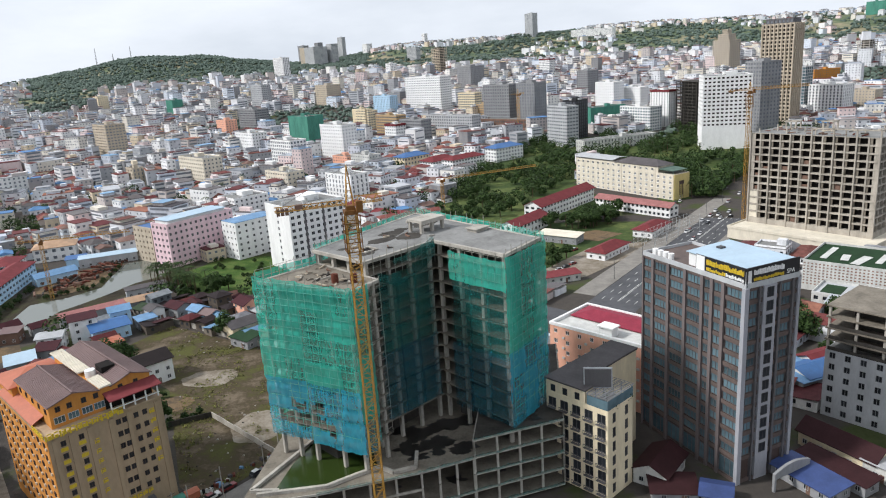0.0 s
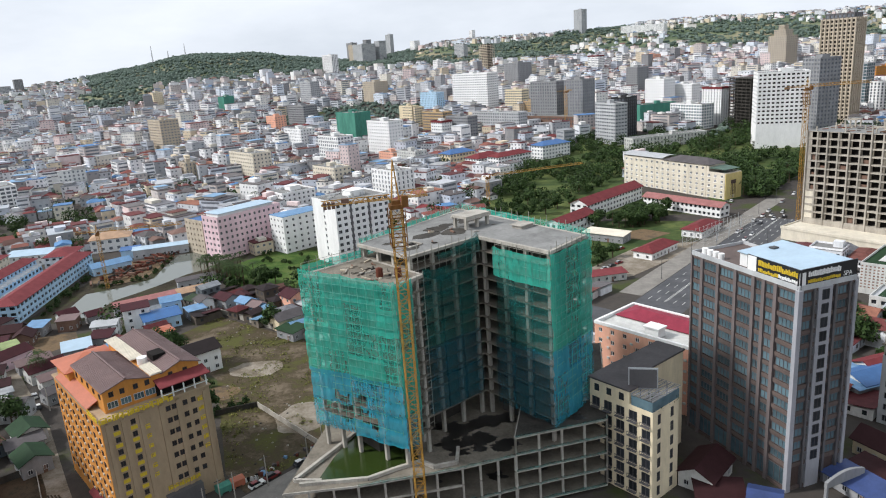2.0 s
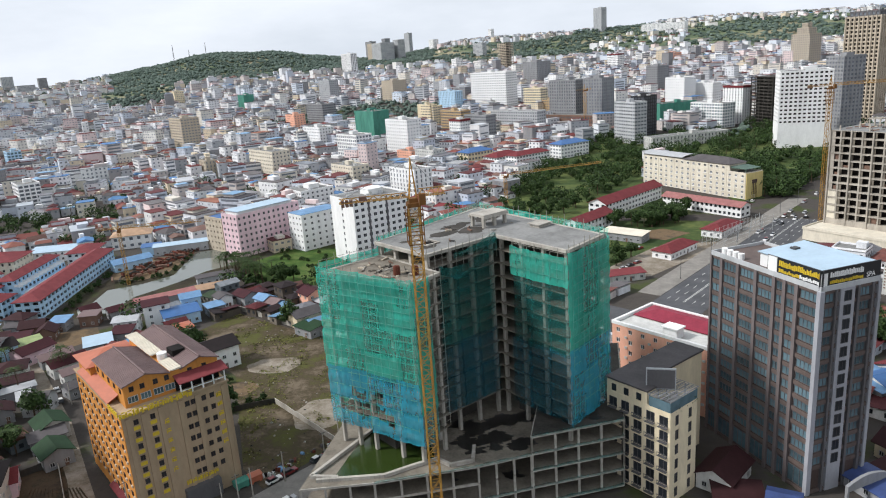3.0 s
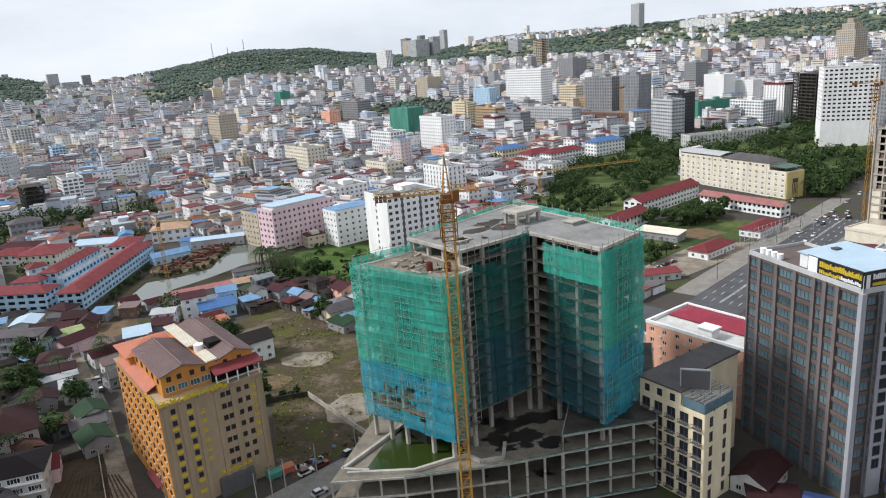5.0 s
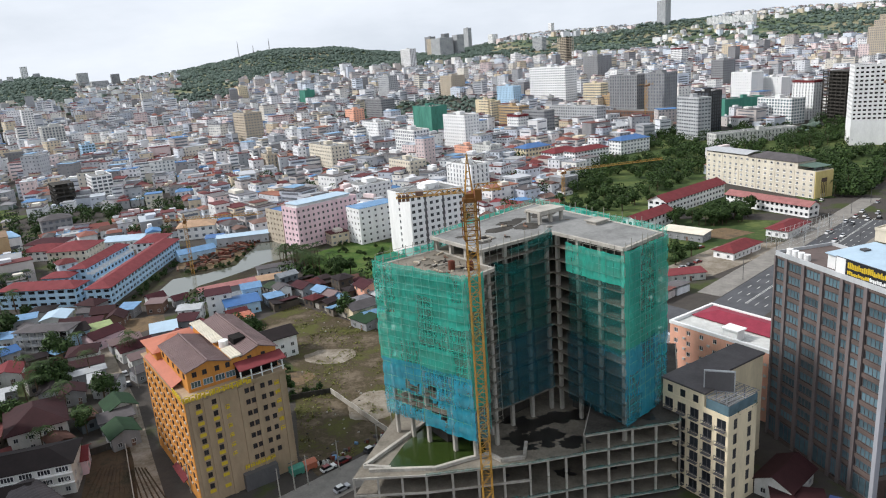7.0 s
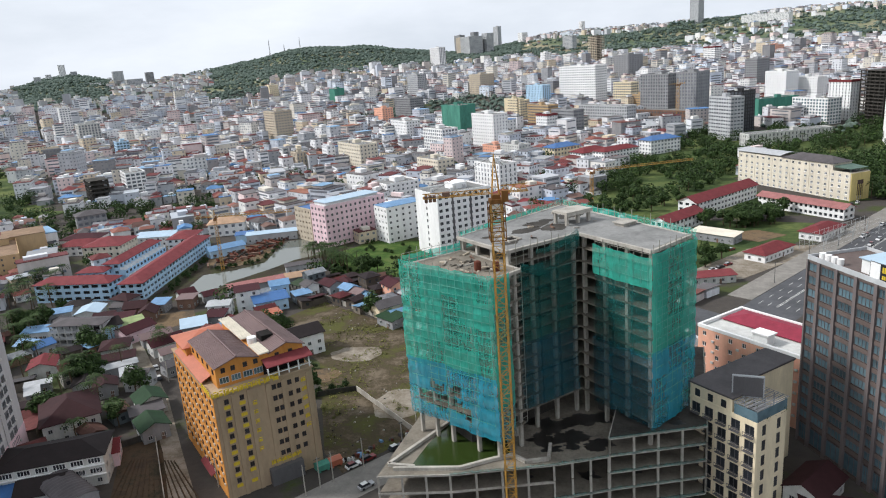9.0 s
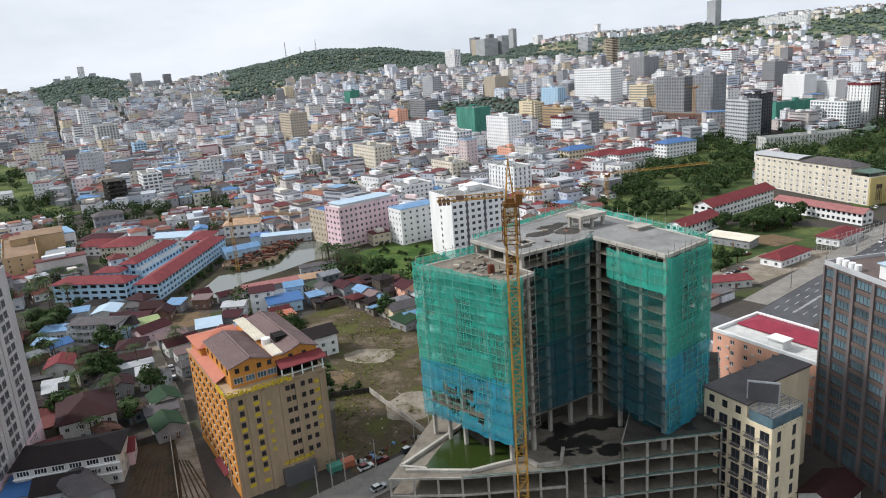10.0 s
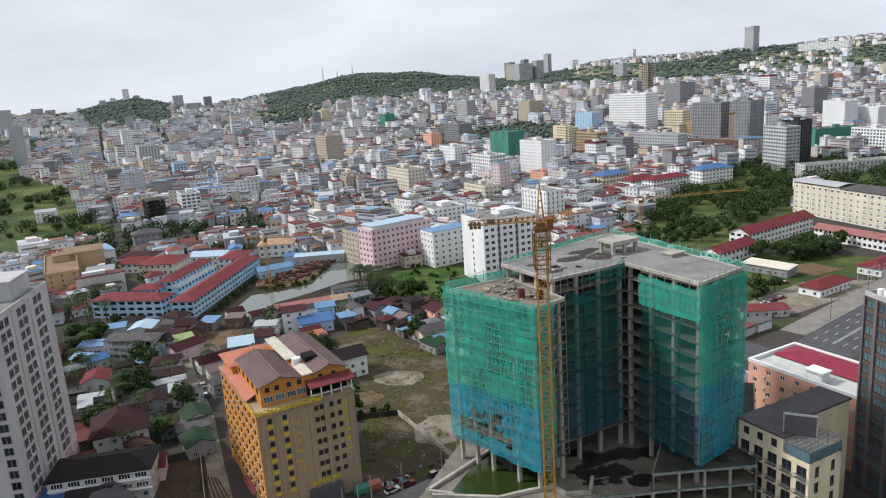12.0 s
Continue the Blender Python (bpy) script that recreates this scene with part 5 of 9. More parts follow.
def clad_tower():
    w, d, h, rot = 16.0, 33.5, 49.0, 22
    x, y = pin(65.9, 141.2, w, d, rot)
    ob = thing("apartment_tower", "dark brown-clad tower with teal windows and a roof sign", "building", pose(x, y, 0, 0, 0, rot))
    a, b = w / 2, d / 2
    base, floors = 6.4, 13
    fh = (h - 1.4 - base) / floors
    core_m = Mesh()
    core_m.box(-a + 0.5, -b + 0.5, 0, a - 0.5, b - 0.5, h - 1.4)
    part("core", core_m, [M["dark_brown"]], ob)
    for i in range(floors + 1):
        z = base + i * fh
        bands = Mesh()
        bands.box(-a + 0.12, -b + 0.12, z - 0.55, a - 0.12, b - 0.12, z + 0.45)
        part("spandrel", bands, [M["spandrel"]], ob)
    for z0, z1 in ((0, 0.8), (h - 1.9, h - 1.3)):
        bands = Mesh()
        bands.box(-a + 0.06, -b + 0.06, z0, a - 0.06, b - 0.06, z1)
        part("spandrel", bands, [M["spandrel"]], ob)
    # long face: bays between tall pilasters
    ribs = [-b, -b + 6.2, -b + 9.6, -b + 12.6, -b + 18.2, -b + 24.0, -b + 29.6, b]
    for i, r in enumerate(ribs):
        pl = Mesh()
        pl.box(-a - 0.25, max(r - 0.45, -b - 0.25), 0, -a + 0.6, min(r + 0.45, b), h - 1.3)
        part("pilaster", pl, [M["mauve"] if i else M["grey"]], ob)
    pl = Mesh()
    pl.box(-a - 0.3, -b - 0.3, 0, -a + 0.9, -b + 0.7, h - 1.25)
    part("pilaster", pl, [M["panel_grey"]], ob, "pale corner pilaster")
    # short face: dark strips, a pale middle panel
    for x0, x1, mt in ((-a + 5.2, -a + 9.0, "panel_grey"), (a - 0.55, a + 0.25, "panel_grey"), (-a + 3.9, -a + 4.4, "charcoal"), (-a + 9.9, -a + 10.5, "charcoal"), (a - 2.2, a - 1.6, "charcoal")):
        pl = Mesh()
        pl.box(x0, -b - 0.25, 0, x1, -b + 0.6, h - 1.3)
        part("pilaster", pl, [M[mt]], ob)
    gl = "glass_teal"
    sizes = {}

    def win(face, along, width, z, height=1.9, out=-0.3, bars=2):
        key = (width, height, bars)
        if key not in sizes:
            sizes[key] = window_pair(width, height, M["charcoal"], M[gl], bars)
        put_window(sizes[key], ob, on_face(face, w, d, along, out, z))
    dark_win = window_pair(1.9, 2.3, M["steel_dark"], M["glass_dark"], 1, 0.1)

    def dwin(z):
        put_window(dark_win, ob, on_face("front", w, d, -a + 7.1, 0.27, z))
    for i in range(floors):
        z = base + i * fh + fh / 2
        for j in range(len(ribs) - 1):
            mid, span = (ribs[j] + ribs[j + 1]) / 2, ribs[j + 1] - ribs[j] - 1.0
            wd = round(min(span, 4.4), 1)
            win("left", -mid, wd, z, bars=3 if wd > 3.5 else 1)
        win("front", -a + 2.2, 3.0, z)
        dwin(z)
        win("front", a - 4.0, 3.0, z)
    for j in range(len(ribs) - 1):
        mid, span = (ribs[j] + ribs[j + 1]) / 2, ribs[j + 1] - ribs[j] - 1.0
        win("left", -mid, round(span, 1), 3.2, 4.2, bars=2)
    dm = Mesh()
    dm.box(-a + 0.3, -b + 0.3, h - 1.45, a - 0.3, b - 0.3, h - 1.2)
    part("roof", dm, [M["roof_concrete"]], ob)
    pp = Mesh()
    pp.ring(-a, -b, a, b, 0.3, h - 1.3, h - 0.2)
    part("parapet", pp, [M["grey_light"]], ob)
    ph = Mesh()
    ph.box(-a + 2.6, -b + 1.5, h - 1.2, a - 1.0, b - 13.6, h + 2.2)
    part("roof_house", ph, [M["white"]], ob)
    rf = Mesh()
    lo = [(-a + 2.2, -b + 0.6), (a - 0.4, -b + 0.6), (a - 0.4, b - 13.1), (-a + 2.2, b - 13.1)]
    rf.solid([(*p, h + 2.2) for p in lo], [(*p, h + z) for p, z in zip(lo, (2.4, 3.0, 3.0, 2.4))])
    part("roof_cover", rf, [M["sky_roof"]], ob, "pale blue sheet roof")
    hatch = Mesh()
    hatch.box(0.6, b - 17.5, h + 2.5, 2.2, b - 16.0, h + 3.1)
    part("roof_hatch", hatch, [M["steel_dark"]], ob)
    for i in range(4):
        tk = Mesh()
        cx, cy = -a + 2.2, b - 2.2 - i * 1.9
        ring = [(cx + 0.75 * math.cos(k * math.tau / 12), cy + 0.75 * math.sin(k * math.tau / 12)) for k in range(12)]
        tk.prism(ring, h - 1.2, h + 0.5)
        part("water_tank", tk, [M["white"]], ob)
    # sign boards round the roof corner: unreadable writing as bars
    for face, along, length in (("left", b - 7.6, 15.2), ("front", 0.1, 16.2)):
        sg = Mesh()
        sg.box(-length / 2, 0, -0.9, length / 2, 0.25, 3.3)
        part("sign_board", sg, [M["black"]], ob, "black roof sign with yellow and white characters", m=on_face(face, w, d, along, -0.35, h - 0.1))
        ch = Mesh()
        rnd = random.Random(5 if face == "left" else 6)
        k = 0
        x0 = -length / 2 + (3.4 if face == "left" else 2.6)
        ch.box(x0 - 0.3, -0.05, -0.75, length / 2 - 5.2, -0.002, -0.35, 1 if face == "left" else 0)
        while x0 < length / 2 - (0.9 if face == "left" else 4.8):
            cw, zz = rnd.uniform(0.7, 1.0), rnd.uniform(-0.08, 0.08)
            ci = 0 if face == "left" else 1
            for z0, z1, c2 in ((1.45, 2.75, ci), (0.1, 0.9, 0 if x0 < length * (0.1 if face == "left" else 0.3) else 1)):
                for u0, u1, top in ((0.0, 0.42, rnd.uniform(0.75, 1.0)), (0.56, 1.0, rnd.uniform(0.55, 1.0))):
                    ch.box(x0 + u0 * cw, -0.08, z0 + zz, x0 + u1 * cw, -0.002, z0 + (z1 - z0) * top + zz, c2)
            x0 += cw + 0.12
        ch.box(-length / 2 + 0.2, -0.08, -0.8, -length / 2 + (2.8 if face == "left" else 1.9), -0.002, 3.2 if face == "left" else 2.6, 1)
        part("sign_lettering", ch, [M["yellow_bright"], M["white"]], ob, m=on_face(face, w, d, along, -0.35, h - 0.1))
    txt = bpy.data.curves.new("sign_word", "FONT")
    txt.body, txt.size, txt.extrude, txt.align_x = "SPA", 1.5, 0.04, "CENTER"
    txt.materials.append(M["white"])
    word = new("sign_word", txt)
    word.parent = ob
    word.matrix_local = on_face("front", w, d, 5.4, -0.2, h + 0.1) @ pose(0, 0, 0, 90)
    tagged(word, "raised white sign word")
    # arched sign wall over the entrance
    cn = Mesh()
    for x0 in (-6.0, 5.4):
        cn.box(x0, -0.3, 0, x0 + 0.6, 0.3, 3.2)
    n = 12
    for i in range(n):
        u0, u1 = -6.0 + 12 * i / n, -6.0 + 12 * (i + 1) / n
        t0, t1 = 4.6 + 1.2 * math.sin(math.pi * i / n), 4.6 + 1.2 * math.sin(math.pi * (i + 1) / n)
        cn.solid([(u0, -0.35, 3.2), (u1, -0.35, 3.2), (u1, 0.35, 3.2), (u0, 0.35, 3.2)], [(u0, -0.35, t0), (u1, -0.35, t1), (u1, 0.35, t1), (u0, 0.35, t0)])
    part("entrance_arch", cn.data("entrance_arch", [M["grey"]], weld=True), None, ob, "grey arched entrance wall", m=pose(3.0, -b - 5.5, 0, 0, 0, 4))
    c, s = math.cos(radians(rot)), math.sin(radians(rot))
    keep_clear([(x + p * c - q * s, y + p * s + q * c) for p, q in ((-12, -24), (12, -24), (12, 20), (-12, 20))])


clad_tower()


AC_BOX = Mesh()
AC_BOX.box(-0.4, -0.35, -0.28, 0.4, 0.0, 0.28)
AC_BOX = AC_BOX.data("air_conditioner", [M["white_old"]])


# ---------------------------------------------------------------- orange hotel
def orange_hotel():
    w, d, h, rot = 24.8, 38.0, 27.8, 44
    x, y = pin(-84.2, 135.8, w, d, rot)
    ob = thing("hotel", "orange and beige hotel with brown sheet roofs and yellow sign letters", "building", pose(x, y, 0, 0, 0, rot))
    a, b = w / 2, d / 2
    fh, n = 3.0, 9
    body = Mesh()
    body.box(-a, -b, 0, a, b, h)
    part("wall", body, [M["orange_grey"]], ob)
    side = Mesh()
    side.box(-a - 0.12, -b + 0.1, 0.1, -a + 0.2, b, h - 0.02)
    part("side_wall", side, [M["orange"]], ob, "bright orange side wall")
    for px in (-a + 1.2, -a + 4.6, -a + 8.4, -a + 13.0, -a + 17.0, a - 1.3):
        pl = Mesh()
        pl.box(px - 0.5, -b - 0.3, 0, px + 0.5, -b, h - 1.0)
        part("pilaster", pl, [M["orange_grey"]], ob)
    wd = window_pair(1.05, 1.25, M["dark_brown"], M["glass_dark"], 1)
    ac = Mesh()
    ac.box(-0.36, -0.3, -0.25, 0.36, 0.0, 0.25)
    acd = ac.data("air_conditioner", [M["tan"]])
    rnd = random.Random(3)
    for i in range(n - 1):
        z = 4.4 + i * fh
        for px in (-a + 2.9, -a + 6.6, -a + 14.6, -a + 16.0, -a + 18.6, -a + 20.6) if i > 0 else (-a + 2.9,):
            put_window(wd, ob, on_face("front", w, d, px, 0.02, z))
        for px in (-a + 2.9, -a + 6.6):
            yb = Mesh()
            yb.box(-0.75, -0.06, -0.45, 0.75, 0.0, 0.45)
            part("yellow_panel", yb, [M["yellow_bright"]], ob, m=on_face("front", w, d, px, 0.0, z - 1.45))
        for k in range(9):
            al = -b + 2.6 + k * 4.1
            put_window(wd, ob, on_face("left", w, d, al, 0.14, z))
            part("air_conditioner", acd, None, ob, m=on_face("left", w, d, al + 1.3, 0.12, z - 0.5))
    # unreadable yellow characters down the wall and along the top edge
    rnd = random.Random(8)

    def glyph(cw, chh, t):
        """Plain bars the size of one character."""
        let = Mesh()
        u, v = cw / 2, chh / 2
        let.box(-u, -0.14, -v, -u + t * 1.1, 0.0, v * rnd.uniform(0.6, 1.0))
        let.box(-u + t * 1.5, -0.14, -v * rnd.uniform(0.5, 1.0), u, 0.0, v * rnd.uniform(0.0, 0.5))
        let.box(-u + t * 1.5, -0.14, v - t * 0.6, u, 0.0, v)
        return let
    for px, z0, z1 in ((-a + 9.4, 8, 23), (a - 2.6, 11, 25)):
        z = z1
        while z > z0:
            part("sign_letter", glyph(1.2, 1.1, 0.3), [M["yellow_bright"]], ob, m=on_face("front", w, d, px, 0.0, z))
            z -= 2.5
    xx = -a + 0.2
    while xx < a - 8.2:
        cw, chh = rnd.uniform(0.9, 1.35), rnd.uniform(1.3, 1.7)
        part("sign_letter", glyph(cw, chh, 0.36), [M["yellow_bright"]], ob, m=on_face("front", w, d, xx, 0.5, h + 0.35 + rnd.uniform(-0.1, 0.1)))
        xx += cw + 0.06
    for k in range(6):
        part("sign_letter", glyph(1.1, 1.4, 0.34), [M["yellow_bright"]], ob, m=on_face("left", w, d, b - 0.9 - k * 1.2, 0.5, h + 0.35))
    for k in range(6):
        part("sign_letter", glyph(1.1, 1.1, 0.3), [M["yellow_bright"]], ob, m=on_face("front", w, d, -a + 11.8 + k * 1.35, 0.3, 5.9))
    # side sign and cornice
    cr = Mesh()
    cr.box(-a - 0.5, -b - 0.5, h - 0.3, a + 0.3, b + 0.3, h + 0.05)
    part("cornice", cr, [M["orange_grey"]], ob)
    # set-back upper storeys under low sheet roofs
    eave = h + 5.2
    for x0, x1, y1 in ((2.2, 13.2, 26.0), (13.2, 24.4, 34.0)):
        up = Mesh()
        up.box(-a + x0, -b + 3.2, h + 0.05, -a + x1, -b + y1, eave)
        part("upper_storey", up, [M["orange"]], ob, "orange set-back upper storeys")
    uw = window_pair(2.3, 1.6, M["grey_light"], M["glass"], 2)
    for px in (-a + 4.0, -a + 6.9, -a + 9.8, -a + 12.4):
        put_window(uw, ob, pose(px, -b + 3.18, h + 1.7))
    for px in (-a + 4.0, -a + 6.4, -a + 9.4, -a + 12.0, -a + 17.5, -a + 21.0):
        put_window(wd, ob, pose(px, -b + 3.18, h + 4.2))
    for k in range(5):
        put_window(wd, ob, pose(-a + 2.18, -b + 5.5 + k * 4.4, h + 3.6, 0, 0, -90))
    for x0, x1, y1 in ((1.9, 12.9, 26.4), (15.3, 24.9, 34.6)):
        r = Mesh()
        r.gable(-b + 3.2, -a + x0 + 0.4, -b + y1 - 0.4, -a + x1 - 0.4, eave, 1.5, 0.45, mat=0, end_mat=1)
        r.v = [(q, p, z) for p, q, z in r.v]
        r.f = [f[::-1] for f in r.f]
        part("roof_cover", r, [M["brown_roof"], M["orange"]], ob, "brown ribbed sheet roof")
        rb_ = Mesh()
        xm, n = -a + (x0 + x1) / 2, 36
        sl = 1.5 / ((x1 - x0) / 2 - 0.4)
        for i in range(n + 1):
            yy = -b + 2.9 + (y1 - 3.1) * i / n
            for xe in (-a + x0 + 0.05, -a + x1 - 0.05):
                rb_.beam((xe, yy, eave - 0.35 * sl + 0.2), (xm, yy, eave + 1.7), 0.1)
        rb_.beam((xm, -b + 2.8, eave + 1.72), (xm, -b + y1, eave + 1.72), 0.4)
        part("roof_rib", rb_, [M["brown_roof"]], ob, "raised ribs of the sheet roof", "stuff")
    for x0, x1, y0, y1, z in ((12.9, 15.6, 2.8, 10.5, 0.3), (12.4, 15.4, 14.5, 34.0, 0.9)):
        vl = Mesh()
        vl.solid([(-a + x0, -b + y0, eave + z), (-a + x1, -b + y0, eave + z), (-a + x1, -b + y1, eave + z), (-a + x0, -b + y1, eave + z)],
                 [(-a + x0, -b + y0, eave + z + 0.25), (-a + x1, -b + y0, eave + z + 0.45), (-a + x1, -b + y1, eave + z + 0.45), (-a + x0, -b + y1, eave + z + 0.25)])
        n = int((y1 - y0) / 0.8)
        for i in range(n):
            yy = -b + y0 + (i + 0.5) * (y1 - y0) / n
            vl.beam((-a + x0, yy, eave + z + 0.28), (-a + x1, yy, eave + z + 0.48), 0.1)
        part("roof_sheet", vl, [M["cream_light"]], ob, "pale ribbed sheets bridging the two roofs")
    # solid near-black box paints the shade of an opening in the roof
    bh = Mesh()
    bh.box(-a + 16.5, -b + 10.5, eave + 0.2, -a + 19.6, -b + 14.5, eave + 1.95)
    part("roof_opening", bh, [M["dark"]], ob, "open roof hatch, its inner shade a near-black box")
    aw = Mesh()
    aw.solid([(-a + 13.4, -b - 0.6, h + 2.9), (a + 0.6, -b - 0.6, h + 2.9), (a + 0.6, -b + 3.4, h + 4.0), (-a + 13.4, -b + 3.4, h + 4.0)],
             [(-a + 13.4, -b - 0.6, h + 3.1), (a + 0.6, -b - 0.6, h + 3.1), (a + 0.6, -b + 3.4, h + 4.2), (-a + 13.4, -b + 3.4, h + 4.2)])
    part("awning", aw, [M["school_roof"]], ob, "red awning over the roof terrace")
    # near-black panel paints the shade at the back of the terrace
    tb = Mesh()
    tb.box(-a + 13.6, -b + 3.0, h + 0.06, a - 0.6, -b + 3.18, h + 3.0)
    part("terrace_back", tb, [M["dark"]], ob, "near-black panel for the shade of the open terrace room")
    aw = Mesh()
    aw.solid([(-a - 0.5, -b + 8.0, h + 0.4), (-a + 2.2, -b + 8.0, h + 1.7), (-a + 2.2, b - 4, h + 1.7), (-a - 0.5, b - 4, h + 0.4)],
             [(-a - 0.5, -b + 8.0, h + 0.6), (-a + 2.2, -b + 8.0, h + 1.9), (-a + 2.2, b - 4, h + 1.9), (-a - 0.5, b - 4, h + 0.6)])
    part("awning", aw, [M["orange_roof"]], ob, "orange sheet lean-to roof")
    bk = Mesh()
    bk.box(-a + 1.0, -b + 26.0, h + 0.05, -a + 13.0, b - 0.3, h + 3.4)
    part("upper_storey", bk, [M["orange"]], ob)
    r = Mesh()
    r.hip(-a + 0.6, -b + 26.2, -a + 13.0, b, h + 3.4, 2.0, 0.5)
    part("roof_cover", r, [M["orange_roof"]], ob, "bright orange sheet hipped roof")
    for px in (-a + 13.8, -a + 16.4, -a + 19.0, -a + 21.6, a - 0.4):
        rw = Mesh()
        rw.box(px - 0.14, -b - 0.1, h + 0.05, px + 0.14, -b + 0.2, h + 3.0)
        part("terrace_post", rw, [M["white"]], ob)
    rw = Mesh()
    rw.box(-a + 13.6, -b - 0.1, h + 0.9, a, -b + 0.05, h + 1.1)
    part("terrace_rail", rw, [M["white"]], ob)
    en = Mesh()
    en.box(-a + 10.5, -b - 1.6, 0, -a + 19.0, -b, 4.4)
    part("entrance_front", en, [M["charcoal"]], ob, "dark glazed entrance front")
    en = Mesh()
    lo = [(-a - 1.6, -b + 9, 2.6), (-a - 0.1, -b + 9, 3.4), (-a - 0.1, -b + 19, 3.4), (-a - 1.6, -b + 19, 2.6)]
    en.solid(lo, [(p, q, z + 0.15) for p, q, z in lo])
    part("awning", en, [M["red_roof"]], ob, "red ground-floor awning")
    tk = Mesh()
    ring = [(-a + 14.6 + 1.2 * math.cos(k * math.tau / 14), -b + 12.6 + 1.2 * math.sin(k * math.tau / 14)) for k in range(14)]
    tk.prism(ring, h + 5.2, h + 6.9)
    part("water_tank", tk, [M["white"]], ob)
    c, s = math.cos(radians(rot)), math.sin(radians(rot))
    keep_clear([(x + p * c - q * s, y + p * s + q * c) for p, q in ((-16, -22), (16, -22), (16, 22), (-16, 22))])


orange_hotel()
for X, Y, mt, lab in ((-65.8, 150.2, "net_cloth", "teal sheet-covered street stall"), (-63.2, 152.6, "orange_roof", "orange and teal three-wheeled van")):
    k = Mesh()
    k.box(-1.7, -1.2, 0.35, 1.7, 1.2, 1.9)
    k.solid([(-1.8, -1.3, 1.9), (1.8, -1.3, 1.9), (1.8, 1.3, 1.9), (-1.8, 1.3, 1.9)], [(-1.7, -0.2, 2.5), (1.7, -0.2, 2.5), (1.7, 0.2, 2.5), (-1.7, 0.2, 2.5)])
    for px in (-1.2, 1.2):
        for py in (-1.1, 1.1):
            k.box(px - 0.3, py - 0.1, 0.0, px + 0.3, py + 0.1, 0.55)
    ob = new("street_stall", k.data("street_stall", [M[mt]]))
    ob.matrix_world = pose(X, Y, 0.05, 0, 0, 44)
    tagged(ob, lab, "stall")

# cream hotel with a roof screen, next to the podium
bx, by = pin(35.6, 138.9, 10, 17, 42)
beige = block("hotel", "cream hotel with balconies, a dark roof and a roof screen", bx, by, 10, 17, 22.6, 42, "cream", 6, 2, 5, zb=0, open_x=0.66, open_z=0.7, open_front=0.26,
              windows=True, lift=0.4, glass="glass_dark", frame_mat="charcoal", roof="roof_concrete", head=False)
k = Mesh()
k.box(-5, -2.5, 21.8, 5, 8.5, 25.6)
k.box(5.0, 1.0, 0, 22, 8.4, 25.5)
part("upper_storey", k, [M["cream"]], beige)
k = Mesh()
k.box(-5.3, -2.8, 25.6, 5.2, 8.8, 26.0)
k.box(5.2, 0.7, 25.5, 22.3, 8.7, 25.96)
part("roof_cover", k, [M["grey_roof"]], beige, "dark bituminous roof")
k = Mesh()
for y0 in (-1.0, 2.4, 5.8):
    k.box(-5.06, y0, 22.9, -4.98, y0 + 1.3, 24.6)
part("dark_strip", k, [M["glass_dark"]], beige, "row of small top-storey windows", "stuff")
bal = Mesh()
bal.box(-1.15, -0.8, 0, 1.15, 0.05, 0.12)
for px in (-1.1, -0.55, 0.0, 0.55, 1.1):
    bal.box(px - 0.03, -0.78, 0.12, px + 0.03, -0.72, 1.0)
bal.box(-1.15, -0.8, 0.95, 1.15, -0.7, 1.05)
bd = bal.data("balcony", [M["charcoal"]])
for i in range(6):
    for j in (0, 1, 2, 3, 4):
        part("balcony", bd, None, beige, "dark railed balcony", m=on_face("left", 10, 17, -8.5 + (j + 0.5) * 3.4, 0.0, 0.4 + i * 3.55 + 0.5))
sm = Mesh()
sm.box(-3.2, 0, 0, 3.2, 0.6, 4.9)
sm.box(-2.95, -0.06, 0.25, 2.95, 0.0, 4.65, 1)
part("roof_screen", sm, [M["grey_light"], M["charcoal"]], beige, "grey roof screen seen switched off", m=pose(-1.2, -3.4, 25.2, 0, 0, -52))
cg = Mesh()
for px in (-4.8, -1.6, 1.6, 4.8):
    for py in (-8.3, -5.6, -3.0):
        cg.box(px - 0.1, py - 0.1, 21.8, px + 0.1, py + 0.1, 25.2)
for py in (-8.5, -7.4, -6.3, -5.2, -4.1, -3.0):
    cg.box(-5.2, py - 0.07, 25.2, 5.2, py + 0.07, 25.36)
for q in range(15):
    cg.box(-5.2 + q * 0.74, -8.8, 25.36, -5.12 + q * 0.74, -2.9, 25.46)
part("roof_canopy", cg, [M["grey"]], beige, "grey steel pergola over the roof terrace")
rng_g = random.Random(5)
for _ in range(9):
    gx, gy = rng_g.uniform(-4.4, 4.2), rng_g.choice((-8.0, -7.6, -4.0))
    k = Mesh()
    for _ in range(40):
        v = Vector((rng_g.gauss(0, 0.5), rng_g.gauss(0, 0.3), rng_g.uniform(0, 1.6)))
        e = Vector((rng_g.uniform(-1, 1), rng_g.uniform(-1, 1), rng_g.uniform(-0.5, 0.5))).normalized() * 0.3
        f = e.cross(Vector((0.2, 0.4, 1))).normalized() * 0.2
        q = Vector((gx, gy, 22.0)) + v
        k.face([q - e, q - f, q + e, q + f])
    part("terrace_plant", k, [M["leaf"]], beige, "green potted terrace plant")
cg = Mesh()
cg.box(-5.0, -8.55, 22.6, 5.0, -8.45, 24.9)
cg.box(-5.05, -8.4, 22.6, -4.95, -3.0, 24.9)
part("terrace_glazing", cg, [M["glass_teal"]], beige, "green-tinted terrace glazing")

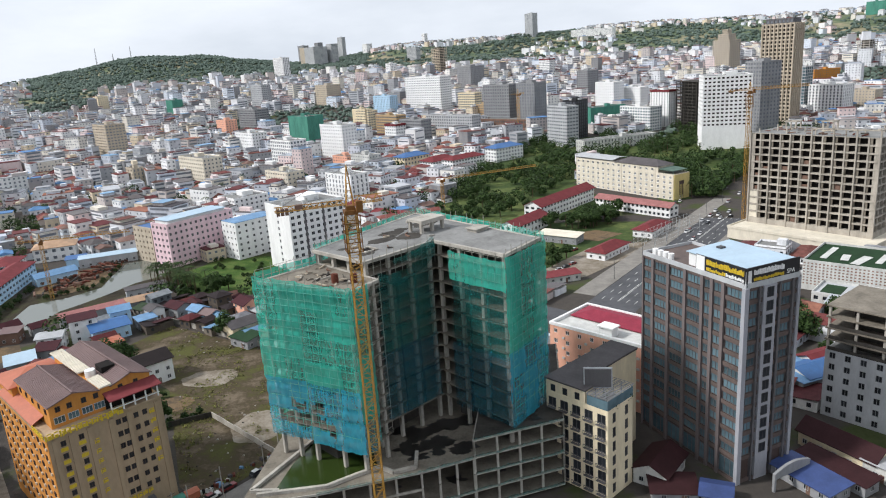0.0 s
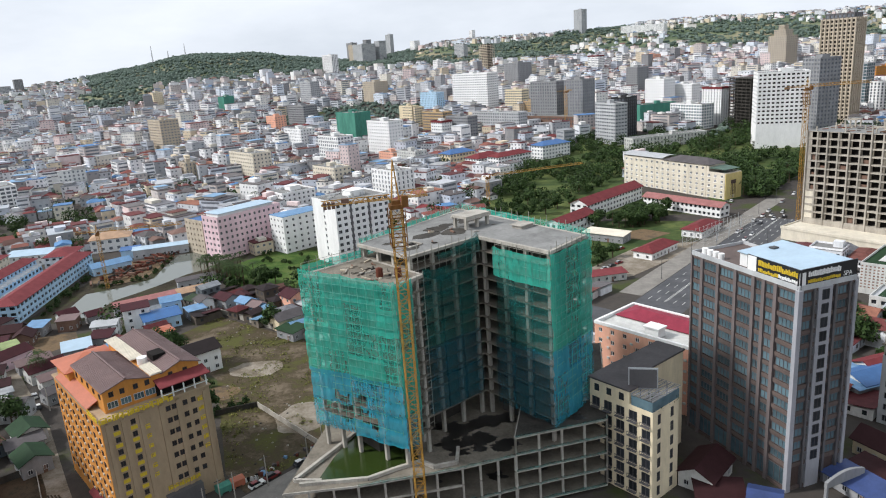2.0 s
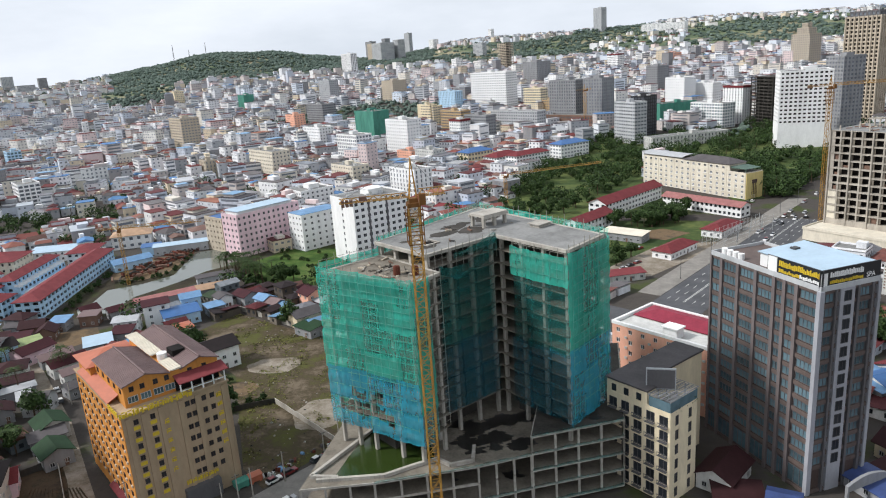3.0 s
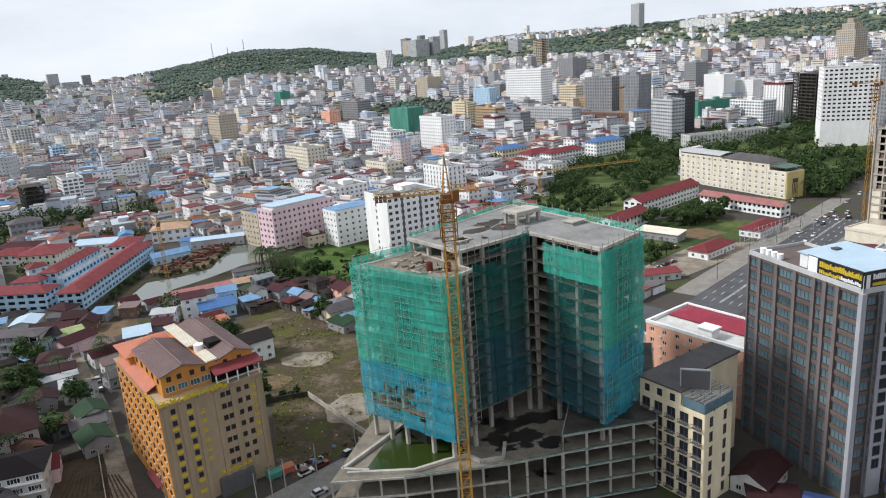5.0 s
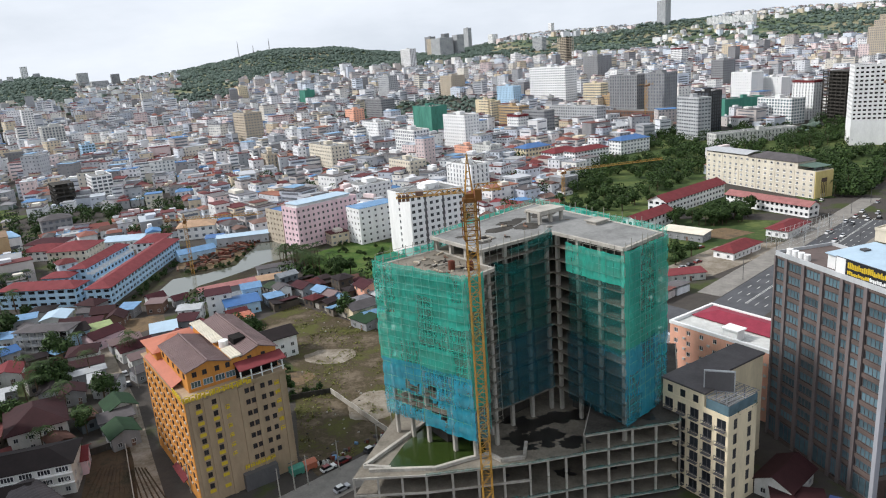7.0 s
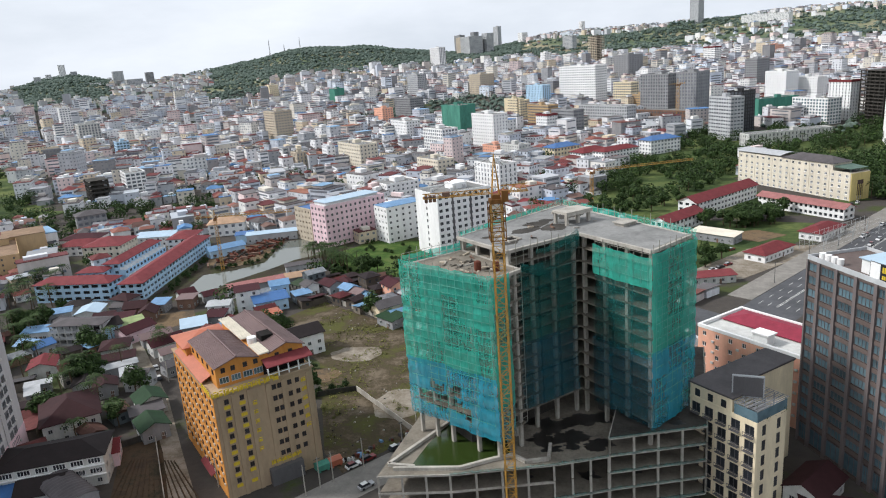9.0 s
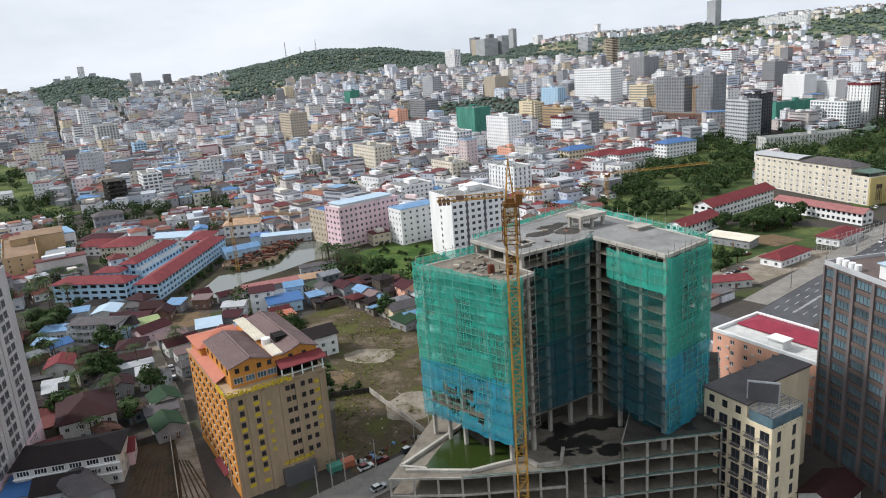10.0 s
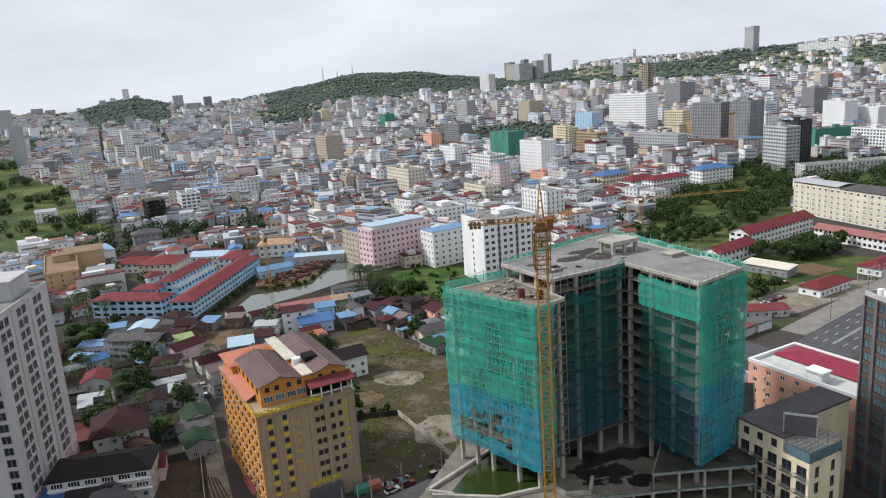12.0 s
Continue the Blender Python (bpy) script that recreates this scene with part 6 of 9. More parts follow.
# salmon apartment house with a red roof
salmon = block("apartment_house", "salmon apartment house with white roof edge and crimson roof", 52.5, 194.0, 20.0, 34.0, 20.5, 43, "salmon", 6, 5, 8, zb=0, open_x=0.3, open_z=0.42,
               windows=True, glass="glass_dark", frame_mat="white", roof="white_old", head=False)
r = Mesh()
r.ring(-10.15, -17.15, 10.15, 17.15, 0.8, 19.7, 20.62)
part("roof_edge", r, [M["white"]], salmon, "white roof edge")
r = Mesh()
r.hip(-1.0, -16, 9.2, 15.6, 20.0, 1.6, 0.2)
part("roof_cover", r, [M["crimson_roof"]], salmon, "crimson sheet roof")
r = Mesh()
r.box(-9, -4, 19.6, -5.6, 0.4, 22.4)
r.box(-9.4, -4.4, 22.4, -5.2, 0.8, 22.8)
part("roof_house", r, [M["white"]], salmon)

# white tower, pink block and small blocks behind the site
wx, wy = pin(-69.5, 341.1, 32, 24, 40)
white_tower = block("apartment_block", "white apartment block with dark windows and stacked bays", wx, wy, 32, 24, 33.6, 40, "white", 10, 9, 1, zb=0, open_x=0.06, open_z=0.5, open_front=0.54, windows=True, glass="glass_dark", frame_mat="grey")
for px in (-7.2, 3.5):
    s = Mesh()
    s.box(px - 0.5, -12.25, 1, px + 0.5, -11.9, 33.0)
    part("dark_strip", s, [M["charcoal"]], white_tower)
px_, py_ = pin(-139.4, 366.8, 42, 15, 52)
pink = block("apartment_block", "pale pink apartment block with a pale blue sheet roof", px_, py_, 42, 15, 24.2, 52, "pink", 7, 13, 4, zb=0, open_x=0.4, open_z=0.45, windows=True, glass="glass_dark", frame_mat="grey", head=False)
s = Mesh()
s.box(-19, -6, 23.6, 17, 6, 25.4)
s.box(-19.6, -6.8, 25.4, 17.6, 6.8, 25.7, 1)
part("roof_cover", s, [M["white"], M["sky_roof"]], pink, "pale blue sheet roof")
qx, qy = pin(-105.6, 374, 26, 14, 46)
bw = block("apartment_block", "white block with a blue sheet roof", qx, qy, 26, 14, 20.7, 46, "white", 6, 6, 4, zb=0, open_x=0.3, open_z=0.4, windows=True, glass="glass_dark", frame_mat="grey", head=False)
r = Mesh()
r.hip(-13, -7, 13, 7, 20.6, 1.2, 0.2)
part("roof_cover", r, [M["tarp_roof"]], bw, "pale blue sheet roof")
block("apartment_block", "tan end block beside the pink one", -157, 391, 12, 18, 20, 52, "tan", 6, 3, 5, zb=0, open_x=0.3, open_z=0.4, head=False, roof="blue_roof")

# cream college with its grey and white roofs, and its red-roofed wings
CW, CD, CH, CROT = 15.0, 89.0, 17.3, 31.3
cx_, cy_ = pin(156.9, 444.1, CW, CD, CROT)
college = block("college_building", "long cream college block with rows of small windows", cx_, cy_, CW, CD, CH, CROT, "cream_light", 5, 3, 18, zb=0, open_x=0.36, open_z=0.44, windows=True, win_faces=("left", "front"), glass="glass_dark", frame_mat="white", head=False)
ca, cb, ct = CW / 2, CD / 2, 21.2
s = Mesh()
s.box(-ca, -cb + 12.5, CH - 0.9, ca, cb, ct)
part("upper_storey", s, [M["cream_light"]], college)
top_win = window_data(1.78, 1.5, M["white"], M["glass_dark"], 1)
for i in range(15):
    part("window", top_win, None, college, m=on_face("left", CW, CD, -cb + (i + 0.5) * CD / 18, 0.04, CH + 1.9))
sill = Mesh()
sill.box(-1.2, -0.35, -0.15, 1.2, 0.0, 0.0)
sill = sill.data("window_ledge", [M["white"]])
for i in range(18):
    for k in range(5):
        part("window_ledge", sill, None, college, m=on_face("left", CW, CD, -cb + (i + 0.5) * CD / 18, 0.0, 0.95 + k * 3.28))
for i in range(0, 19, 3):
    s = Mesh()
    s.box(-0.25, -0.16, 0, 0.25, 0.0, CH if i > 15 else ct)
    part("pilaster", s, [M["cream_light"]], college, m=on_face("left", CW, CD, max(-cb + 0.3, min(cb - 0.3, -cb + i * CD / 18)), 0.0, 0))
s = Mesh()
s.hip(-ca, -cb + 12.5, ca, 6, ct, 3.4, 0.7)
part("roof_cover", s, [M["grey_roof"]], college, "dark grey hipped roof")
s = Mesh()
n = 10
for i in range(n):
    x0, x1 = -ca - 1 + (CW + 2) * i / n, -ca - 1 + (CW + 2) * (i + 1) / n
    z0, z1 = ct + 0.9 + 1.4 * math.sin(math.pi * i / n), ct + 0.9 + 1.4 * math.sin(math.pi * (i + 1) / n)
    s.solid([(x0, 7, z0), (x1, 7, z1), (x1, cb + 0.5, z1), (x0, cb + 0.5, z0)], [(x0, 7, z0 + 0.2), (x1, 7, z1 + 0.2), (x1, cb + 0.5, z1 + 0.2), (x0, cb + 0.5, z0 + 0.2)])
part("roof_canopy", s.data("roof_canopy", [M["stripe_roof"]], weld=True), None, college, "pale curved canopy roof")
s = Mesh()
s.box(-ca + 0.1, -cb - 0.6, 0.4, -2.5, -cb - 0.05, CH - 0.6)
s.box(2.5, -cb - 0.6, 0.4, ca - 0.1, -cb - 0.05, CH - 0.6)
s.box(-2.5, -cb - 0.6, 12.5, 2.5, -cb - 0.05, CH - 0.6)
part("end_wall", s, [M["yellow_wall"]], college, "yellow painted end wall round a tall entrance")
s = Mesh()
s.box(-2.5, -cb - 0.3, 3.0, 2.5, -cb - 0.06, 12.5)
part("tall_window", s, [M["dark_brown"]], college, "tall dark entrance window")
for i in (-1.5, 0, 1.5):
    s = Mesh()
    s.box(i - 0.18, -cb - 0.7, 0.4, i + 0.18, -cb - 0.32, 10.0)
    part("pilaster", s, [M["yellow_wall"]], college)
s = Mesh()
s.solid([(-ca + 0.6, -cb + 0.6, CH + 1.8), (ca - 0.6, -cb + 0.6, CH + 1.8), (ca - 0.6, -cb + 12, CH + 1.8), (-ca + 0.6, -cb + 12, CH + 1.8)],
        [(-ca + 0.6, -cb + 0.6, CH + 2.0), (ca - 0.6, -cb + 0.6, CH + 2.0), (ca - 0.6, -cb + 12, CH + 2.8), (-ca + 0.6, -cb + 12, CH + 2.8)])
for u in (-ca + 1, 0, ca - 1):
    s.box(u - 0.15, -cb + 0.9, CH - 0.9, u + 0.15, -cb + 1.2, CH + 1.8)
part("terrace_roof", s, [M["slate_green"]], college, "grey-green sheet roof over the terrace")
long_house("school_wing", "long white school wing with a red roof", 83.5, 441.5, 66, 12, 9.2, 48.5, "white", "red_roof", 3, 18, 3, rise=3.0, zb=0, windows=False)
long_house("school_wing", "white school wing with a red roof", 53, 392, 34, 11, 7.2, 50, "white", "red_roof", 2, 9, 3, rise=2.6, zb=0)
long_house("school_wing", "low school wing with a pale red roof before the college", 125.8, 422.3, 9, 54, 6.6, 38, "white", "pale_red_roof", 2, 2, 18, rise=2.0, zb=0)

# big bare concrete frame on its blank podium
FW, FD, FH, FROT = 60.5, 32.0, 46.3, -53.6
fx, fy = pin(165.3, 356.5, FW, FD, FROT)
# empty bays end in near-black backs, painted shade of the inside
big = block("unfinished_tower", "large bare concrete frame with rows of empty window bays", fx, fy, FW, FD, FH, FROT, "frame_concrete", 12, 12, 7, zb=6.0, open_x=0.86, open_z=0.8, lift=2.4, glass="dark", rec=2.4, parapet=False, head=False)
fa, fb = FW / 2, FD / 2
for i in range(7):
    s = Mesh()
    u = -fa + i * FW / 6
    s.box(u - 0.32, -fb - 0.4, 0, u + 0.32, -fb + 0.1, FH + (0.2 if i < 3 else 3.6))
    part("pier", s, [M["frame_concrete"]], big, "rust-streaked concrete pier")
s = Mesh()
s.box(-0.3, -fb - 0.4, FH + 3.0, fa, -fb + 0.1, FH + 3.6)
s.box(fa - 0.5, -fb + 0.1, FH + 3.0, fa, fb, FH + 3.6)
part("edge_beam", s, [M["frame_concrete"]], big)
rng_b = random.Random(71)
for i in range(46):
    s = Mesh()
    u, v, e = rng_b.uniform(-fa + 2, fa - 5), rng_b.uniform(-fb + 1, fb - 4), rng_b.uniform(1.5, 6)
    s.beam((u, v, FH + 0.4), (u + e * rng_b.uniform(0.4, 1), v + rng_b.uniform(-2, 2), FH + 0.3 + rng_b.uniform(0.1, 0.7)), rng_b.uniform(0.2, 0.6))
    part("stacked_timber", s, [M[rng_b.choice(["tan", "steel_rust", "brown", "concrete_dark"])]], big)
for u0, v0 in ((-22, 3), (-6, 8)):
    s = Mesh()
    for u in (u0, u0 + 5):
        for v in (v0, v0 + 5):
            s.box(u - 0.3, v - 0.3, FH, u + 0.3, v + 0.3, FH + 3.6)
    s.ring(u0 - 0.6, v0 - 0.6, u0 + 5.6, v0 + 5.6, 0.6, FH + 3.6, FH + 4.1)
    part("roof_frame", s, [M["frame_concrete"]], big, "bare concrete roof frame")
for i in range(12):
    s = Mesh()
    hx, hy = -fa + 3 + i * 4.6, -fb + 2 + (i % 3) * 9
    s.box(hx, hy, FH, hx + 0.5, hy + 0.5, FH + 2.2 + (i % 2))
    part("column_stub", s, [M["frame_concrete"]], big)
s = Mesh()
fh_, bay = (FH - 2.4) / 12, FW / 12
for i in range(12):
    for j in range(12):
        u0, z0 = -fa + j * bay + bay * 0.1, 2.4 + i * fh_ + fh_ * 0.14
        if j == 0 and i < 4:
            s.box(u0, -fb + 0.3, z0, u0 + bay * 0.8, -fb + 0.6, z0 + fh_ * 0.74, 2)
            continue
        if rng_b.random() < 0.85:
            s.box(u0 + 0.05, -fb + 0.4, z0, u0 + rng_b.choice((0.7, 0.9, 1.1)), -fb + 0.7, z0 + fh_ * 0.74)
        if rng_b.random() < 0.07:
            s.box(u0 + 0.05, -fb + 1.0, z0, u0 + 3.6, -fb + 1.2, z0 + fh_ * rng_b.choice((0.3, 0.5, 0.7)), 1)
part("infill_wall", s, [M["concrete_mid"], M["brown"], M["cream_light"]], big, "patchy block infill between the piers", "stuff")
bp_ = Mesh()
bp_.box(-fa - 2, -fb - 15, 0, fa + 5.4, fb + 4, 6.02)
bp_.ring(-fa - 2.3, -fb - 15.3, fa + 5.7, fb + 4.3, 0.5, 5.4, 6.6)
ob = new("podium", bp_.data("podium", [M["cream_light"]]))
ob.matrix_world = pose(fx, fy, 0, 0, 0, FROT)
tagged(ob, "blank cream podium wall under the concrete frame", "building")
keep_clear(rect_of(fx, fy, FW + 16, FD + 40, FROT))
keep_clear([(130, 330), (225, 270), (290, 390), (200, 430)])
tower_crane("yellow tower crane beside the concrete frame", 174, 379, 70, 5, 34, 12, side=2.0, cathead=5.0)
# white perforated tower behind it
# its openings too are backed with the painted interior shade
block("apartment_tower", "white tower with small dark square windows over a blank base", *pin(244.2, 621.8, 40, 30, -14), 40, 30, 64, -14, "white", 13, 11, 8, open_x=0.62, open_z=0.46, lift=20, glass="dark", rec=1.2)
block("apartment_tower", "grey tower wing behind the white tower", 318, 668, 22, 22, 70, 15, "grey", 20, 6, 6, open_x=0.55)

# pale tower at the edge of the view
tw = block("apartment_tower", "pale grey apartment tower with paired dark windows over a pink base", -162, 137.4, 22, 36, 54, 25, "grey_tower", 15, 3, 3, zb=0, open_x=0.02, open_z=0.1, lift=6, head=False, glass="grey_tower", rec=0.02)
tower_win = window_pair(2.2, 2.1, M["grey"], M["glass_dark"], 1, 0.16)
for i in range(16):
    for along in (-14.2, -11.0, -3.2, 0.0, 8.0, 11.2):
        put_window(tower_win, tw, on_face("right", 22, 36, along, 0.02, 4.4 + 3.12 * i))
        if i % 2 == 0:
            part("air_conditioner", AC_BOX, None, tw, m=on_face("right", 22, 36, along + 1.55, 0.0, 3.4 + 3.12 * i))
    for along in (-7.5, 2.5, 8.5):
        put_window(tower_win, tw, on_face("front", 22, 36, along, 0.02, 4.4 + 3.12 * i))
for along in (-7.2, 4.2):
    k = Mesh()
    k.box(-0.35, -0.22, 0, 0.35, 0.0, 53)
    part("pilaster", k, [M["grey_tower"]], tw, m=on_face("right", 22, 36, along, 0.0, 0))
k = Mesh()
k.box(-4, 2, 53.0, 8, 15, 58.0)
k.box(-4.3, 1.7, 58.0, 8.3, 15.3, 58.4)
part("roof_house", k, [M["grey_tower"]], tw)
pb = Mesh()
for f in ((-11.08, -18.08, 11.08, -17.9), (10.9, -17.9, 11.08, 18.08)):
    pb.box(f[0], f[1], 0, f[2], f[3], 6.6)
part("base_cladding", pb, [M["pink"]], tw, "pinkish base cladding")
# blue-white school: a front wing, a long wing by the canal, and a stepped middle wing with terraces
long_house("school_building", "pale blue school front wing with a red hipped roof", -237.0, 285.0, 38, 11, 8.8, 4.3, "blue_pale", "school_roof", 3, 8, 3, rise=2.8, hip=True, zb=0, open_x=0.7, open_z=0.5)
long_house("school_building", "long pale blue school wing beside the canal with a red roof", -212.6, 325.0, 11.2, 89, 8.3, 8.3, "blue_pale", "school_roof", 3, 3, 23, rise=2.6, hip=True, zb=0, open_x=0.64, open_z=0.5)


def terrace_wing(label, x, y, w, d, h, rot, n):
    """A school wing whose storeys step back, each with a row of doors and a terrace wall."""
    ob = long_house("school_building", label, x, y, w, d, h, rot, "blue_pale", "school_roof", 3, max(2, round(w / 3.6)), n, rise=2.4, hip=True, zb=0, open_x=0.5, open_z=0.45)
    for i, out in ((0, 4.4), (1, 2.4)):
        k = Mesh()
        k.box(w / 2 - 0.1, -d / 2, 0, w / 2 + out, d / 2, h * (i + 1) / 3 - 0.4)
        part("terrace", k, [M["blue_pale"]], ob)
        k = Mesh()
        k.box(w / 2 + out - 0.25, -d / 2, h * (i + 1) / 3 - 0.4, w / 2 + out, d / 2, h * (i + 1) / 3 + 0.5)
        part("terrace_wall", k, [M["white"]], ob)
        for j in range(n):
            k = Mesh()
            k.box(w / 2 + out - 0.02, -d / 2 + (j + 0.25) * d / n, h * i / 3 + 0.7, w / 2 + out + 0.06, -d / 2 + (j + 0.75) * d / n, h * i / 3 + 2.0)
            part("window", k, [M["glass_dark"]], ob)
            if i == 1:
                k = Mesh()
                k.box(w / 2, -d / 2 + j * d / n - 0.15, h * 2 / 3, w / 2 + out + 1.8, -d / 2 + j * d / n + 0.15, h * 2 / 3 + 1.2)
                part("partition", k, [M["white"]], ob)
    return ob


terrace_wing("stepped pale blue school wing with white terrace walls", -238.6, 333.0, 8.5, 46, 9.6, 6.0, 12)
long_house("school_building", "low pale blue corner block with a red hipped roof", -243.5, 306.5, 14, 9, 7.6, 6, "blue_pale", "school_roof", 2, 4, 2, rise=2.2, hip=True, zb=0, open_x=0.5, open_z=0.42)
long_house("school_house", "cream three-storey school house with a red hipped roof", -269, 356, 22, 22, 9.8, 8, "cream_light", "school_roof", 3, 6, 6, rise=3.6, hip=True, zb=0, open_x=0.36, open_z=0.45)
long_house("school_house", "white house with a broad maroon hipped roof", -298, 369, 24, 15, 6.0, 8, "white", "red_roof", 2, 6, 4, rise=3.0, hip=True, zb=0, open_x=0.5, open_z=0.45)
long_house("school_house", "white house with balconies and a red hipped roof", -231, 373, 14, 20, 8.5, 10, "white", "school_roof", 3, 4, 5, rise=2.6, hip=True, zb=0, open_x=0.5, open_z=0.45)
long_house("school_house", "brown-roofed house with white gables behind the school", -222, 409, 22, 15, 8.0, 20, "white", "tan_roof", 2, 5, 4, rise=3.4, hip=True, zb=0, open_x=0.45, open_z=0.45)
cottage("open hall with a pale grey sheet roof behind the school", -258, 385, 24, 12, 6.0, 10, "white", "sky_roof", "shed", 1.0)
cottage("white villa alone in the green field", -505, 517, 16, 12, 10, 35, "white", "stripe_roof", "gable", 1.8)
tower_crane("orange tower crane over the canal bank", -184, 327, 27, 10, 40, 10, side=1.3, cathead=4.0)
tan_x, tan_y = pin(-306, 303.5, 17, 60, 43)
tan_block = block("apartment_house", "tan four-storey block with rows of small windows and flat brown roofs", tan_x, tan_y, 17, 60, 15.3, 43, "yellow", 5, 3, 22, zb=0, open_x=0.34, open_z=0.4, open_front=0.16, head=False, roof="brown_flat")
k = Mesh()
k.box(-4, 4, 14.4, 5, 17, 18.0)
k.box(2, 17, 0, 24, 40, 16.0)
part("upper_storey", k, [M["yellow"]], tan_block, "tan raised roof storey")
k = Mesh()
k.box(1.7, 16.7, 16.0, 24.3, 40.3, 16.3)
k.box(-4.3, 3.7, 18.0, 5.3, 17.3, 18.3)
part("roof_cover", k, [M["brown_flat"]], tan_block, "flat brown roof")
# shopping hall and unfinished white block by the dark tower
hx, hy = pin(191.7, 223.7, 30, 62, 46)
hall = block("shopping_hall", "low shopping hall with a latticed front and patched green roof", hx, hy, 30, 62, 12.5, 46, "white_old", 8, 22, 44, zb=0, open_x=0.5, open_z=0.5, lift=2.0, head=False, roof="green_roof", glass="lattice_brown", rec=0.2)
for i in range(9):
    s = Mesh()
    s.box(-9 + (i % 2) * 2, -2.0 + 0.5 * (i % 3), 0, 9 - (i % 4) * 2.5, 1.4, 0.15)
    part("roof_panel", s, [M["white_old"]], hall, "pale torn roof sheet", m=pose((i % 3) * 1.5 - 2, -26 + i * 6.4, 11.72 + 0.01 * i, 0, 0, (i * 37) % 22 - 11))
hx, hy = pin(183, 201, 18, 62, 46)
hall2 = block("shopping_hall", "low flat hall with a grey roof beside the shopping hall", hx, hy, 16, 62, 7.0, 46, "white_old", 2, 4, 20, zb=0, head=False, roof="grey_light")
for i in range(6):
    s = Mesh()
    s.box(-5, -28 + i * 10, 6.1, 5, -21 + i * 10, 6.3)
    part("roof_panel", s, [M["green_roof"]], hall2, "green glazed roof panel")
hx, hy = pin(122.3, 143.1, 20, 34, 38)
rb = block("unfinished_block", "white-walled block with unfinished concrete upper floors", hx, hy, 20, 34, 19.0, 38, "grey_light", 6, 5, 9, zb=0, open_x=0.4, open_z=0.55, windows=True, win_faces=("left",), glass="glass_dark", frame_mat="grey", head=False, parapet=False)
for i in range(4):
    s = Mesh()
    s.box(-10.3, -17.3, 19.0 + i * 3.1 + 2.75, 10.3, 17.3, 19.0 + i * 3.1 + 3.1)
    part("floor_slab", s, [M["concrete_mid"]], rb)
s = Mesh()
s.box(-0.3, -0.3, 0, 0.3, 0.3, 12.1)
cd = s.data("column", [M["concrete"]])
for i in range(6):
    for sx in (-9.6, 9.6):
        part("column", cd, None, rb, m=pose(sx, -16.6 + i * 6.64, 19.0))
# inner block coloured dark for the shade between the open slabs
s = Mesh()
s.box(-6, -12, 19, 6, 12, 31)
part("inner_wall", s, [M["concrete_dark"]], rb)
for i in range(3):
    s = Mesh()
    s.box(-10.0, -16.5, 19.0 + i * 3.1, -9.7, 16.5, 19.0 + i * 3.1 + 0.9)
    part("infill_wall", s, [M["concrete_dark"]], rb)

# small houses and sheds of the near quarters
cottage("white villa with a dark maroon hipped roof", -151.4, 167.3, 15, 19, 6.5, 40, "white_old", "maroon_dark", "hip", 4.0)
villa = cottage("white three-storey house with a black-brown hipped roof", -134.4, 140.5, 25, 12, 8.5, 25, "white_old", "black_roof", "hip", 2.5)
band_win = window_pair(3.0, 1.5, M["white"], M["glass_dark"], 3)
for z in (4.4, 7.2):
    for i in range(6):
        put_window(band_win, villa, on_face("front", 25, 12, -10.2 + i * 4.1, 0.06, z))
    k = Mesh()
    k.box(-12.6, -0.7, 0, 12.6, 0.0, 0.18)
    part("ledge", k, [M["white"]], villa, m=on_face("front", 25, 12, 0, 0.0, z - 1.2))
cottage("house with a faded green sheet roof by the alley", -132.6, 178.9, 8, 9, 4.6, 46, "white_old", "green_roof", "gable", 1.9)
cottage("house with a dark green sheet roof by the alley", -122.6, 164.4, 7.5, 9, 4.2, 46, "grey", "green_roof", "gable", 1.7)
cottage("low grey shed between the green-roofed houses", -129.1, 171.9, 9, 5, 4, 40, "grey", "grey_roof", "shed", 0.8)
cottage("small house with a red sheet roof", -128.1, 149.8, 8, 8, 4.5, 30, "pink", "red_roof", "gable", 1.8)
cottage("black-roofed shed beside the white house", -131.9, 131.6, 10, 9, 5, 25, "grey_light", "black_roof", "gable", 2.0)
cottage("low hall with a grey ribbed barrel roof", -123.2, 129.7, 8, 16, 5.5, 60, "grey", "grey_roof", "barrel", 1.4)
cottage("shed with a blue sheet roof", -138.6, 130.4, 12, 9, 4.5, 25, "white_old", "blue_roof", "shed", 0.8)
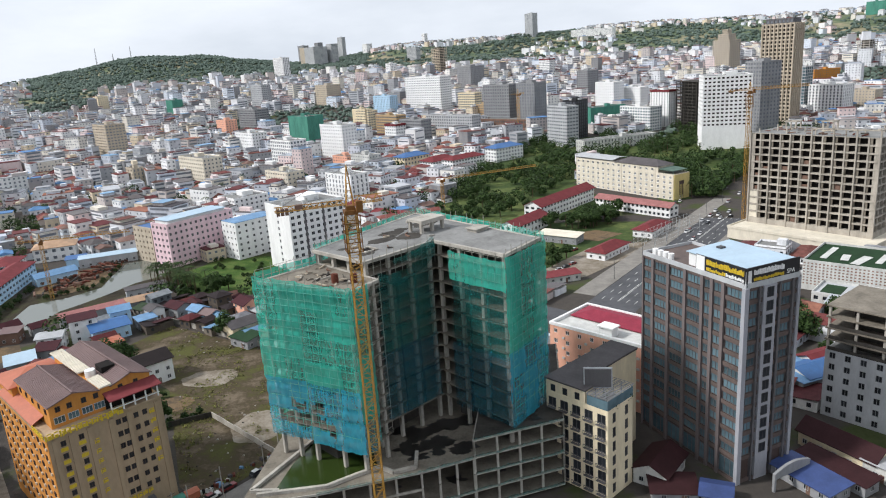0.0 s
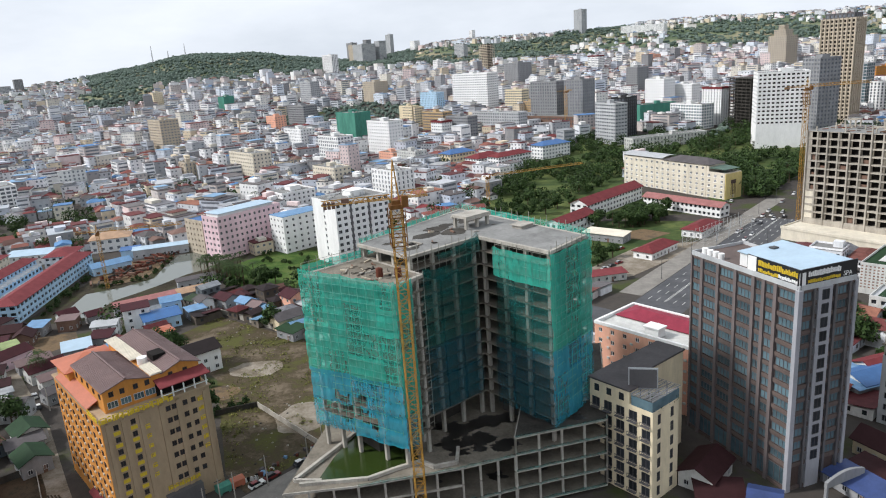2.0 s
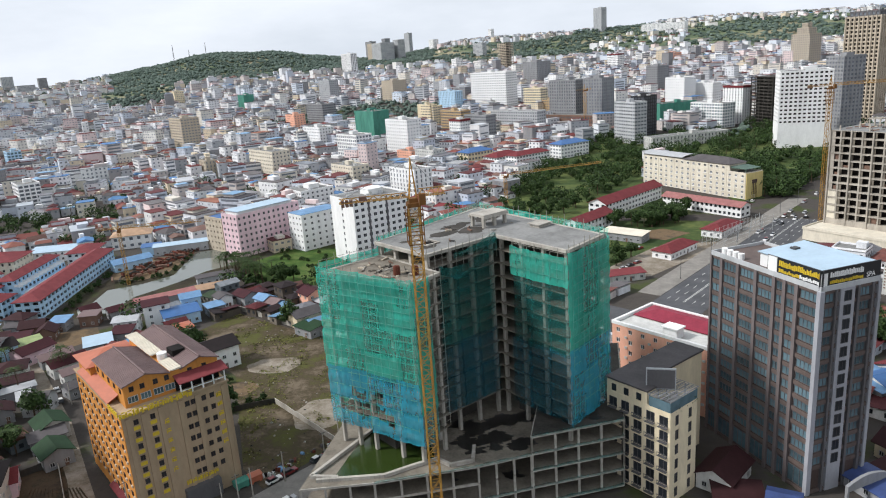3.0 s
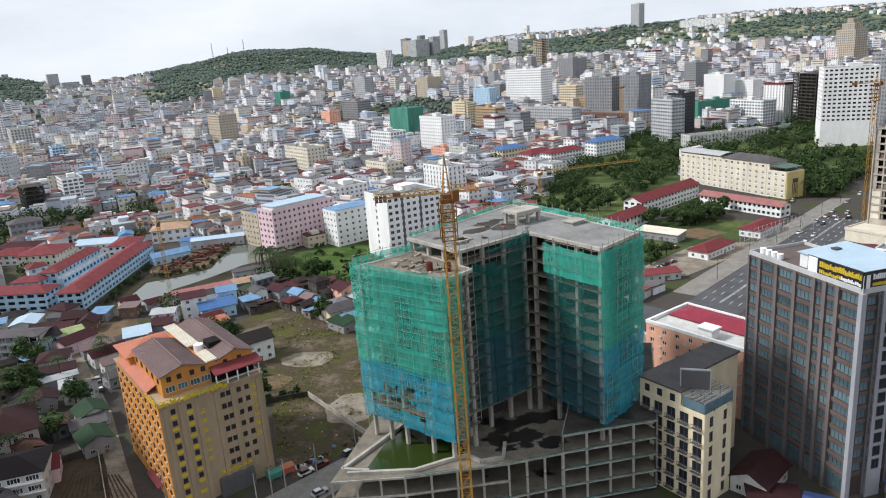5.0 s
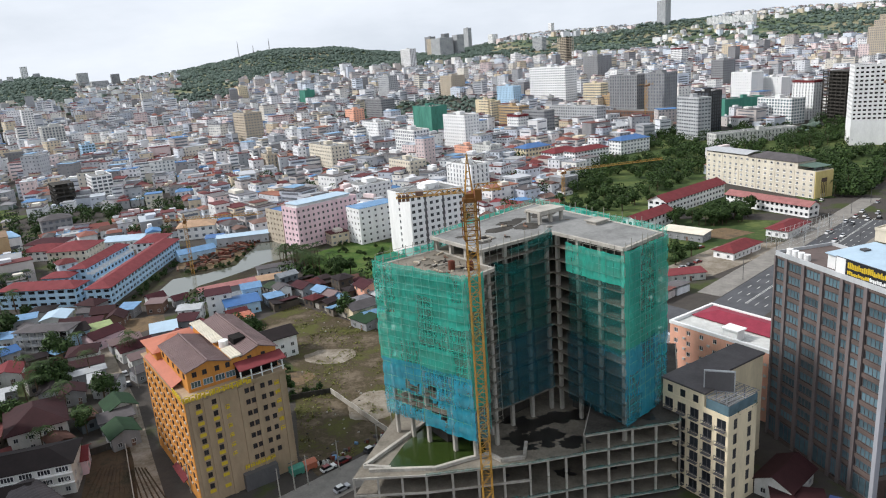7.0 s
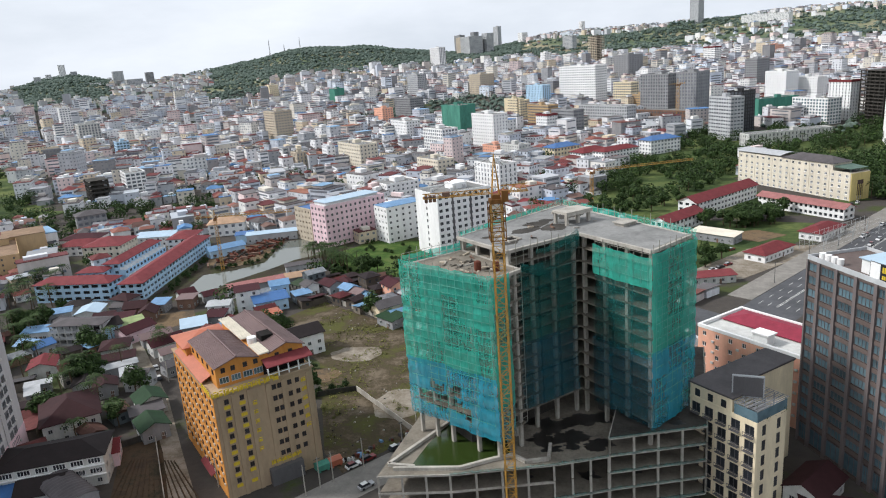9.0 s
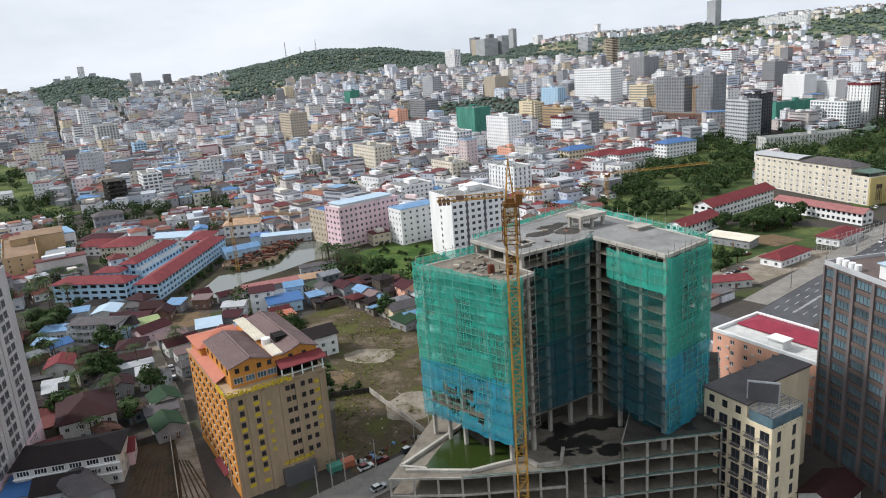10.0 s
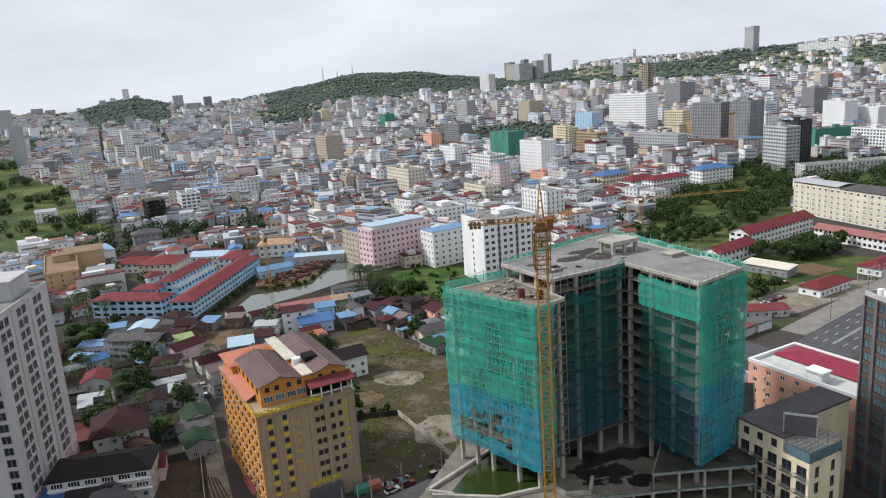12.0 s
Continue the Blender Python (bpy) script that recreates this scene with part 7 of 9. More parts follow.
def gallery_house(label, x, y, w, d, h, rot, floors):
    """A grey block with open galleries behind columns on its long front."""
    ob = thing("house", label, "house", pose(x, y, 0, 0, 0, rot))
    a, b, fh = w / 2, d / 2, h / floors
    k = Mesh()
    k.box(-a, -b + 1.8, -0.6, a, b, h)
    part("wall", k, [M["grey_light"]], ob)
    wd = window_data(1.3, 1.3, M["alu"], M["glass_dark"], 1)
    n = int(w / 2.8)
    for i in range(floors):
        k = Mesh()
        k.box(-a, -b, i * fh + fh - 0.25, a, -b + 1.8, i * fh + fh)
        part("gallery_slab", k, [M["white_old"]], ob)
        k = Mesh()
        k.box(-a, -b, i * fh, a, -b + 0.15, i * fh + 0.9)
        part("balustrade", k, [M["grey_light"]], ob)
        for j in range(n):
            part("window", wd, None, ob, m=on_face("front", w, d, -a + (j + 0.5) * w / n, -1.77, i * fh + 1.5))
    col = Mesh()
    col.box(-0.18, -0.02, 0, 0.18, 0.33, h)
    col = col.data("column", [M["white_old"]])
    for j in range(n + 1):
        part("column", col, None, ob, m=on_face("front", w, d, -a + 0.18 + j * (w - 0.36) / n, 0.02, 0) @ pose(0, 0.02, 0))
    r = Mesh()
    r.hip(-a, -b, a, b, h, 1.3, 0.6)
    part("roof", r, [M["grey_roof"]], ob)
    keep_clear(rect_of(x, y, w + 4, d + 4, rot))


gallery_house("grey three-storey block with open galleries", -195.9, 232.5, 21.5, 9, 8.5, 5, 3)
for row in (
        ("shed under a faded blue sheet roof", -212, 222.7, 8.7, 7, 3.6, -5, "grey_light", "tarp_roof", "gable", 1.4),
        ("shed under a faded blue sheet roof", -205.6, 220.5, 7.5, 7, 4, 62, "grey_light", "blue_roof", "gable", 1.4),
        ("long shed under a faded blue sheet roof", -218.5, 234.6, 10.3, 6, 4, 17, "grey_light", "tarp_roof", "shed", 0.8),
        ("house with a pale blue sheet roof", -209.6, 256.2, 9.6, 11, 5, 19, "white_old", "sky_roof", "gable", 1.2),
        ("shed with a blue sheet roof", -225.1, 256.4, 9, 6, 4, 31, "grey_light", "tarp_roof", "shed", 0.7),
        ("small house with a maroon roof", -230.5, 250.4, 6, 6, 4, 40, "white_old", "maroon_roof", "gable", 1.4),
        ("house with a dark hipped roof", -223.9, 266.6, 9.2, 8, 4, 16, "white_old", "black_roof", "hip", 1.8),
        ("house with a maroon hipped roof", -202.5, 270.5, 10, 8, 5.4, -10, "grey", "maroon_dark", "hip", 2.2),
        ("shed with a grey sheet roof", -200.3, 263.3, 7.7, 5, 4, 7, "grey", "grey_roof", "shed", 0.7),
        ("house with a brown gabled roof", -192.6, 264, 9, 7.5, 4, 15, "brown", "maroon_dark", "gable", 2.0),
        ("house with a brown gabled roof", -182.6, 257, 7, 8, 4, 19, "brown", "maroon_dark", "gable", 2.0),
        ("shed with a faded blue roof", -183.3, 267.6, 7, 7, 4, 5, "grey", "tarp_roof", "shed", 0.8),
        ("shed with a dark maroon sheet roof", -199, 250.2, 8.3, 6, 4, 27, "grey", "maroon_dark", "shed", 0.9),
        ("shed with a dark maroon sheet roof", -189.7, 250.6, 7.7, 5.5, 4, 20, "grey", "maroon_roof", "shed", 0.9),
        ("shed with a yellow-green sheet roof", -180.6, 242.3, 9, 8, 4.6, 45, "grey", "lime_roof", "shed", 0.8),
        ("house with a black-brown gabled roof and teal side wall", -187.6, 235.4, 10, 9, 6.3, 55, "blue_pale", "black_roof", "gable", 2.0),
        ("hall with a maroon sheet roof", -175.1, 236, 12.5, 8.5, 4.8, 66, "pink", "maroon_roof", "gable", 1.8),
        ("shed with a grey-brown sheet roof", -163.4, 231.5, 10.9, 6, 3.8, 46, "grey", "brown_roof", "gable", 1.3),
        ("shop with a maroon sheet roof", -154.4, 223.9, 11.8, 8, 4.6, 50, "white_old", "maroon_roof", "gable", 1.8),
        ("shed with a pale sky-blue sheet roof", -152.4, 241.6, 9.5, 9, 4.2, 31, "grey", "sky_roof", "shed", 1.0),
        ("small shed with a maroon sheet roof", -147.5, 251.2, 7.4, 7, 4.4, 10, "grey", "maroon_roof", "shed", 0.9),
        ("small brown block by the works yard", -172.6, 272, 7.2, 7, 4.8, 10, "brown", "brown_roof", "shed", 0.3),
        ("house with a maroon gabled roof", -177.6, 279.3, 7, 6, 4.6, 53, "white_old", "maroon_roof", "gable", 1.6),
        ("white two-storey house with a pale low roof", -150.8, 261.4, 9, 8, 5.8, 12, "white", "stripe_roof", "gable", 0.9),
        ("white three-storey house with a maroon roof", -142.3, 270, 10, 8, 9, 30, "white", "maroon_roof", "shed", 0.6),
        ("small house with a maroon roof by the water", -165.5, 279, 6, 6, 4, 46, "grey", "maroon_roof", "gable", 1.4),
        ("house with a dark maroon hipped roof", -170.2, 217, 9.5, 9.5, 5.6, 28, "white_old", "maroon_dark", "hip", 2.4),
        ("long shed with a maroon sheet roof", -164.9, 209.2, 12.3, 5, 3.8, 32, "grey", "maroon_dark", "shed", 0.8),
        ("house with a red sheet roof among trees", -190.9, 203.8, 8.6, 10, 4, 31, "white_old", "red_roof", "gable", 1.6),
        ("canopy with pale striped sheets", -159.8, 203.3, 11.3, 3.2, 3.6, 41, "grey", "stripe_roof", "shed", 0.5),
        ("canopy with pale striped sheets", -153.4, 198, 3.6, 6.5, 3.6, 36, "grey", "stripe_roof", "shed", 0.5),
        ("canopy with pale striped sheets", -180.3, 188.4, 7.6, 2.6, 3.6, 32, "grey", "stripe_roof", "shed", 0.4),
        ("canopy with pale striped sheets", -177.9, 182.7, 3.8, 6, 3.6, 40, "grey", "stripe_roof", "shed", 0.4),
        ("grey house with a dark gable by the alley", -145.8, 194.2, 7.6, 7.6, 5, 5, "grey_light", "grey_roof", "gable", 1.8),
        ("shed with a grey sheet roof by the alley", -140.3, 205.2, 6.8, 6, 4, 55, "grey", "grey_roof", "gable", 1.2),
        ("white house with a brown roof by the alley", -147.6, 214.8, 6, 6, 4.4, 48, "white_old", "brown_roof", "gable", 1.3),
        ("house with a dark sheet roof", -163.8, 190.4, 7, 8, 4, 30, "grey", "black_roof", "gable", 1.5),
        ("house with a dark maroon roof", -155, 188.6, 6.8, 7, 4, 38, "grey", "maroon_dark", "gable", 1.5),
        ("house with a maroon sheet roof", -176.5, 206, 8, 6.5, 4, 20, "grey", "maroon_dark", "gable", 1.4)):
    cottage(*row)
cottage("white pavilion house with a red roof", -303, 318, 14, 13, 7, 10, "white", "red_roof", "hip", 3.0)
cottage("low hall with a red hipped roof behind the school", -305, 381, 24, 15, 7, 10, "white", "maroon_roof", "hip", 2.5)
cottage("house with a wide black-brown roof beside the plot", -100.4, 223.4, 15, 11, 8, 43, "white", "black_roof", "gable", 2.0)
cottage("long shed with a faded red roof", -148.4, 291.2, 26, 5, 5, 35, "grey", "pale_red_roof", "shed", 0.6)
cottage("workshop with blue sheet roofs", -133.0, 270.9, 14, 13, 5, 35, "blue_pale", "blue_roof", "gable", 1.5)
cottage("small house with a blue roof", -133.6, 283.8, 8, 7, 7, 30, "blue_pale", "tarp_roof", "gable", 1.5)
cottage("shed with an orange sheet roof", -125.2, 252.1, 9, 7, 4.5, 40, "white_old", "orange_roof", "hip", 1.5)
cottage("cottage with red and blue sheets", -111.4, 290.7, 9, 7, 4.5, -38, "grey", "maroon_roof", "gable", 1.5)
cottage("cottage with a pale blue sheet roof", -100.7, 284.3, 7, 6, 4.5, -38, "blue_pale", "tarp_roof", "gable", 1.3)
cottage("cottage with a brown roof", -94.6, 279.7, 7, 6, 4, -38, "blue_pale", "brown_roof", "gable", 1.3)
cottage("beige house with a dark gabled roof by the wall", -77.4, 261.4, 11, 8, 5, 43, "cream", "grey_roof", "gable", 1.8)
cottage("shed with a mossy green sheet roof", -72.7, 250.4, 10, 7, 3.5, -38, "grey", "green_roof", "shed", 0.8)
cottage("house with a dark red roof", -80.2, 284.7, 8, 9, 6, 43, "salmon", "maroon_roof", "gable", 1.8)
cottage("long low shed with a pale roof by the canal", -137.8, 324.2, 18, 5, 4, 30, "grey_light", "grey_roof", "shed", 0.5)
cottage("shed with a tan sheet roof", -131.7, 304.5, 14, 7, 4.5, 30, "grey", "tan_roof", "gable", 1.5)
cottage("white cottage beside the plot", -120.5, 287.5, 6, 7, 5, 43, "white", "grey_roof", "gable", 1.3)
cottage("shed with a blue sheet roof beside the plot", -120.9, 278.3, 7, 6, 4, 40, "grey", "tarp_roof", "shed", 0.6)
cottage("long pale works shed beside the canal", -182.7, 388.7, 30, 7, 5, 20, "grey_light", "sky_roof", "shed", 0.6)
cottage("works gantry shed with a blue frame", -199.9, 387.0, 10, 8, 5, 20, "blue_pale", "blue_roof", "shed", 0.5)
cottage("boat sheds with blue sheet roofs", -198.3, 358.9, 20, 8, 4.5, 45, "blue_pale", "tarp_roof", "gable", 1.8)
cottage("white house with a maroon roof at the tower's foot", 50.2, 147.6, 8, 12, 4.0, -40, "white_old", "maroon_dark", "gable", 2.0)
cottage("low shed with a dark maroon sheet roof", 50.6, 139.6, 10, 7, 2.6, -10, "grey", "maroon_dark", "shed", 0.6)
cottage("small shed with a blue sheet roof", 59.0, 135.6, 6, 6, 3.4, -25, "grey", "blue_dark_roof", "gable", 1.0)
cottage("cream warehouse with a long maroon roof", 95.6, 149.4, 19, 7, 4.2, -63, "cream", "maroon_dark", "gable", 2.4)
cottage("yard shed with a blue sheet roof", 82.0, 139.4, 15, 7, 2.6, -66, "grey", "blue_dark_roof", "shed", 0.7)
cottage("shed with a brown sheet roof", 89.4, 141.6, 17, 5, 2.8, -64, "grey", "maroon_dark", "shed", 0.6)
cottage("house with a blue sheet roof", 108.9, 187.6, 14, 10, 5, 20, "white_old", "blue_roof", "gable", 1.6)
cottage("house with a red tile roof", 116.0, 194.3, 14, 9, 5, 20, "white_old", "red_roof", "gable", 1.8)
cottage("shed with a pale grey roof", 104.1, 186.3, 10, 12, 4.5, 20, "grey", "tarp_roof", "shed", 1.0)
cottage("white gatehouse shed with a torn white roof", 99.6, 140.4, 6, 6, 4, -62, "white_old", "stripe_roof", "shed", 0.6)
cottage("red-roofed pavilion by the main road", 86.5, 335.5, 24, 10, 3.6, 46, "white", "red_roof", "hip", 2.6)
cottage("red-roofed house by the school gate", 119.5, 370.0, 24, 11, 3.8, 48, "white", "red_roof", "hip", 2.6)
cottage("low shop row with red sheet awnings", 54.6, 298.6, 19, 6, 3.2, 14, "white_old", "school_roof", "shed", 0.8)
cottage("open shed with a cream sheet roof in the yard", 68.5, 366.0, 23, 9, 4, -38, "grey", "cream_light", "shed", 0.8)


cottage("long white shed with a crimson sheet roof behind the building site", -21.7, 444.6, 36.2, 10, 4.8, -39, "white_old", "school_roof", "gable", 2.2)


# ---------------------------------------------------------------- the larger blocks of the town
block("apartment_tower", "broad white hotel block with small square windows", 9, 1037, 22.0, 72.5, 50.1, 43, "white", 15, 6, 20)
frame_block("unfinished_tower", "brown unfinished tower with open floors", 41, 1517, 18.5, 32.0, 54.5, 30, 17, 2, 4, mat="tan", infill=0.9)
block("apartment_tower", "dark grey hotel tower with a grid of square openings", 95, 854, 24.0, 40.0, 51.5, 43, "grey", 14, 7, 11, open_x=0.55, open_z=0.55)
block("apartment_tower", "dark grey hotel tower with a grid of square openings", 124, 818, 22.0, 26.0, 54.6, 43, "grey", 15, 6, 7, open_x=0.55, open_z=0.55)
block("apartment_tower", "pale grey narrow office tower beside trees", 137, 705, 14.0, 33.0, 40.2, 25, "grey_light", 12, 4, 9)
block("apartment_tower", "black glass office block", 158, 744, 22.0, 16.0, 40.3, 43, "black", 12, 6, 4, open_x=0.8, open_z=0.7)
block("apartment_tower", "white apartment tower with a flat roof", 233, 893, 18.0, 31.5, 40.1, 30, "white", 12, 5, 9)
block("apartment_block", "white apartment block with balconies", 262, 891, 14.0, 36.5, 31.8, 30, "white", 10, 4, 10)
block("apartment_block", "white apartment block with blue-grey window bays", 234, 768, 18.0, 43.5, 25.4, 30, "white", 8, 5, 12, open_x=0.7, open_z=0.6, glass='glass')
block("apartment_tower", "white apartment tower with a red roof cap", 262, 777, 14.0, 26.0, 38.7, 30, "white", 12, 4, 7)
frame_block("unfinished_tower", "unfinished dark concrete frame tower", 287, 750, 24.0, 35.5, 48.6, 15, 15, 3, 5, mat="concrete_dark", infill=0.9)
block("apartment_tower", "stepped brown concrete tower under construction", 493, 1165, 22.0, 37.5, 54.0, 20, "tan", 16, 6, 10, open_x=0.6, open_z=0.6)
block("apartment_tower", "grey and white apartment tower", 245, 1064, 23.5, 21.0, 38.9, 35, "grey", 12, 7, 6)
block("apartment_block", "white tower with a red roof parapet", 236, 1353, 15.0, 27.0, 31.9, 35, "white", 10, 4, 8)
block("apartment_tower", "tall slim grey tower on the ridge", 346, 2244, 21.0, 33.5, 72.3, 35, "grey_light", 22, 6, 9, open_x=0.35, open_z=0.8)
block("apartment_block", "long low white hall on the hillside", 501, 2099, 119.5, 40.0, 19.9, -28, "white", 6, 33, 11)
block("apartment_block", "cream apartment block with banded balconies", 64, 978, 13.0, 33.0, 30.8, 40, "cream", 9, 4, 9, open_x=0.85, open_z=0.5)
block("apartment_block", "small yellow apartment house", 79, 934, 12.0, 15.5, 19.9, 40, "yellow", 6, 3, 4)
block("apartment_block", "pale blue and white apartment block with a stepped roof", 32, 803, 14.0, 72.0, 27.1, 43, "grey_light", 8, 4, 20, open_x=0.6)
block("apartment_tower", "grey concrete tower pair with dark windows", 85, 1240, 32.0, 33.5, 41.6, 40, "grey", 13, 9, 9)
block("apartment_block", "yellow-brown block with banded balconies", -38, 822, 14.0, 38.5, 29.1, 40, "yellow", 9, 4, 11, open_x=0.9, open_z=0.5)
block("apartment_block", "white town house with a red roof edge", -32, 780, 14.0, 19.5, 24.0, 40, "white", 7, 4, 5)
block("apartment_block", "grey apartment block with small windows", -10, 781, 14.0, 37.5, 28.0, 40, "grey", 8, 4, 10)
block("apartment_block", "pale blue apartment block", -54, 1045, 14.0, 39.5, 26.7, 40, "blue_pale", 8, 4, 11)
block("apartment_block", "pale yellow apartment block", -77, 907, 11.0, 27.5, 27.5, 40, "cream", 8, 3, 8)
block("apartment_tower", "slim white tower on the slope", -57, 1435, 15.5, 15.0, 37.2, 40, "white", 11, 4, 4)
block("apartment_tower", "grey slab block on the hillside", -15, 1941, 14.0, 39.5, 33.5, 40, "grey_light", 10, 4, 11)
long_house("town_house", "white hall with peaked gables", 60, 749, 39.0, 18.0, 10.0, 35, "white", "grey_light", 3, 11, 5, rise=4.0, hip=False)
long_house("town_house", "white house with a bright blue hipped roof", 72, 654, 33.0, 16.0, 12.6, 35, "white", "blue_roof", 4, 9, 4, rise=3.5, hip=True)
long_house("town_house", "white three-storey block with a red roof", 32, 615, 39.0, 14.0, 11.9, 40, "white", "red_roof", 4, 11, 4, rise=3.1, hip=True)
long_house("town_house", "white town house block with a red roof", 11, 634, 31.0, 18.0, 8.3, 40, "white", "red_roof", 3, 9, 5, rise=4.0, hip=True)
long_house("town_house", "cream town house block with a blue roof", -14, 647, 29.0, 16.0, 11.4, 40, "cream", "blue_roof", 3, 8, 4, rise=3.5, hip=True)
block("netted_building", "low building wrapped in green netting", 201, 794, 48.0, 14.0, 24.9, 25, "net_cloth", 8, 13, 4, open_x=0.12, open_z=0.1)
block("apartment_block", "long low pale block with a flat roof beside the woods", 181, 670, 80.0, 14.0, 11.5, 20, "white_old", 3, 22, 4, open_x=0.5)
block("apartment_block", "orange brick block with a flat roof", 349, 1397, 24.5, 21.5, 20.8, 35, "salmon", 6, 7, 6)
# openings backed in near-black, shade given as colour
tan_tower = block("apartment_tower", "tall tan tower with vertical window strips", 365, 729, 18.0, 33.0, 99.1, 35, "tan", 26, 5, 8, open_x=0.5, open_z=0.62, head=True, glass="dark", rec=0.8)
block("apartment_block", "low building with an orange front", 563, 1003, 49.0, 14.0, 16.0, 20, "orange", 5, 14, 4)
block("apartment_tower", "narrow blue glass tower", 413, 782, 14.0, 22.0, 50.4, 30, "grey_light", 15, 4, 6, open_x=0.85, open_z=0.75, glass='glass')
block("apartment_block", "white and grey striped apartment block", 432, 752, 20.5, 37.5, 32.4, 30, "white", 10, 6, 10, open_x=0.5, open_z=0.7)
block("apartment_block", "tan apartment block with a flat roof", 476, 762, 16.0, 27.5, 21.7, 30, "tan", 7, 4, 8)
frame_block("unfinished_tower", "grey concrete tower with open floors", 686, 1105, 22.0, 18.5, 37.2, 30, 11, 3, 2, mat="concrete", infill=0.9)
block("netted_building", "tower wrapped in teal netting on the hill", 1181, 1874, 14.0, 50.0, 33.1, 30, "net_cloth", 10, 4, 14, open_x=0.12, open_z=0.1)
block("apartment_block", "low white building with balconies", 426, 769, 42.5, 14.0, 10.4, 20, "white", 3, 12, 4)
block("apartment_tower", "brown hotel tower with rows of windows", -354, 813, 21.5, 39.0, 38.4, 43, "tan", 12, 6, 11)
block("apartment_tower", "mauve-grey apartment tower with vertical strips", -597, 792, 24.5, 35.5, 36.2, 43, "white_old", 11, 7, 10, open_x=0.55, open_z=0.7)
block("apartment_tower", "white and grey apartment tower", -706, 894, 14.0, 26.0, 45.2, 43, "white", 14, 4, 7, open_x=0.6)
block("apartment_tower", "grey apartment tower with dark windows", -853, 847, 18.0, 22.0, 57.4, 43, "grey_light", 17, 5, 6)
block("apartment_block", "white apartment block with balcony bays", -376, 544, 16.0, 28.0, 22.2, 43, "white", 7, 4, 8, open_x=0.75, open_z=0.6)
frame_block("unfinished_tower", "half-built block with green netting", -392, 517, 16.0, 22.0, 20.6, 43, 6, 2, 3, mat="concrete_dark", infill=0.9)
block("apartment_block", "long low white block", -512, 579, 12.0, 41.5, 11.3, 30, "white_old", 3, 3, 12)
long_house("town_house", "grey house block with a dark hipped roof", -336, 430, 19.0, 13.5, 11.3, 43, "grey", "grey_roof", 3, 5, 4, rise=3.0, hip=True)
block("apartment_block", "blue glazed office block", -524, 748, 14.0, 21.0, 20.0, 43, "blue_pale", 6, 4, 6, open_x=0.7, open_z=0.6, glass='glass')
block("apartment_block", "broad white hotel with square windows", -204, 642, 18.0, 48.0, 24.2, 43, "cream_light", 7, 5, 13)
block("apartment_block", "tan apartment block with a flat roof", -263, 641, 10.0, 15.5, 17.8, 43, "tan", 5, 3, 4)
block("apartment_block", "pale yellow tower below the hill", -536, 1221, 16.5, 21.0, 27.7, 43, "cream", 8, 5, 6)
block("netted_building", "tower wrapped in teal netting", -390, 1146, 17.5, 22.0, 24.8, 43, "net_cloth", 8, 5, 6, open_x=0.12, open_z=0.1)
block("apartment_block", "four-storey block with an orange front", -253, 926, 16.0, 24.0, 21.6, 43, "salmon", 7, 4, 7)
block("apartment_tower", "white hotel tower with vertical grey strips", -292, 1552, 14.5, 49.5, 50.1, 35, "white", 15, 4, 14, open_x=0.5, open_z=0.75)
block("apartment_tower", "grey and white apartment tower", -259, 1174, 17.0, 34.0, 38.7, 43, "grey_light", 12, 5, 9, open_x=0.6)
block("apartment_block", "tan apartment tower pair", -153, 1186, 27.0, 34.0, 32.1, 40, "tan", 10, 8, 9)
block("apartment_block", "grey apartment block with dark windows", -227, 967, 21.0, 43.0, 28.7, 43, "grey", 9, 6, 12)
block("apartment_block", "white apartment block with dark square windows", -190, 785, 18.0, 35.5, 24.6, 43, "white", 7, 5, 10)
block("apartment_block", "white apartment block with dark balcony bays", -133, 692, 18.0, 35.5, 27.6, 43, "white", 8, 5, 10, open_x=0.65, open_z=0.62)
block("netted_building", "tower wrapped in teal-green netting", -130, 792, 21.0, 37.0, 38.0, 43, "net_cloth", 12, 6, 10, open_x=0.12, open_z=0.1)
block("apartment_tower", "white apartment tower with small windows", -86, 713, 18.0, 36.5, 36.8, 43, "white", 11, 5, 10)
block("apartment_block", "pale yellow apartment block", -74, 908, 15.0, 32.0, 25.6, 43, "cream", 8, 4, 9)
block("apartment_block", "cream block with a flat roof", -117, 578, 16.0, 33.5, 17.7, 43, "cream_light", 5, 4, 9)
block("apartment_block", "white apartment block behind the crane", -59, 510, 16.0, 30.5, 23.8, 43, "white", 7, 4, 8)
block("apartment_block", "pale lilac town house block", -56, 653, 14.0, 27.5, 15.0, 43, "white_old", 5, 4, 8)
block("apartment_block", "salmon town house with a red roof", -77, 673, 13.5, 22.5, 11.8, 43, "salmon", 4, 4, 6)
block("apartment_block", "white apartment block with dark windows", -130, 490, 26.0, 23.0, 16.5, 43, "white", 5, 7, 6)
block("apartment_tower", "slim grey tower on the hill", -381, 2438, 18.5, 43.5, 58.8, 35, "grey", 18, 5, 12)
block("apartment_tower", "grey tower block on the hill", -305, 2179, 44.5, 60.0, 53.0, 35, "grey_light", 16, 12, 17)
block("apartment_tower", "tall slim pale tower on the hill", -254, 2440, 13.0, 31.0, 71.6, 35, "grey_light", 22, 4, 9)

for face, size, n in (("front", 18.0, 5), ("left", 33.0, 8)):
    for i in range(n + 1):
        k = Mesh()
        k.box(-0.55, -0.7, 0, 0.55, 0.0, 99.4)
        part("pier", k, [M["tan"]], tan_tower, m=on_face(face, 18.0, 33.0, -size / 2 + i * size / n, 0.0, 0))
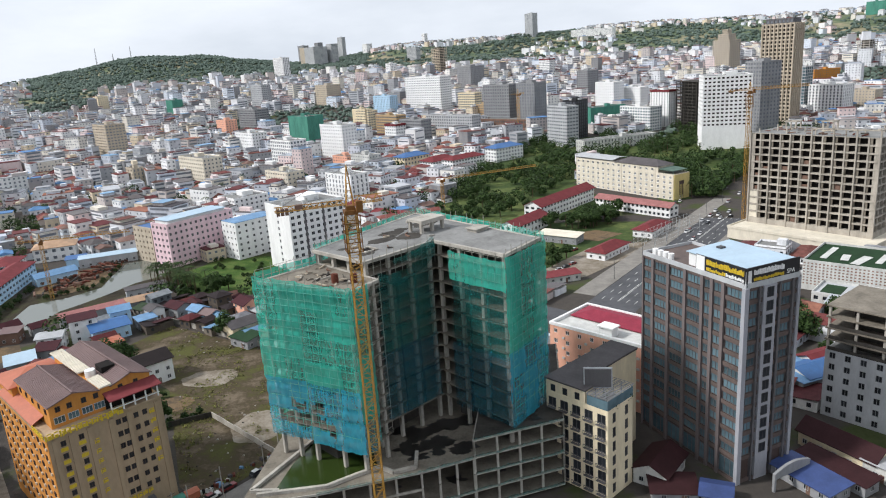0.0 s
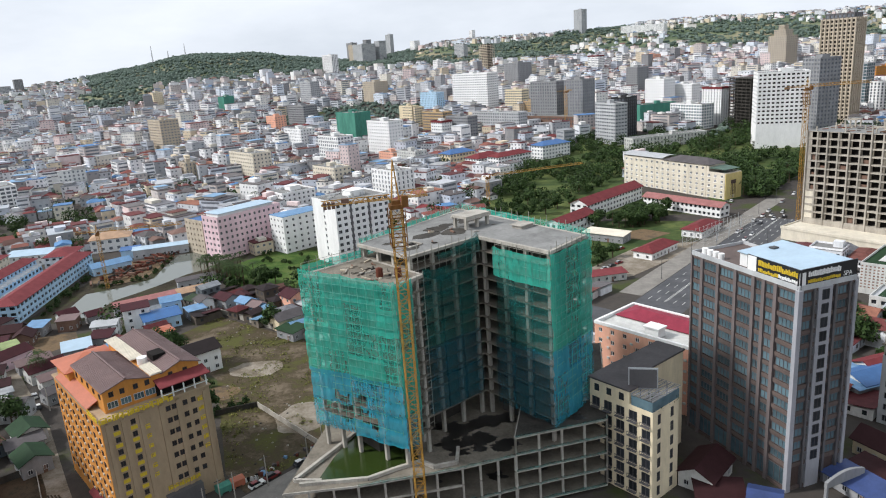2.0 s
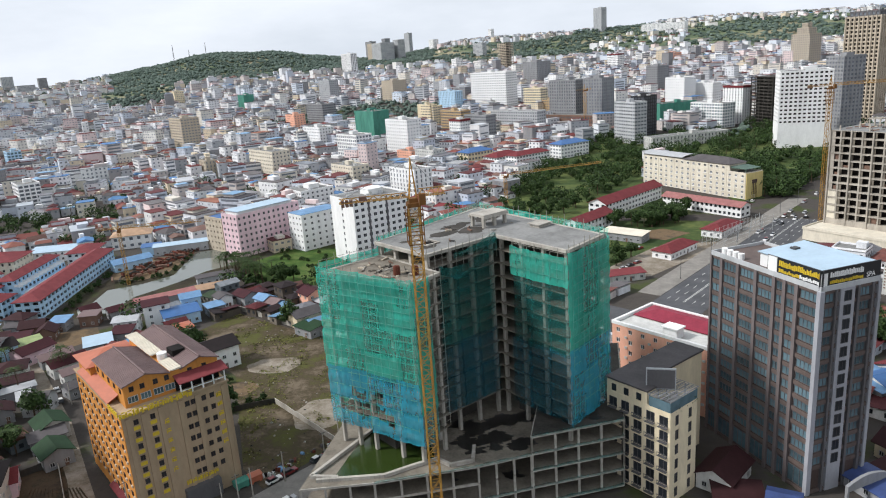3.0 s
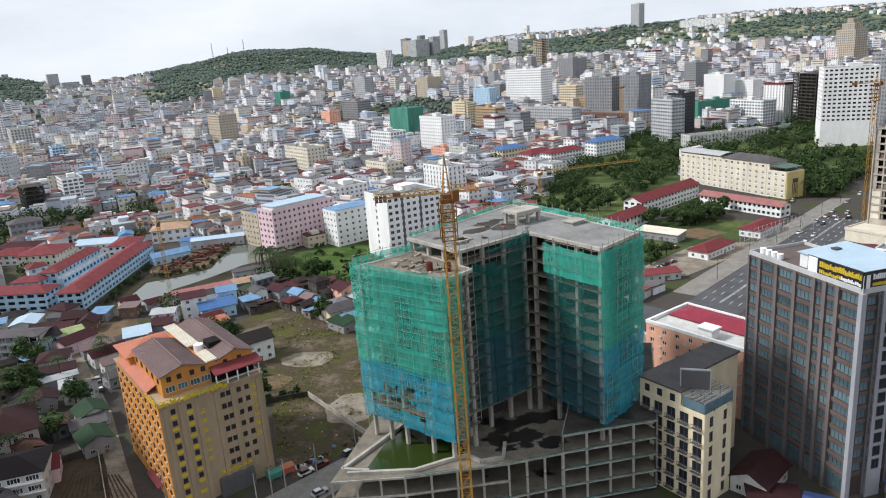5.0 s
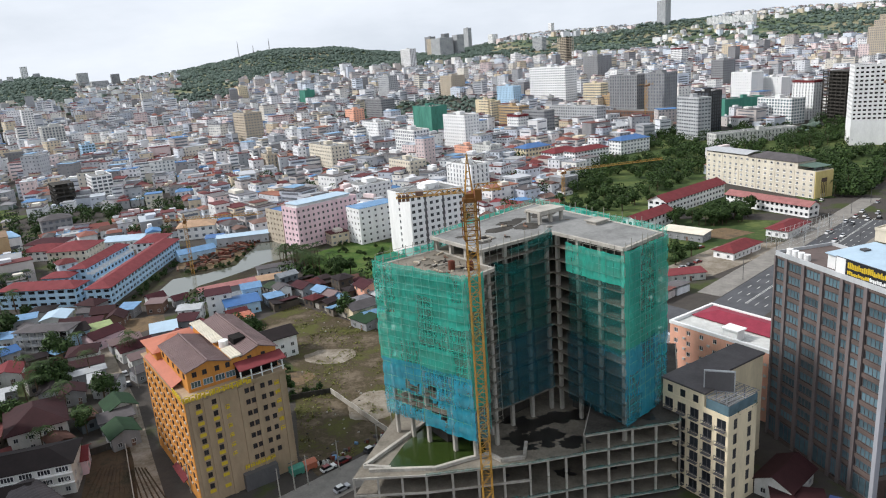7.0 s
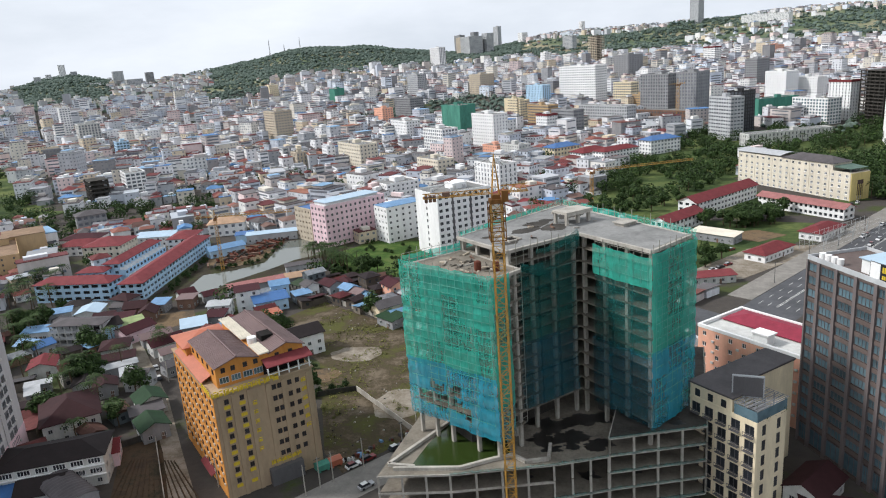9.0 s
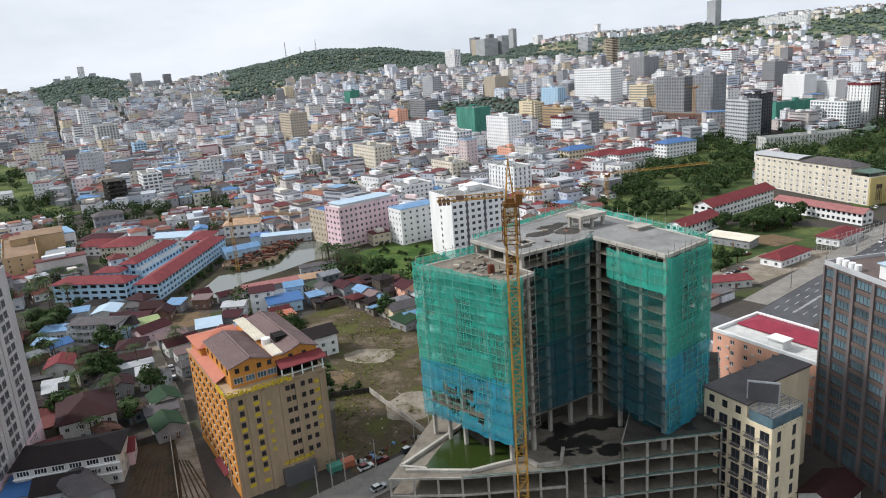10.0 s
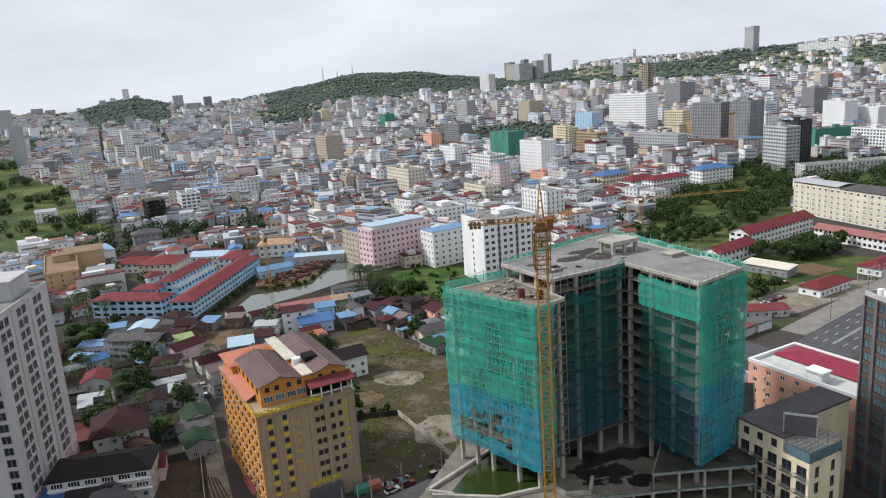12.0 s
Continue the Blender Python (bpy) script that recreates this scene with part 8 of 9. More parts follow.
# what stands on or before some of them
def plinth(label, x, y, w, d, h, rot, mat):
    return block("podium", label, x, y, w, d, h, rot, mat, 3, max(2, round(w / 4)), max(2, round(d / 4)), open_x=0.6, open_z=0.4, head=False)


plinth("brown-red podium under the grey hotel towers", 106, 832, 46, 70, 15, 43, "brown")
for X, Y, Z, w, d, h, lab in ((365, 729, 99.0, 15, 28, 5, "dark crown storey of the tan tower"), (493, 1165, 54, 14, 24, 9, "upper step of the concrete tower"), (493, 1165, 63, 8, 12, 7, "top step of the concrete tower")):
    block("crown_storey", lab, X, Y, w, d, h, 35 if X == 365 else 20, "charcoal" if X == 365 else "tan", 1 if X == 365 else 3, 4, 7, zb=ground_z(X, Y) - 0.4 + Z, open_x=0.6, open_z=0.6, head=False)
for X, Y, z, w, d, rot in ((262, 777, 38.3, 14, 26, 30), (236, 1353, 31.5, 15, 27, 35), (-32, 780, 23.6, 14, 19.5, 40)):
    s = Mesh()
    s.ring(-w / 2 - 0.3, -d / 2 - 0.3, w / 2 + 0.3, d / 2 + 0.3, 0.8, z - 1.2, z + 1.0)
    ob = new("roof_band", s.data("roof_band", [M["red_roof"]]))
    ob.matrix_world = pose(X, Y, ground_z(X, Y) - 0.4, 0, 0, rot)
    tagged(ob, "red painted roof band round a white tower", "roof")


# towers on the skyline of the far hills
for azi, el0, el1, rr, w, wall in ((-37.9, 0.0043, 0.0231, 2420, 26, "white"), (-37.2, 0.0068, 0.0145, 2400, 24, "grey_light"), (-39.5, 0.0026, 0.0109, 2380, 26, "grey_light"), (-38.8, 0.0032, 0.0129, 2400, 22, "white"),
                                   (-34.4, -0.0072, 0.0113, 2300, 40, "grey_light"), (-32.3, -0.0099, 0.0075, 2250, 30, "grey"), (-43.7, -0.0021, 0.0058, 2300, 40, "grey_light"), (-42.9, -0.0046, 0.0034, 2250, 34, "tan"),
                                   (-45.7, -0.02, 0.0068, 1700, 34, "grey_light"), (-7.7, 0.0073, 0.0284, 2350, 26, "grey"), (-8.6, 0.001, 0.0228, 2250, 44, "tan"), (-6.7, -0.0035, 0.0258, 2200, 34, "grey_light"), (-4.0, 0.0156, 0.0229, 2350, 30, "white"),
                                   (0.5, 0.0238, 0.0312, 2400, 18, "white"), (-33.4, -0.0105, 0.0005, 2200, 60, "grey_light"), (-36.0, -0.01, -0.001, 2150, 40, "white")):
    X, Y = rr * math.sin(radians(azi)), rr * math.cos(radians(azi))
    z1, z0 = 100 + rr * el1, min(ground_z(X, Y), 100 + rr * el0) - 6
    hh = z1 - z0
    block("apartment_tower", "pale hazy apartment tower on the far hill", X, Y, w * 0.7, w * 0.8, hh, 40, wall, max(3, round(hh / 3.4)), max(3, round(w / 5)), max(3, round(w / 5)), zb=z0, open_x=0.5, open_z=0.5, head=False)
for azi, el0, el1 in ((-23.5, 0.0211, 0.0373), (-22.4, 0.0204, 0.0304), (-21.2, 0.019, 0.0382)):
    rr = 2420
    X, Y = rr * math.sin(radians(azi)), rr * math.cos(radians(azi))
    ob = thing("radio_mast", "slim steel lattice radio mast on the ridge", "mast", pose(X, Y, 100 + rr * el0 - 12), "masts on the ridge")
    hh = rr * (el1 - el0) + 12
    s = Mesh()
    for qx, qy in ((-1, -1), (1, -1), (1, 1), (-1, 1)):
        s.beam((qx * 1.6, qy * 1.6, 0), (qx * 0.25, qy * 0.25, hh), 0.4, w2=0.25)
    part("mast_leg", s, [M["steel_dark"]], ob)
    s = Mesh()
    for i in range(14):
        z, z2 = hh * i / 14, hh * (i + 1) / 14
        k, k2 = 1.6 - 1.35 * i / 14, 1.6 - 1.35 * (i + 1) / 14
        s.beam((-k, -k, z), (k2, -k2, z2), 0.18)
        s.beam((k, -k, z), (-k2, -k2, z2), 0.18)
    part("mast_bracing", s, [M["steel_dark"]], ob)


# ---------------------------------------------------------------- scattered houses
rng_h = random.Random(11)


def house_proto(w, d, floors, roof, cover="house_roof", wall="house_wall"):
    ob = thing("house", {"gable": "small house with a pitched sheet roof", "hip": "house with a hipped sheet roof", "flat": "flat-roofed concrete town house",
                         "shed": "low shed with a sloping sheet roof"}[roof], "house", group="houses of the town")
    h = floors * 3.1 + (0.4 if roof != "shed" else -0.3)
    a, b = w / 2, d / 2
    k = Mesh()
    k.box(-a, -b, -1.5, a, b, h)
    for i in range(1, floors):
        k.box(-a - 0.12, -b - 0.12, i * 3.1 - 0.15, a + 0.12, b + 0.12, i * 3.1 + 0.1)
    part("wall", k, [M[wall]], ob)
    r = Mesh()
    if roof == "gable":
        r.gable(-a, -b, a, b, h, d * 0.2, 0.6, mat=0, end_mat=0)
    elif roof == "hip":
        r.hip(-a, -b, a, b, h, min(w, d) * 0.22, 0.7)
    elif roof == "shed":
        r.solid([(-a - 0.5, -b - 0.5, h), (a + 0.5, -b - 0.5, h), (a + 0.5, b + 0.5, h + 1.0), (-a - 0.5, b + 0.5, h + 1.0)],
                [(-a - 0.5, -b - 0.5, h + 0.15), (a + 0.5, -b - 0.5, h + 0.15), (a + 0.5, b + 0.5, h + 1.15), (-a - 0.5, b + 0.5, h + 1.15)])
    else:
        r.box(-a - 0.2, -b - 0.2, h, a + 0.2, b + 0.2, h + 0.2)
        p = Mesh()
        p.ring(-a, -b, a, b, 0.2, h + 0.2, h + 1.0)
        part("parapet", p, [M[wall]], ob)
        p = Mesh()
        p.box(a * 0.2, b * 0.1, h + 0.2, a * 0.8, b * 0.8, h + 2.7)
        part("stair_head", p, [M[wall]], ob)
    part("roof", r, [M[cover] if roof != "flat" else M["roof_concrete"]], ob)
    win = Mesh()
    for i in range(floors):
        z = i * 3.1 + 1.1
        n = max(1, int(w / 3))
        for j in range(n):
            x = -a + (j + 0.5) * w / n
            win.box(x - 0.6, -b - 0.06, z, x + 0.6, -b + 0.02, z + 1.3)
        n = max(1, int(d / 3.2))
        for j in range(n):
            y = -b + (j + 0.5) * d / n
            win.box(-a - 0.06, y - 0.6, z, -a + 0.02, y + 0.6, z + 1.3)
            win.box(a - 0.02, y - 0.6, z, a + 0.06, y + 0.6, z + 1.3)
    part("window", win, [M["glass_dark"]], ob, kind="stuff")
    return ob


PROTOS = [house_proto(*a) for a in (
    (9, 8, 1, "gable"), (12, 8, 1, "gable"), (10, 9, 2, "gable"), (14, 9, 2, "gable"), (9, 9, 1, "hip"), (12, 10, 2, "hip"), (11, 8, 1, "shed"),
    (8, 7, 1, "shed"), (8, 12, 3, "flat"), (10, 11, 4, "flat"), (13, 10, 3, "flat"), (7, 12, 2, "flat"), (16, 9, 1, "gable"), (18, 10, 2, "hip"), (10, 12, 5, "flat"))]
USED = set()


def lattice(step, rot, r0, r1, az0, az1, jitter, rng):
    c, s = math.cos(radians(rot)), math.sin(radians(rot))
    n = int(r1 / step) + 1
    for i in range(-n, n + 1):
        for j in range(-n, n + 1):
            x0, y0 = i * step, j * step
            x, y = x0 * c - y0 * s + rng.uniform(-jitter, jitter), x0 * s + y0 * c + rng.uniform(-jitter, jitter)
            r, az = math.hypot(x, y), math.degrees(math.atan2(x, y))
            if r0 < r < r1 and az0 < az < az1:
                yield i, j, x, y, r, az


SMALL = [0, 4, 6, 7]
for i, j, x, y, r, az in lattice(11.5, 43, 150, 372, -17, 42, 2.0, rng_h):
    if not is_clear(x, y) or i % 8 == 0 or rng_h.random() < 0.06:
        continue
    if az < -12 and r < 345:
        k = rng_h.choice(SMALL)
    else:
        k = rng_h.choices(range(len(PROTOS)), weights=[4, 3, 3, 2, 4, 3, 3, 3, 0.8, 0.5, 0.6, 0.9, 1.4, 1.0, 0.2 if r > 380 else 0])[0]
    m = pose(x, y, ground_z(x, y), 0, 0, rng_h.choice((43, 133, 223, 313)) + rng_h.gauss(0, 5))
    if k not in USED:
        USED.add(k)
        PROTOS[k].matrix_world = m
    else:
        copy_thing(PROTOS[k], m)

# the close-packed shacks round the alley and the canal
SHACKS = [house_proto(*a, "shack_roof", "shack_wall") for a in ((6.5, 5, 1, "gable"), (8, 5.5, 1, "gable"), (7, 5, 1, "shed"), (6, 6, 1, "hip"), (9, 6, 2, "gable"), (8, 7, 2, "hip"), (10, 6, 1, "shed"))]
SHACKS_USED = set()
for i, j, x, y, r, az in lattice(8.2, 43, 150, 330, -56, -15, 1.4, rng_h):
    room = 2.2 if inside(QUARTER, x, y) else 0.0
    if i % 9 == 0 or rng_h.random() < 0.06 or not all(is_clear(x + p, y + q) for p, q in ((0, 0), (room, room), (-room, room), (room, -room), (-room, -room))):
        continue
    k = rng_h.choices(range(7), weights=[4, 3, 3, 3, 0.6, 0.4, 2])[0]
    m = pose(x, y, 0, 0, 0, rng_h.choice((43, 133, 223, 313)) + rng_h.gauss(0, 8))
    if k not in SHACKS_USED:
        SHACKS_USED.add(k)
        SHACKS[k].matrix_world = m
    else:
        copy_thing(SHACKS[k], m)
for k, ob in enumerate(PROTOS):
    if k not in USED:
        for child in list(ob.children):
            bpy.data.objects.remove(child)
        bpy.data.objects.remove(ob)

# ---------------------------------------------------------------- the far town, joined
far_w, far_r, far_p, far_g = Mesh(), Mesh(), Mesh(), Mesh()
rng_f = random.Random(21)


def rot_pts(pts, x, y, rot):
    c, s = math.cos(rot), math.sin(rot)
    return [(x + p * c - q * s, y + p * s + q * c) for p, q in pts]


def far_block(x, y, z, w, d, z0, z1, rot, mesh, dx=0.0, dy=0.0):
    mesh.prism(rot_pts([(dx - w / 2, dy - d / 2), (dx + w / 2, dy - d / 2), (dx + w / 2, dy + d / 2), (dx - w / 2, dy + d / 2)], x, y, rot), z + z0, z + z1)


def far_house(x, y, z, w, d, h, rot, pitched, panes, rng):
    """One house of the far town: a block with a pitched or flat roof, roof huts, and panes or window bands on the sides seen from the town."""
    a, b = w / 2, d / 2
    far_block(x, y, z, w, d, -4, h, rot, far_w)
    if pitched:
        o = 0.6
        e = rot_pts([(-a - o, -b - o), (a + o, -b - o), (a + o, b + o), (-a - o, b + o)], x, y, rot)
        k = min(a, b) * rng.choice((0.8, 0.8, 0.02))
        rr = rot_pts([(-a + k, 0), (a - k, 0)] if a >= b else [(0, -b + k), (0, b - k)], x, y, rot)
        i = len(far_p.v)
        far_p.v.extend([(*p, z + h) for p in e] + [(*p, z + h + min(a, b) * rng.uniform(0.3, 0.55)) for p in rr])
        fs = [(0, 1, 5, 4), (2, 3, 4, 5), (1, 2, 5), (3, 0, 4)] if a >= b else [(1, 2, 5, 4), (3, 0, 4, 5), (0, 1, 4), (2, 3, 5)]
        for f in fs:
            far_p.f.append(tuple(i + q for q in f))
            far_p.m.append(0)
    else:
        far_block(x, y, z, w + 0.5, d + 0.5, h, h + 0.4, rot, far_r)
        if rng.random() < 0.45:
            hw, hd = w * rng.uniform(0.25, 0.5), d * rng.uniform(0.25, 0.6)
            far_block(x, y, z, hw, hd, h + 0.4, h + rng.uniform(1.8, 3.2), rot, far_w, rng.uniform(-0.2, 0.2) * w, rng.uniform(-0.2, 0.2) * d)
        elif rng.random() < 0.35:
            far_block(x, y, z, w * 0.8, d * 0.55, h + 2.2, h + 2.4, rot, far_r, 0, d * 0.15)
            far_block(x, y, z, w * 0.7, d * 0.45, h + 0.4, h + 2.2, rot, far_w, 0, d * 0.15)
        if rng.random() < 0.3:
            far_block(x, y, z, 1.4, 1.4, h + 0.4, h + 2.0, rot, far_w, a * rng.uniform(-0.7, 0.7), b * rng.uniform(-0.7, 0.7))
    if not panes:
        return
    fl, band = max(1, int(h / 3.2)), rng.random() < 0.35
    tall, wide = rng.uniform(1.1, 1.7), rng.uniform(0.55, 0.85)
    for size, half, face in ((w, b, 0), (d, a, 1), (w, b, 2), (d, a, 3)):
        t = rot + face * math.pi / 2
        ct, st = math.cos(t), math.sin(t)
        if (x * st - y * ct) > 0:
            continue
        n = 1 if band else max(1, int(size / 3.4))
        hw = size * 0.4 if band else wide
        for i in range(fl):
            z0 = z + i * h / fl + 1.0
            for q in range(n):
                if rng.random() < 0.12:
                    continue
                u = -size / 2 + (q + 0.5) * size / n
                pts = []
                for du, zz in ((-hw, z0), (hw, z0), (hw, z0 + tall), (-hw, z0 + tall)):
                    lx, ly = u + du, -half - 0.06
                    pts.append((x + lx * ct - ly * st, y + lx * st + ly * ct, zz))
                far_g.face(pts)


for i, j, x, y, r, az in lattice(11.5, 40, 318, 2520, -56, 44, 3.2, rng_f):
    if not is_clear(x, y) or inside(QUARTER, x, y) or (r < 372 and az < -15) or (az > -17.5 and r < 376) or rng_f.random() < 0.08 + 0.25 * sstep(900, 1800, r) or i % 9 == 0:
        continue
    green = noise.noise((x * 0.0035, y * 0.0035, 2.0))
    if (green > 0.36 and r > 800) or (green > 0.33 and 540 < r <= 800) or (r > 1600 and (-41 < az < -35 or -28 < az < -4) and rng_f.random() < 0.6 + 0.4 * sstep(1600, 1820, r)) or (1650 < r < 2250 and az >= -4 and (green > -0.05 or rng_f.random() < 0.86)) or ((az <= -41 or -35 <= az <= -28) and r > 1600 and rng_f.random() < 0.45) or (r >= 2250 and (-41 < az < -35 or -28 < az < -4 or rng_f.random() < 0.62)):
        continue
    tall = rng_f.random()
    w, d = rng_f.uniform(5.5, 13), rng_f.uniform(5.5, 12)
    if tall < (0.035 if r > 900 else 0.015) and r > 560:
        h = rng_f.uniform(15, 30)
        w, d = rng_f.uniform(11, 22), rng_f.uniform(11, 18)
    elif tall < (0.3 if r > 700 else 0.2 if r > 430 else 0.06):
        h = rng_f.uniform(9, 14 if r < 700 else 18)
        w, d = rng_f.uniform(8, 17), rng_f.uniform(8, 16)
        if rng_f.random() < 0.3:
            d = rng_f.uniform(16, 26)
    else:
        h = rng_f.uniform(3.2, 8.5 if r > 400 else 6.5)
    if r > 1600:
        h = min(h, 12)
    zone = 90 * noise.noise((x * 0.004, y * 0.004, 11.0))
    far_house(x, y, ground_z(x, y), w, d, h, radians(40 + zone * 0.5 + rng_f.choice((0, 90)) + rng_f.gauss(0, 5)), h < 9 and rng_f.random() < (0.78 if r < 620 else 0.5), r < 1500, rng_f)
far_town = thing("far_town", "dense far town of low houses and blocks climbing the slope", "town", kind="stuff")
part("wall", far_w, [M["far_wall"]], far_town, kind="stuff")
part("roof", far_r, [M["far_roof"]], far_town, kind="stuff")
part("pitched_roof", far_p, [M["far_pitch"]], far_town, kind="stuff")
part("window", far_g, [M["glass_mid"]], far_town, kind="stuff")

# ---------------------------------------------------------------- trees
def tree_proto(seed, height, spread, leaves, low=False):
    rng = random.Random(seed)
    ob = thing("bush", "low dark green bush", "bush", group="bushes of the town") if low else thing("tree", "leafy green broadleaf tree", "tree", group="trees of the town")
    t = Mesh()
    k = height * 0.45
    t.beam((0, 0, -0.5), (0.1, 0.1, k), 0.5, w2=0.34)
    lobes = []
    for i in range(7):
        a = i * 2.4 + rng.uniform(-0.4, 0.4)
        rr = spread * rng.uniform(0.25, 0.62)
        p = (math.cos(a) * rr, math.sin(a) * rr, height * rng.uniform(0.4, 0.84))
        t.beam((0.1, 0.1, k * rng.uniform(0.6, 0.98)), p, 0.22, w2=0.07)
        lobes.append((p, spread * rng.uniform(0.3, 0.48)))
    lobes.append(((0, 0, height * 0.86), spread * 0.42))
    part("trunk", t, [M["trunk"]], ob)
    c = Mesh()
    for i in range(leaves):
        p, s = rng.choice(lobes)
        v = Vector((rng.gauss(0, 1), rng.gauss(0, 1), rng.gauss(0, 1))).normalized()
        q = Vector(p) + v * s * rng.uniform(0.62, 1.08) * (1 if v.z > -0.4 else 0.7)
        nrm = (v + Vector((rng.gauss(0, 0.5), rng.gauss(0, 0.5), rng.gauss(0.3, 0.5)))).normalized()
        e1 = nrm.orthogonal().normalized()
        e1.rotate(Matrix.Rotation(rng.uniform(0, 6.28), 3, nrm))
        e2 = nrm.cross(e1)
        a, b = rng.uniform(0.3, 0.62) * (0.6 if low else 1), rng.uniform(0.2, 0.42) * (0.6 if low else 1)
        c.face([q - e1 * a, q - e2 * b, q + e1 * a, q + e2 * b])
    part("crown", c, [M["leaf"]], ob)
    return ob


def palm_proto(seed, height):
    rng = random.Random(seed)
    ob = thing("palm_tree", "tall coconut palm with drooping fronds", "tree", group="palms of the town")
    t = Mesh()
    p = (0, 0, -0.5)
    for i in range(5):
        q = (p[0] + rng.uniform(-0.1, 0.25), p[1] + rng.uniform(-0.1, 0.2), p[2] + (height + 0.5) / 5)
        t.beam(p, q, 0.36 - i * 0.03, w2=0.33 - i * 0.03)
        p = q
    part("trunk", t, [M["trunk"]], ob)
    c = Mesh()
    for i in range(17):
        a, lift = i * 2.39, rng.uniform(-0.3, 0.9)
        dx, dy = math.cos(a), math.sin(a)
        for s in range(7):
            u = s / 6
            x, z = 3.2 * u, lift * 2.2 * u - 2.6 * u * u
            o = Vector(p) + Vector((dx * x, dy * x, z))
            for side in (-1, 1):
                tip = o + Vector((dx * 0.35 - dy * side * (0.95 - 0.6 * u), dy * 0.35 + dx * side * (0.95 - 0.6 * u), -0.35))
                n2 = o + Vector((dx * 0.5, dy * 0.5, -0.05))
                c.face([o, n2, tip])
    part("crown", c, [M["palm_leaf"]], ob)
    return ob


TREES = [tree_proto(1, 8.5, 4.6, 1100), tree_proto(2, 10.0, 5.4, 1350), tree_proto(3, 7.0, 3.8, 800), tree_proto(4, 9.0, 5.4, 1300), tree_proto(5, 4.5, 3.0, 500)]
PALMS = [palm_proto(6, 8.5), palm_proto(7, 10.5)]
BUSHES = [tree_proto(8, 2.4, 1.9, 260, True), tree_proto(9, 1.8, 1.5, 200, True)]
rng_t = random.Random(31)


SPOT = {"tree": set(), "palm": set(), "bush": set()}
MADE = [0]
far_leaf = Mesh()


def plant(x, y, kind="tree"):
    if any(inside(p, x, y) for p in (CANAL, ROAD, cross_road, street, alley, MUD, HOTEL_FRONT)):
        return
    if kind == "tree" and (math.hypot(x, y) > 470 or MADE[0] > 290):
        z, s = ground_z(x, y), rng_t.choice((2.4, 3.4, 4.0, 4.6, 5.6)) * rng_t.uniform(0.9, 1.1)
        for _ in range(170):
            v = Vector((rng_t.gauss(0, 1), rng_t.gauss(0, 1), rng_t.gauss(0, 0.8))).normalized()
            q = Vector((x, y, z + s * 1.15)) + Vector((v.x * s, v.y * s, v.z * s * 0.85)) * rng_t.uniform(0.7, 1.08)
            n = (v + Vector((rng_t.gauss(0, 0.5), rng_t.gauss(0, 0.5), rng_t.gauss(0.3, 0.5)))).normalized()
            e1 = n.orthogonal().normalized()
            e2 = n.cross(e1)
            a, b = rng_t.uniform(0.5, 0.95), rng_t.uniform(0.4, 0.7)
            far_leaf.face([q - e1 * a, q - e2 * b, q + e1 * a, q + e2 * b])
        return
    MADE[0] += 1
    protos = {"tree": TREES, "palm": PALMS, "bush": BUSHES}[kind]
    k = rng_t.randrange(len(protos))
    m = pose(x, y, ground_z(x, y), 0, 0, rng_t.uniform(0, 360))
    if k not in SPOT[kind]:
        SPOT[kind].add(k)
        protos[k].matrix_world = m
        return
    copy_thing(protos[k], m)


def box_of(p):
    return min(q[0] for q in p), max(q[0] for q in p), min(q[1] for q in p), max(q[1] for q in p)


# park and school woods
for area, gap in ((PARK, 9.0), (GROVE, 8.0)):
    x0, x1, y0, y1 = box_of(area)
    yy = y0
    while yy < y1:
        xx = x0
        while xx < x1:
            px, py = xx + rng_t.uniform(-3, 3), yy + rng_t.uniform(-3, 3)
            if inside(area, px, py) and sum(inside(p, px, py) for p in CLEAR) == 1 and rng_t.random() < 0.8 and noise.noise((px * 0.028, py * 0.028, 9.0)) < 0.26:
                plant(px, py, "palm" if rng_t.random() < 0.08 else "tree")
            xx += gap
        yy += gap
# a belt of trees along the pavement
for k in range(238, 470, 6):
    for off in (-22.5, -28, -34):
        p = RO + RD * (k + rng_t.uniform(-2, 2)) + RS * (off + rng_t.uniform(-1.5, 1.5))
        if not inside([(145, 430), (175, 432), (128, 540), (100, 530)], p.x, p.y):
            plant(p.x, p.y, "palm" if rng_t.random() < 0.1 else "tree")
# hedges and bushes in the field
for _ in range(1500):
    x, y = rng_t.uniform(-960, -400), rng_t.uniform(380, 880)
    if inside(FIELD, x, y) and math.dist((x, y), (-505, 517)) > 16 and (noise.noise((x * 0.016, y * 0.016, 6.0)) > 0.1 or rng_t.random() < 0.04):
        plant(x, y)
# trees before the college, on the road side, by the canal and the plots
for cx, cy, sx, sy, n in ((96, 402, 15, 11, 30), (82, 392, 8, 8, 8), (200, 520, 12, 40, 20), (240, 560, 16, 40, 26), (-96, 316, 16, 3, 7), (100, 215, 10, 10, 14), (125, 225, 14, 8, 10),
                          (-120, 238, 6, 6, 5), (-84, 192, 2, 2, 2), (-184, 222, 6, 3, 3), (-230, 240, 6, 8, 8), (-172, 197, 6, 3, 3), (-62, 262, 10, 6, 6), (60, 330, 6, 10, 6)):
    for i in range(n):
        px, py = cx + rng_t.gauss(0, sx * 0.6), cy + rng_t.gauss(0, sy * 0.6)
        plant(px, py, "palm" if rng_t.random() < 0.12 else "tree")
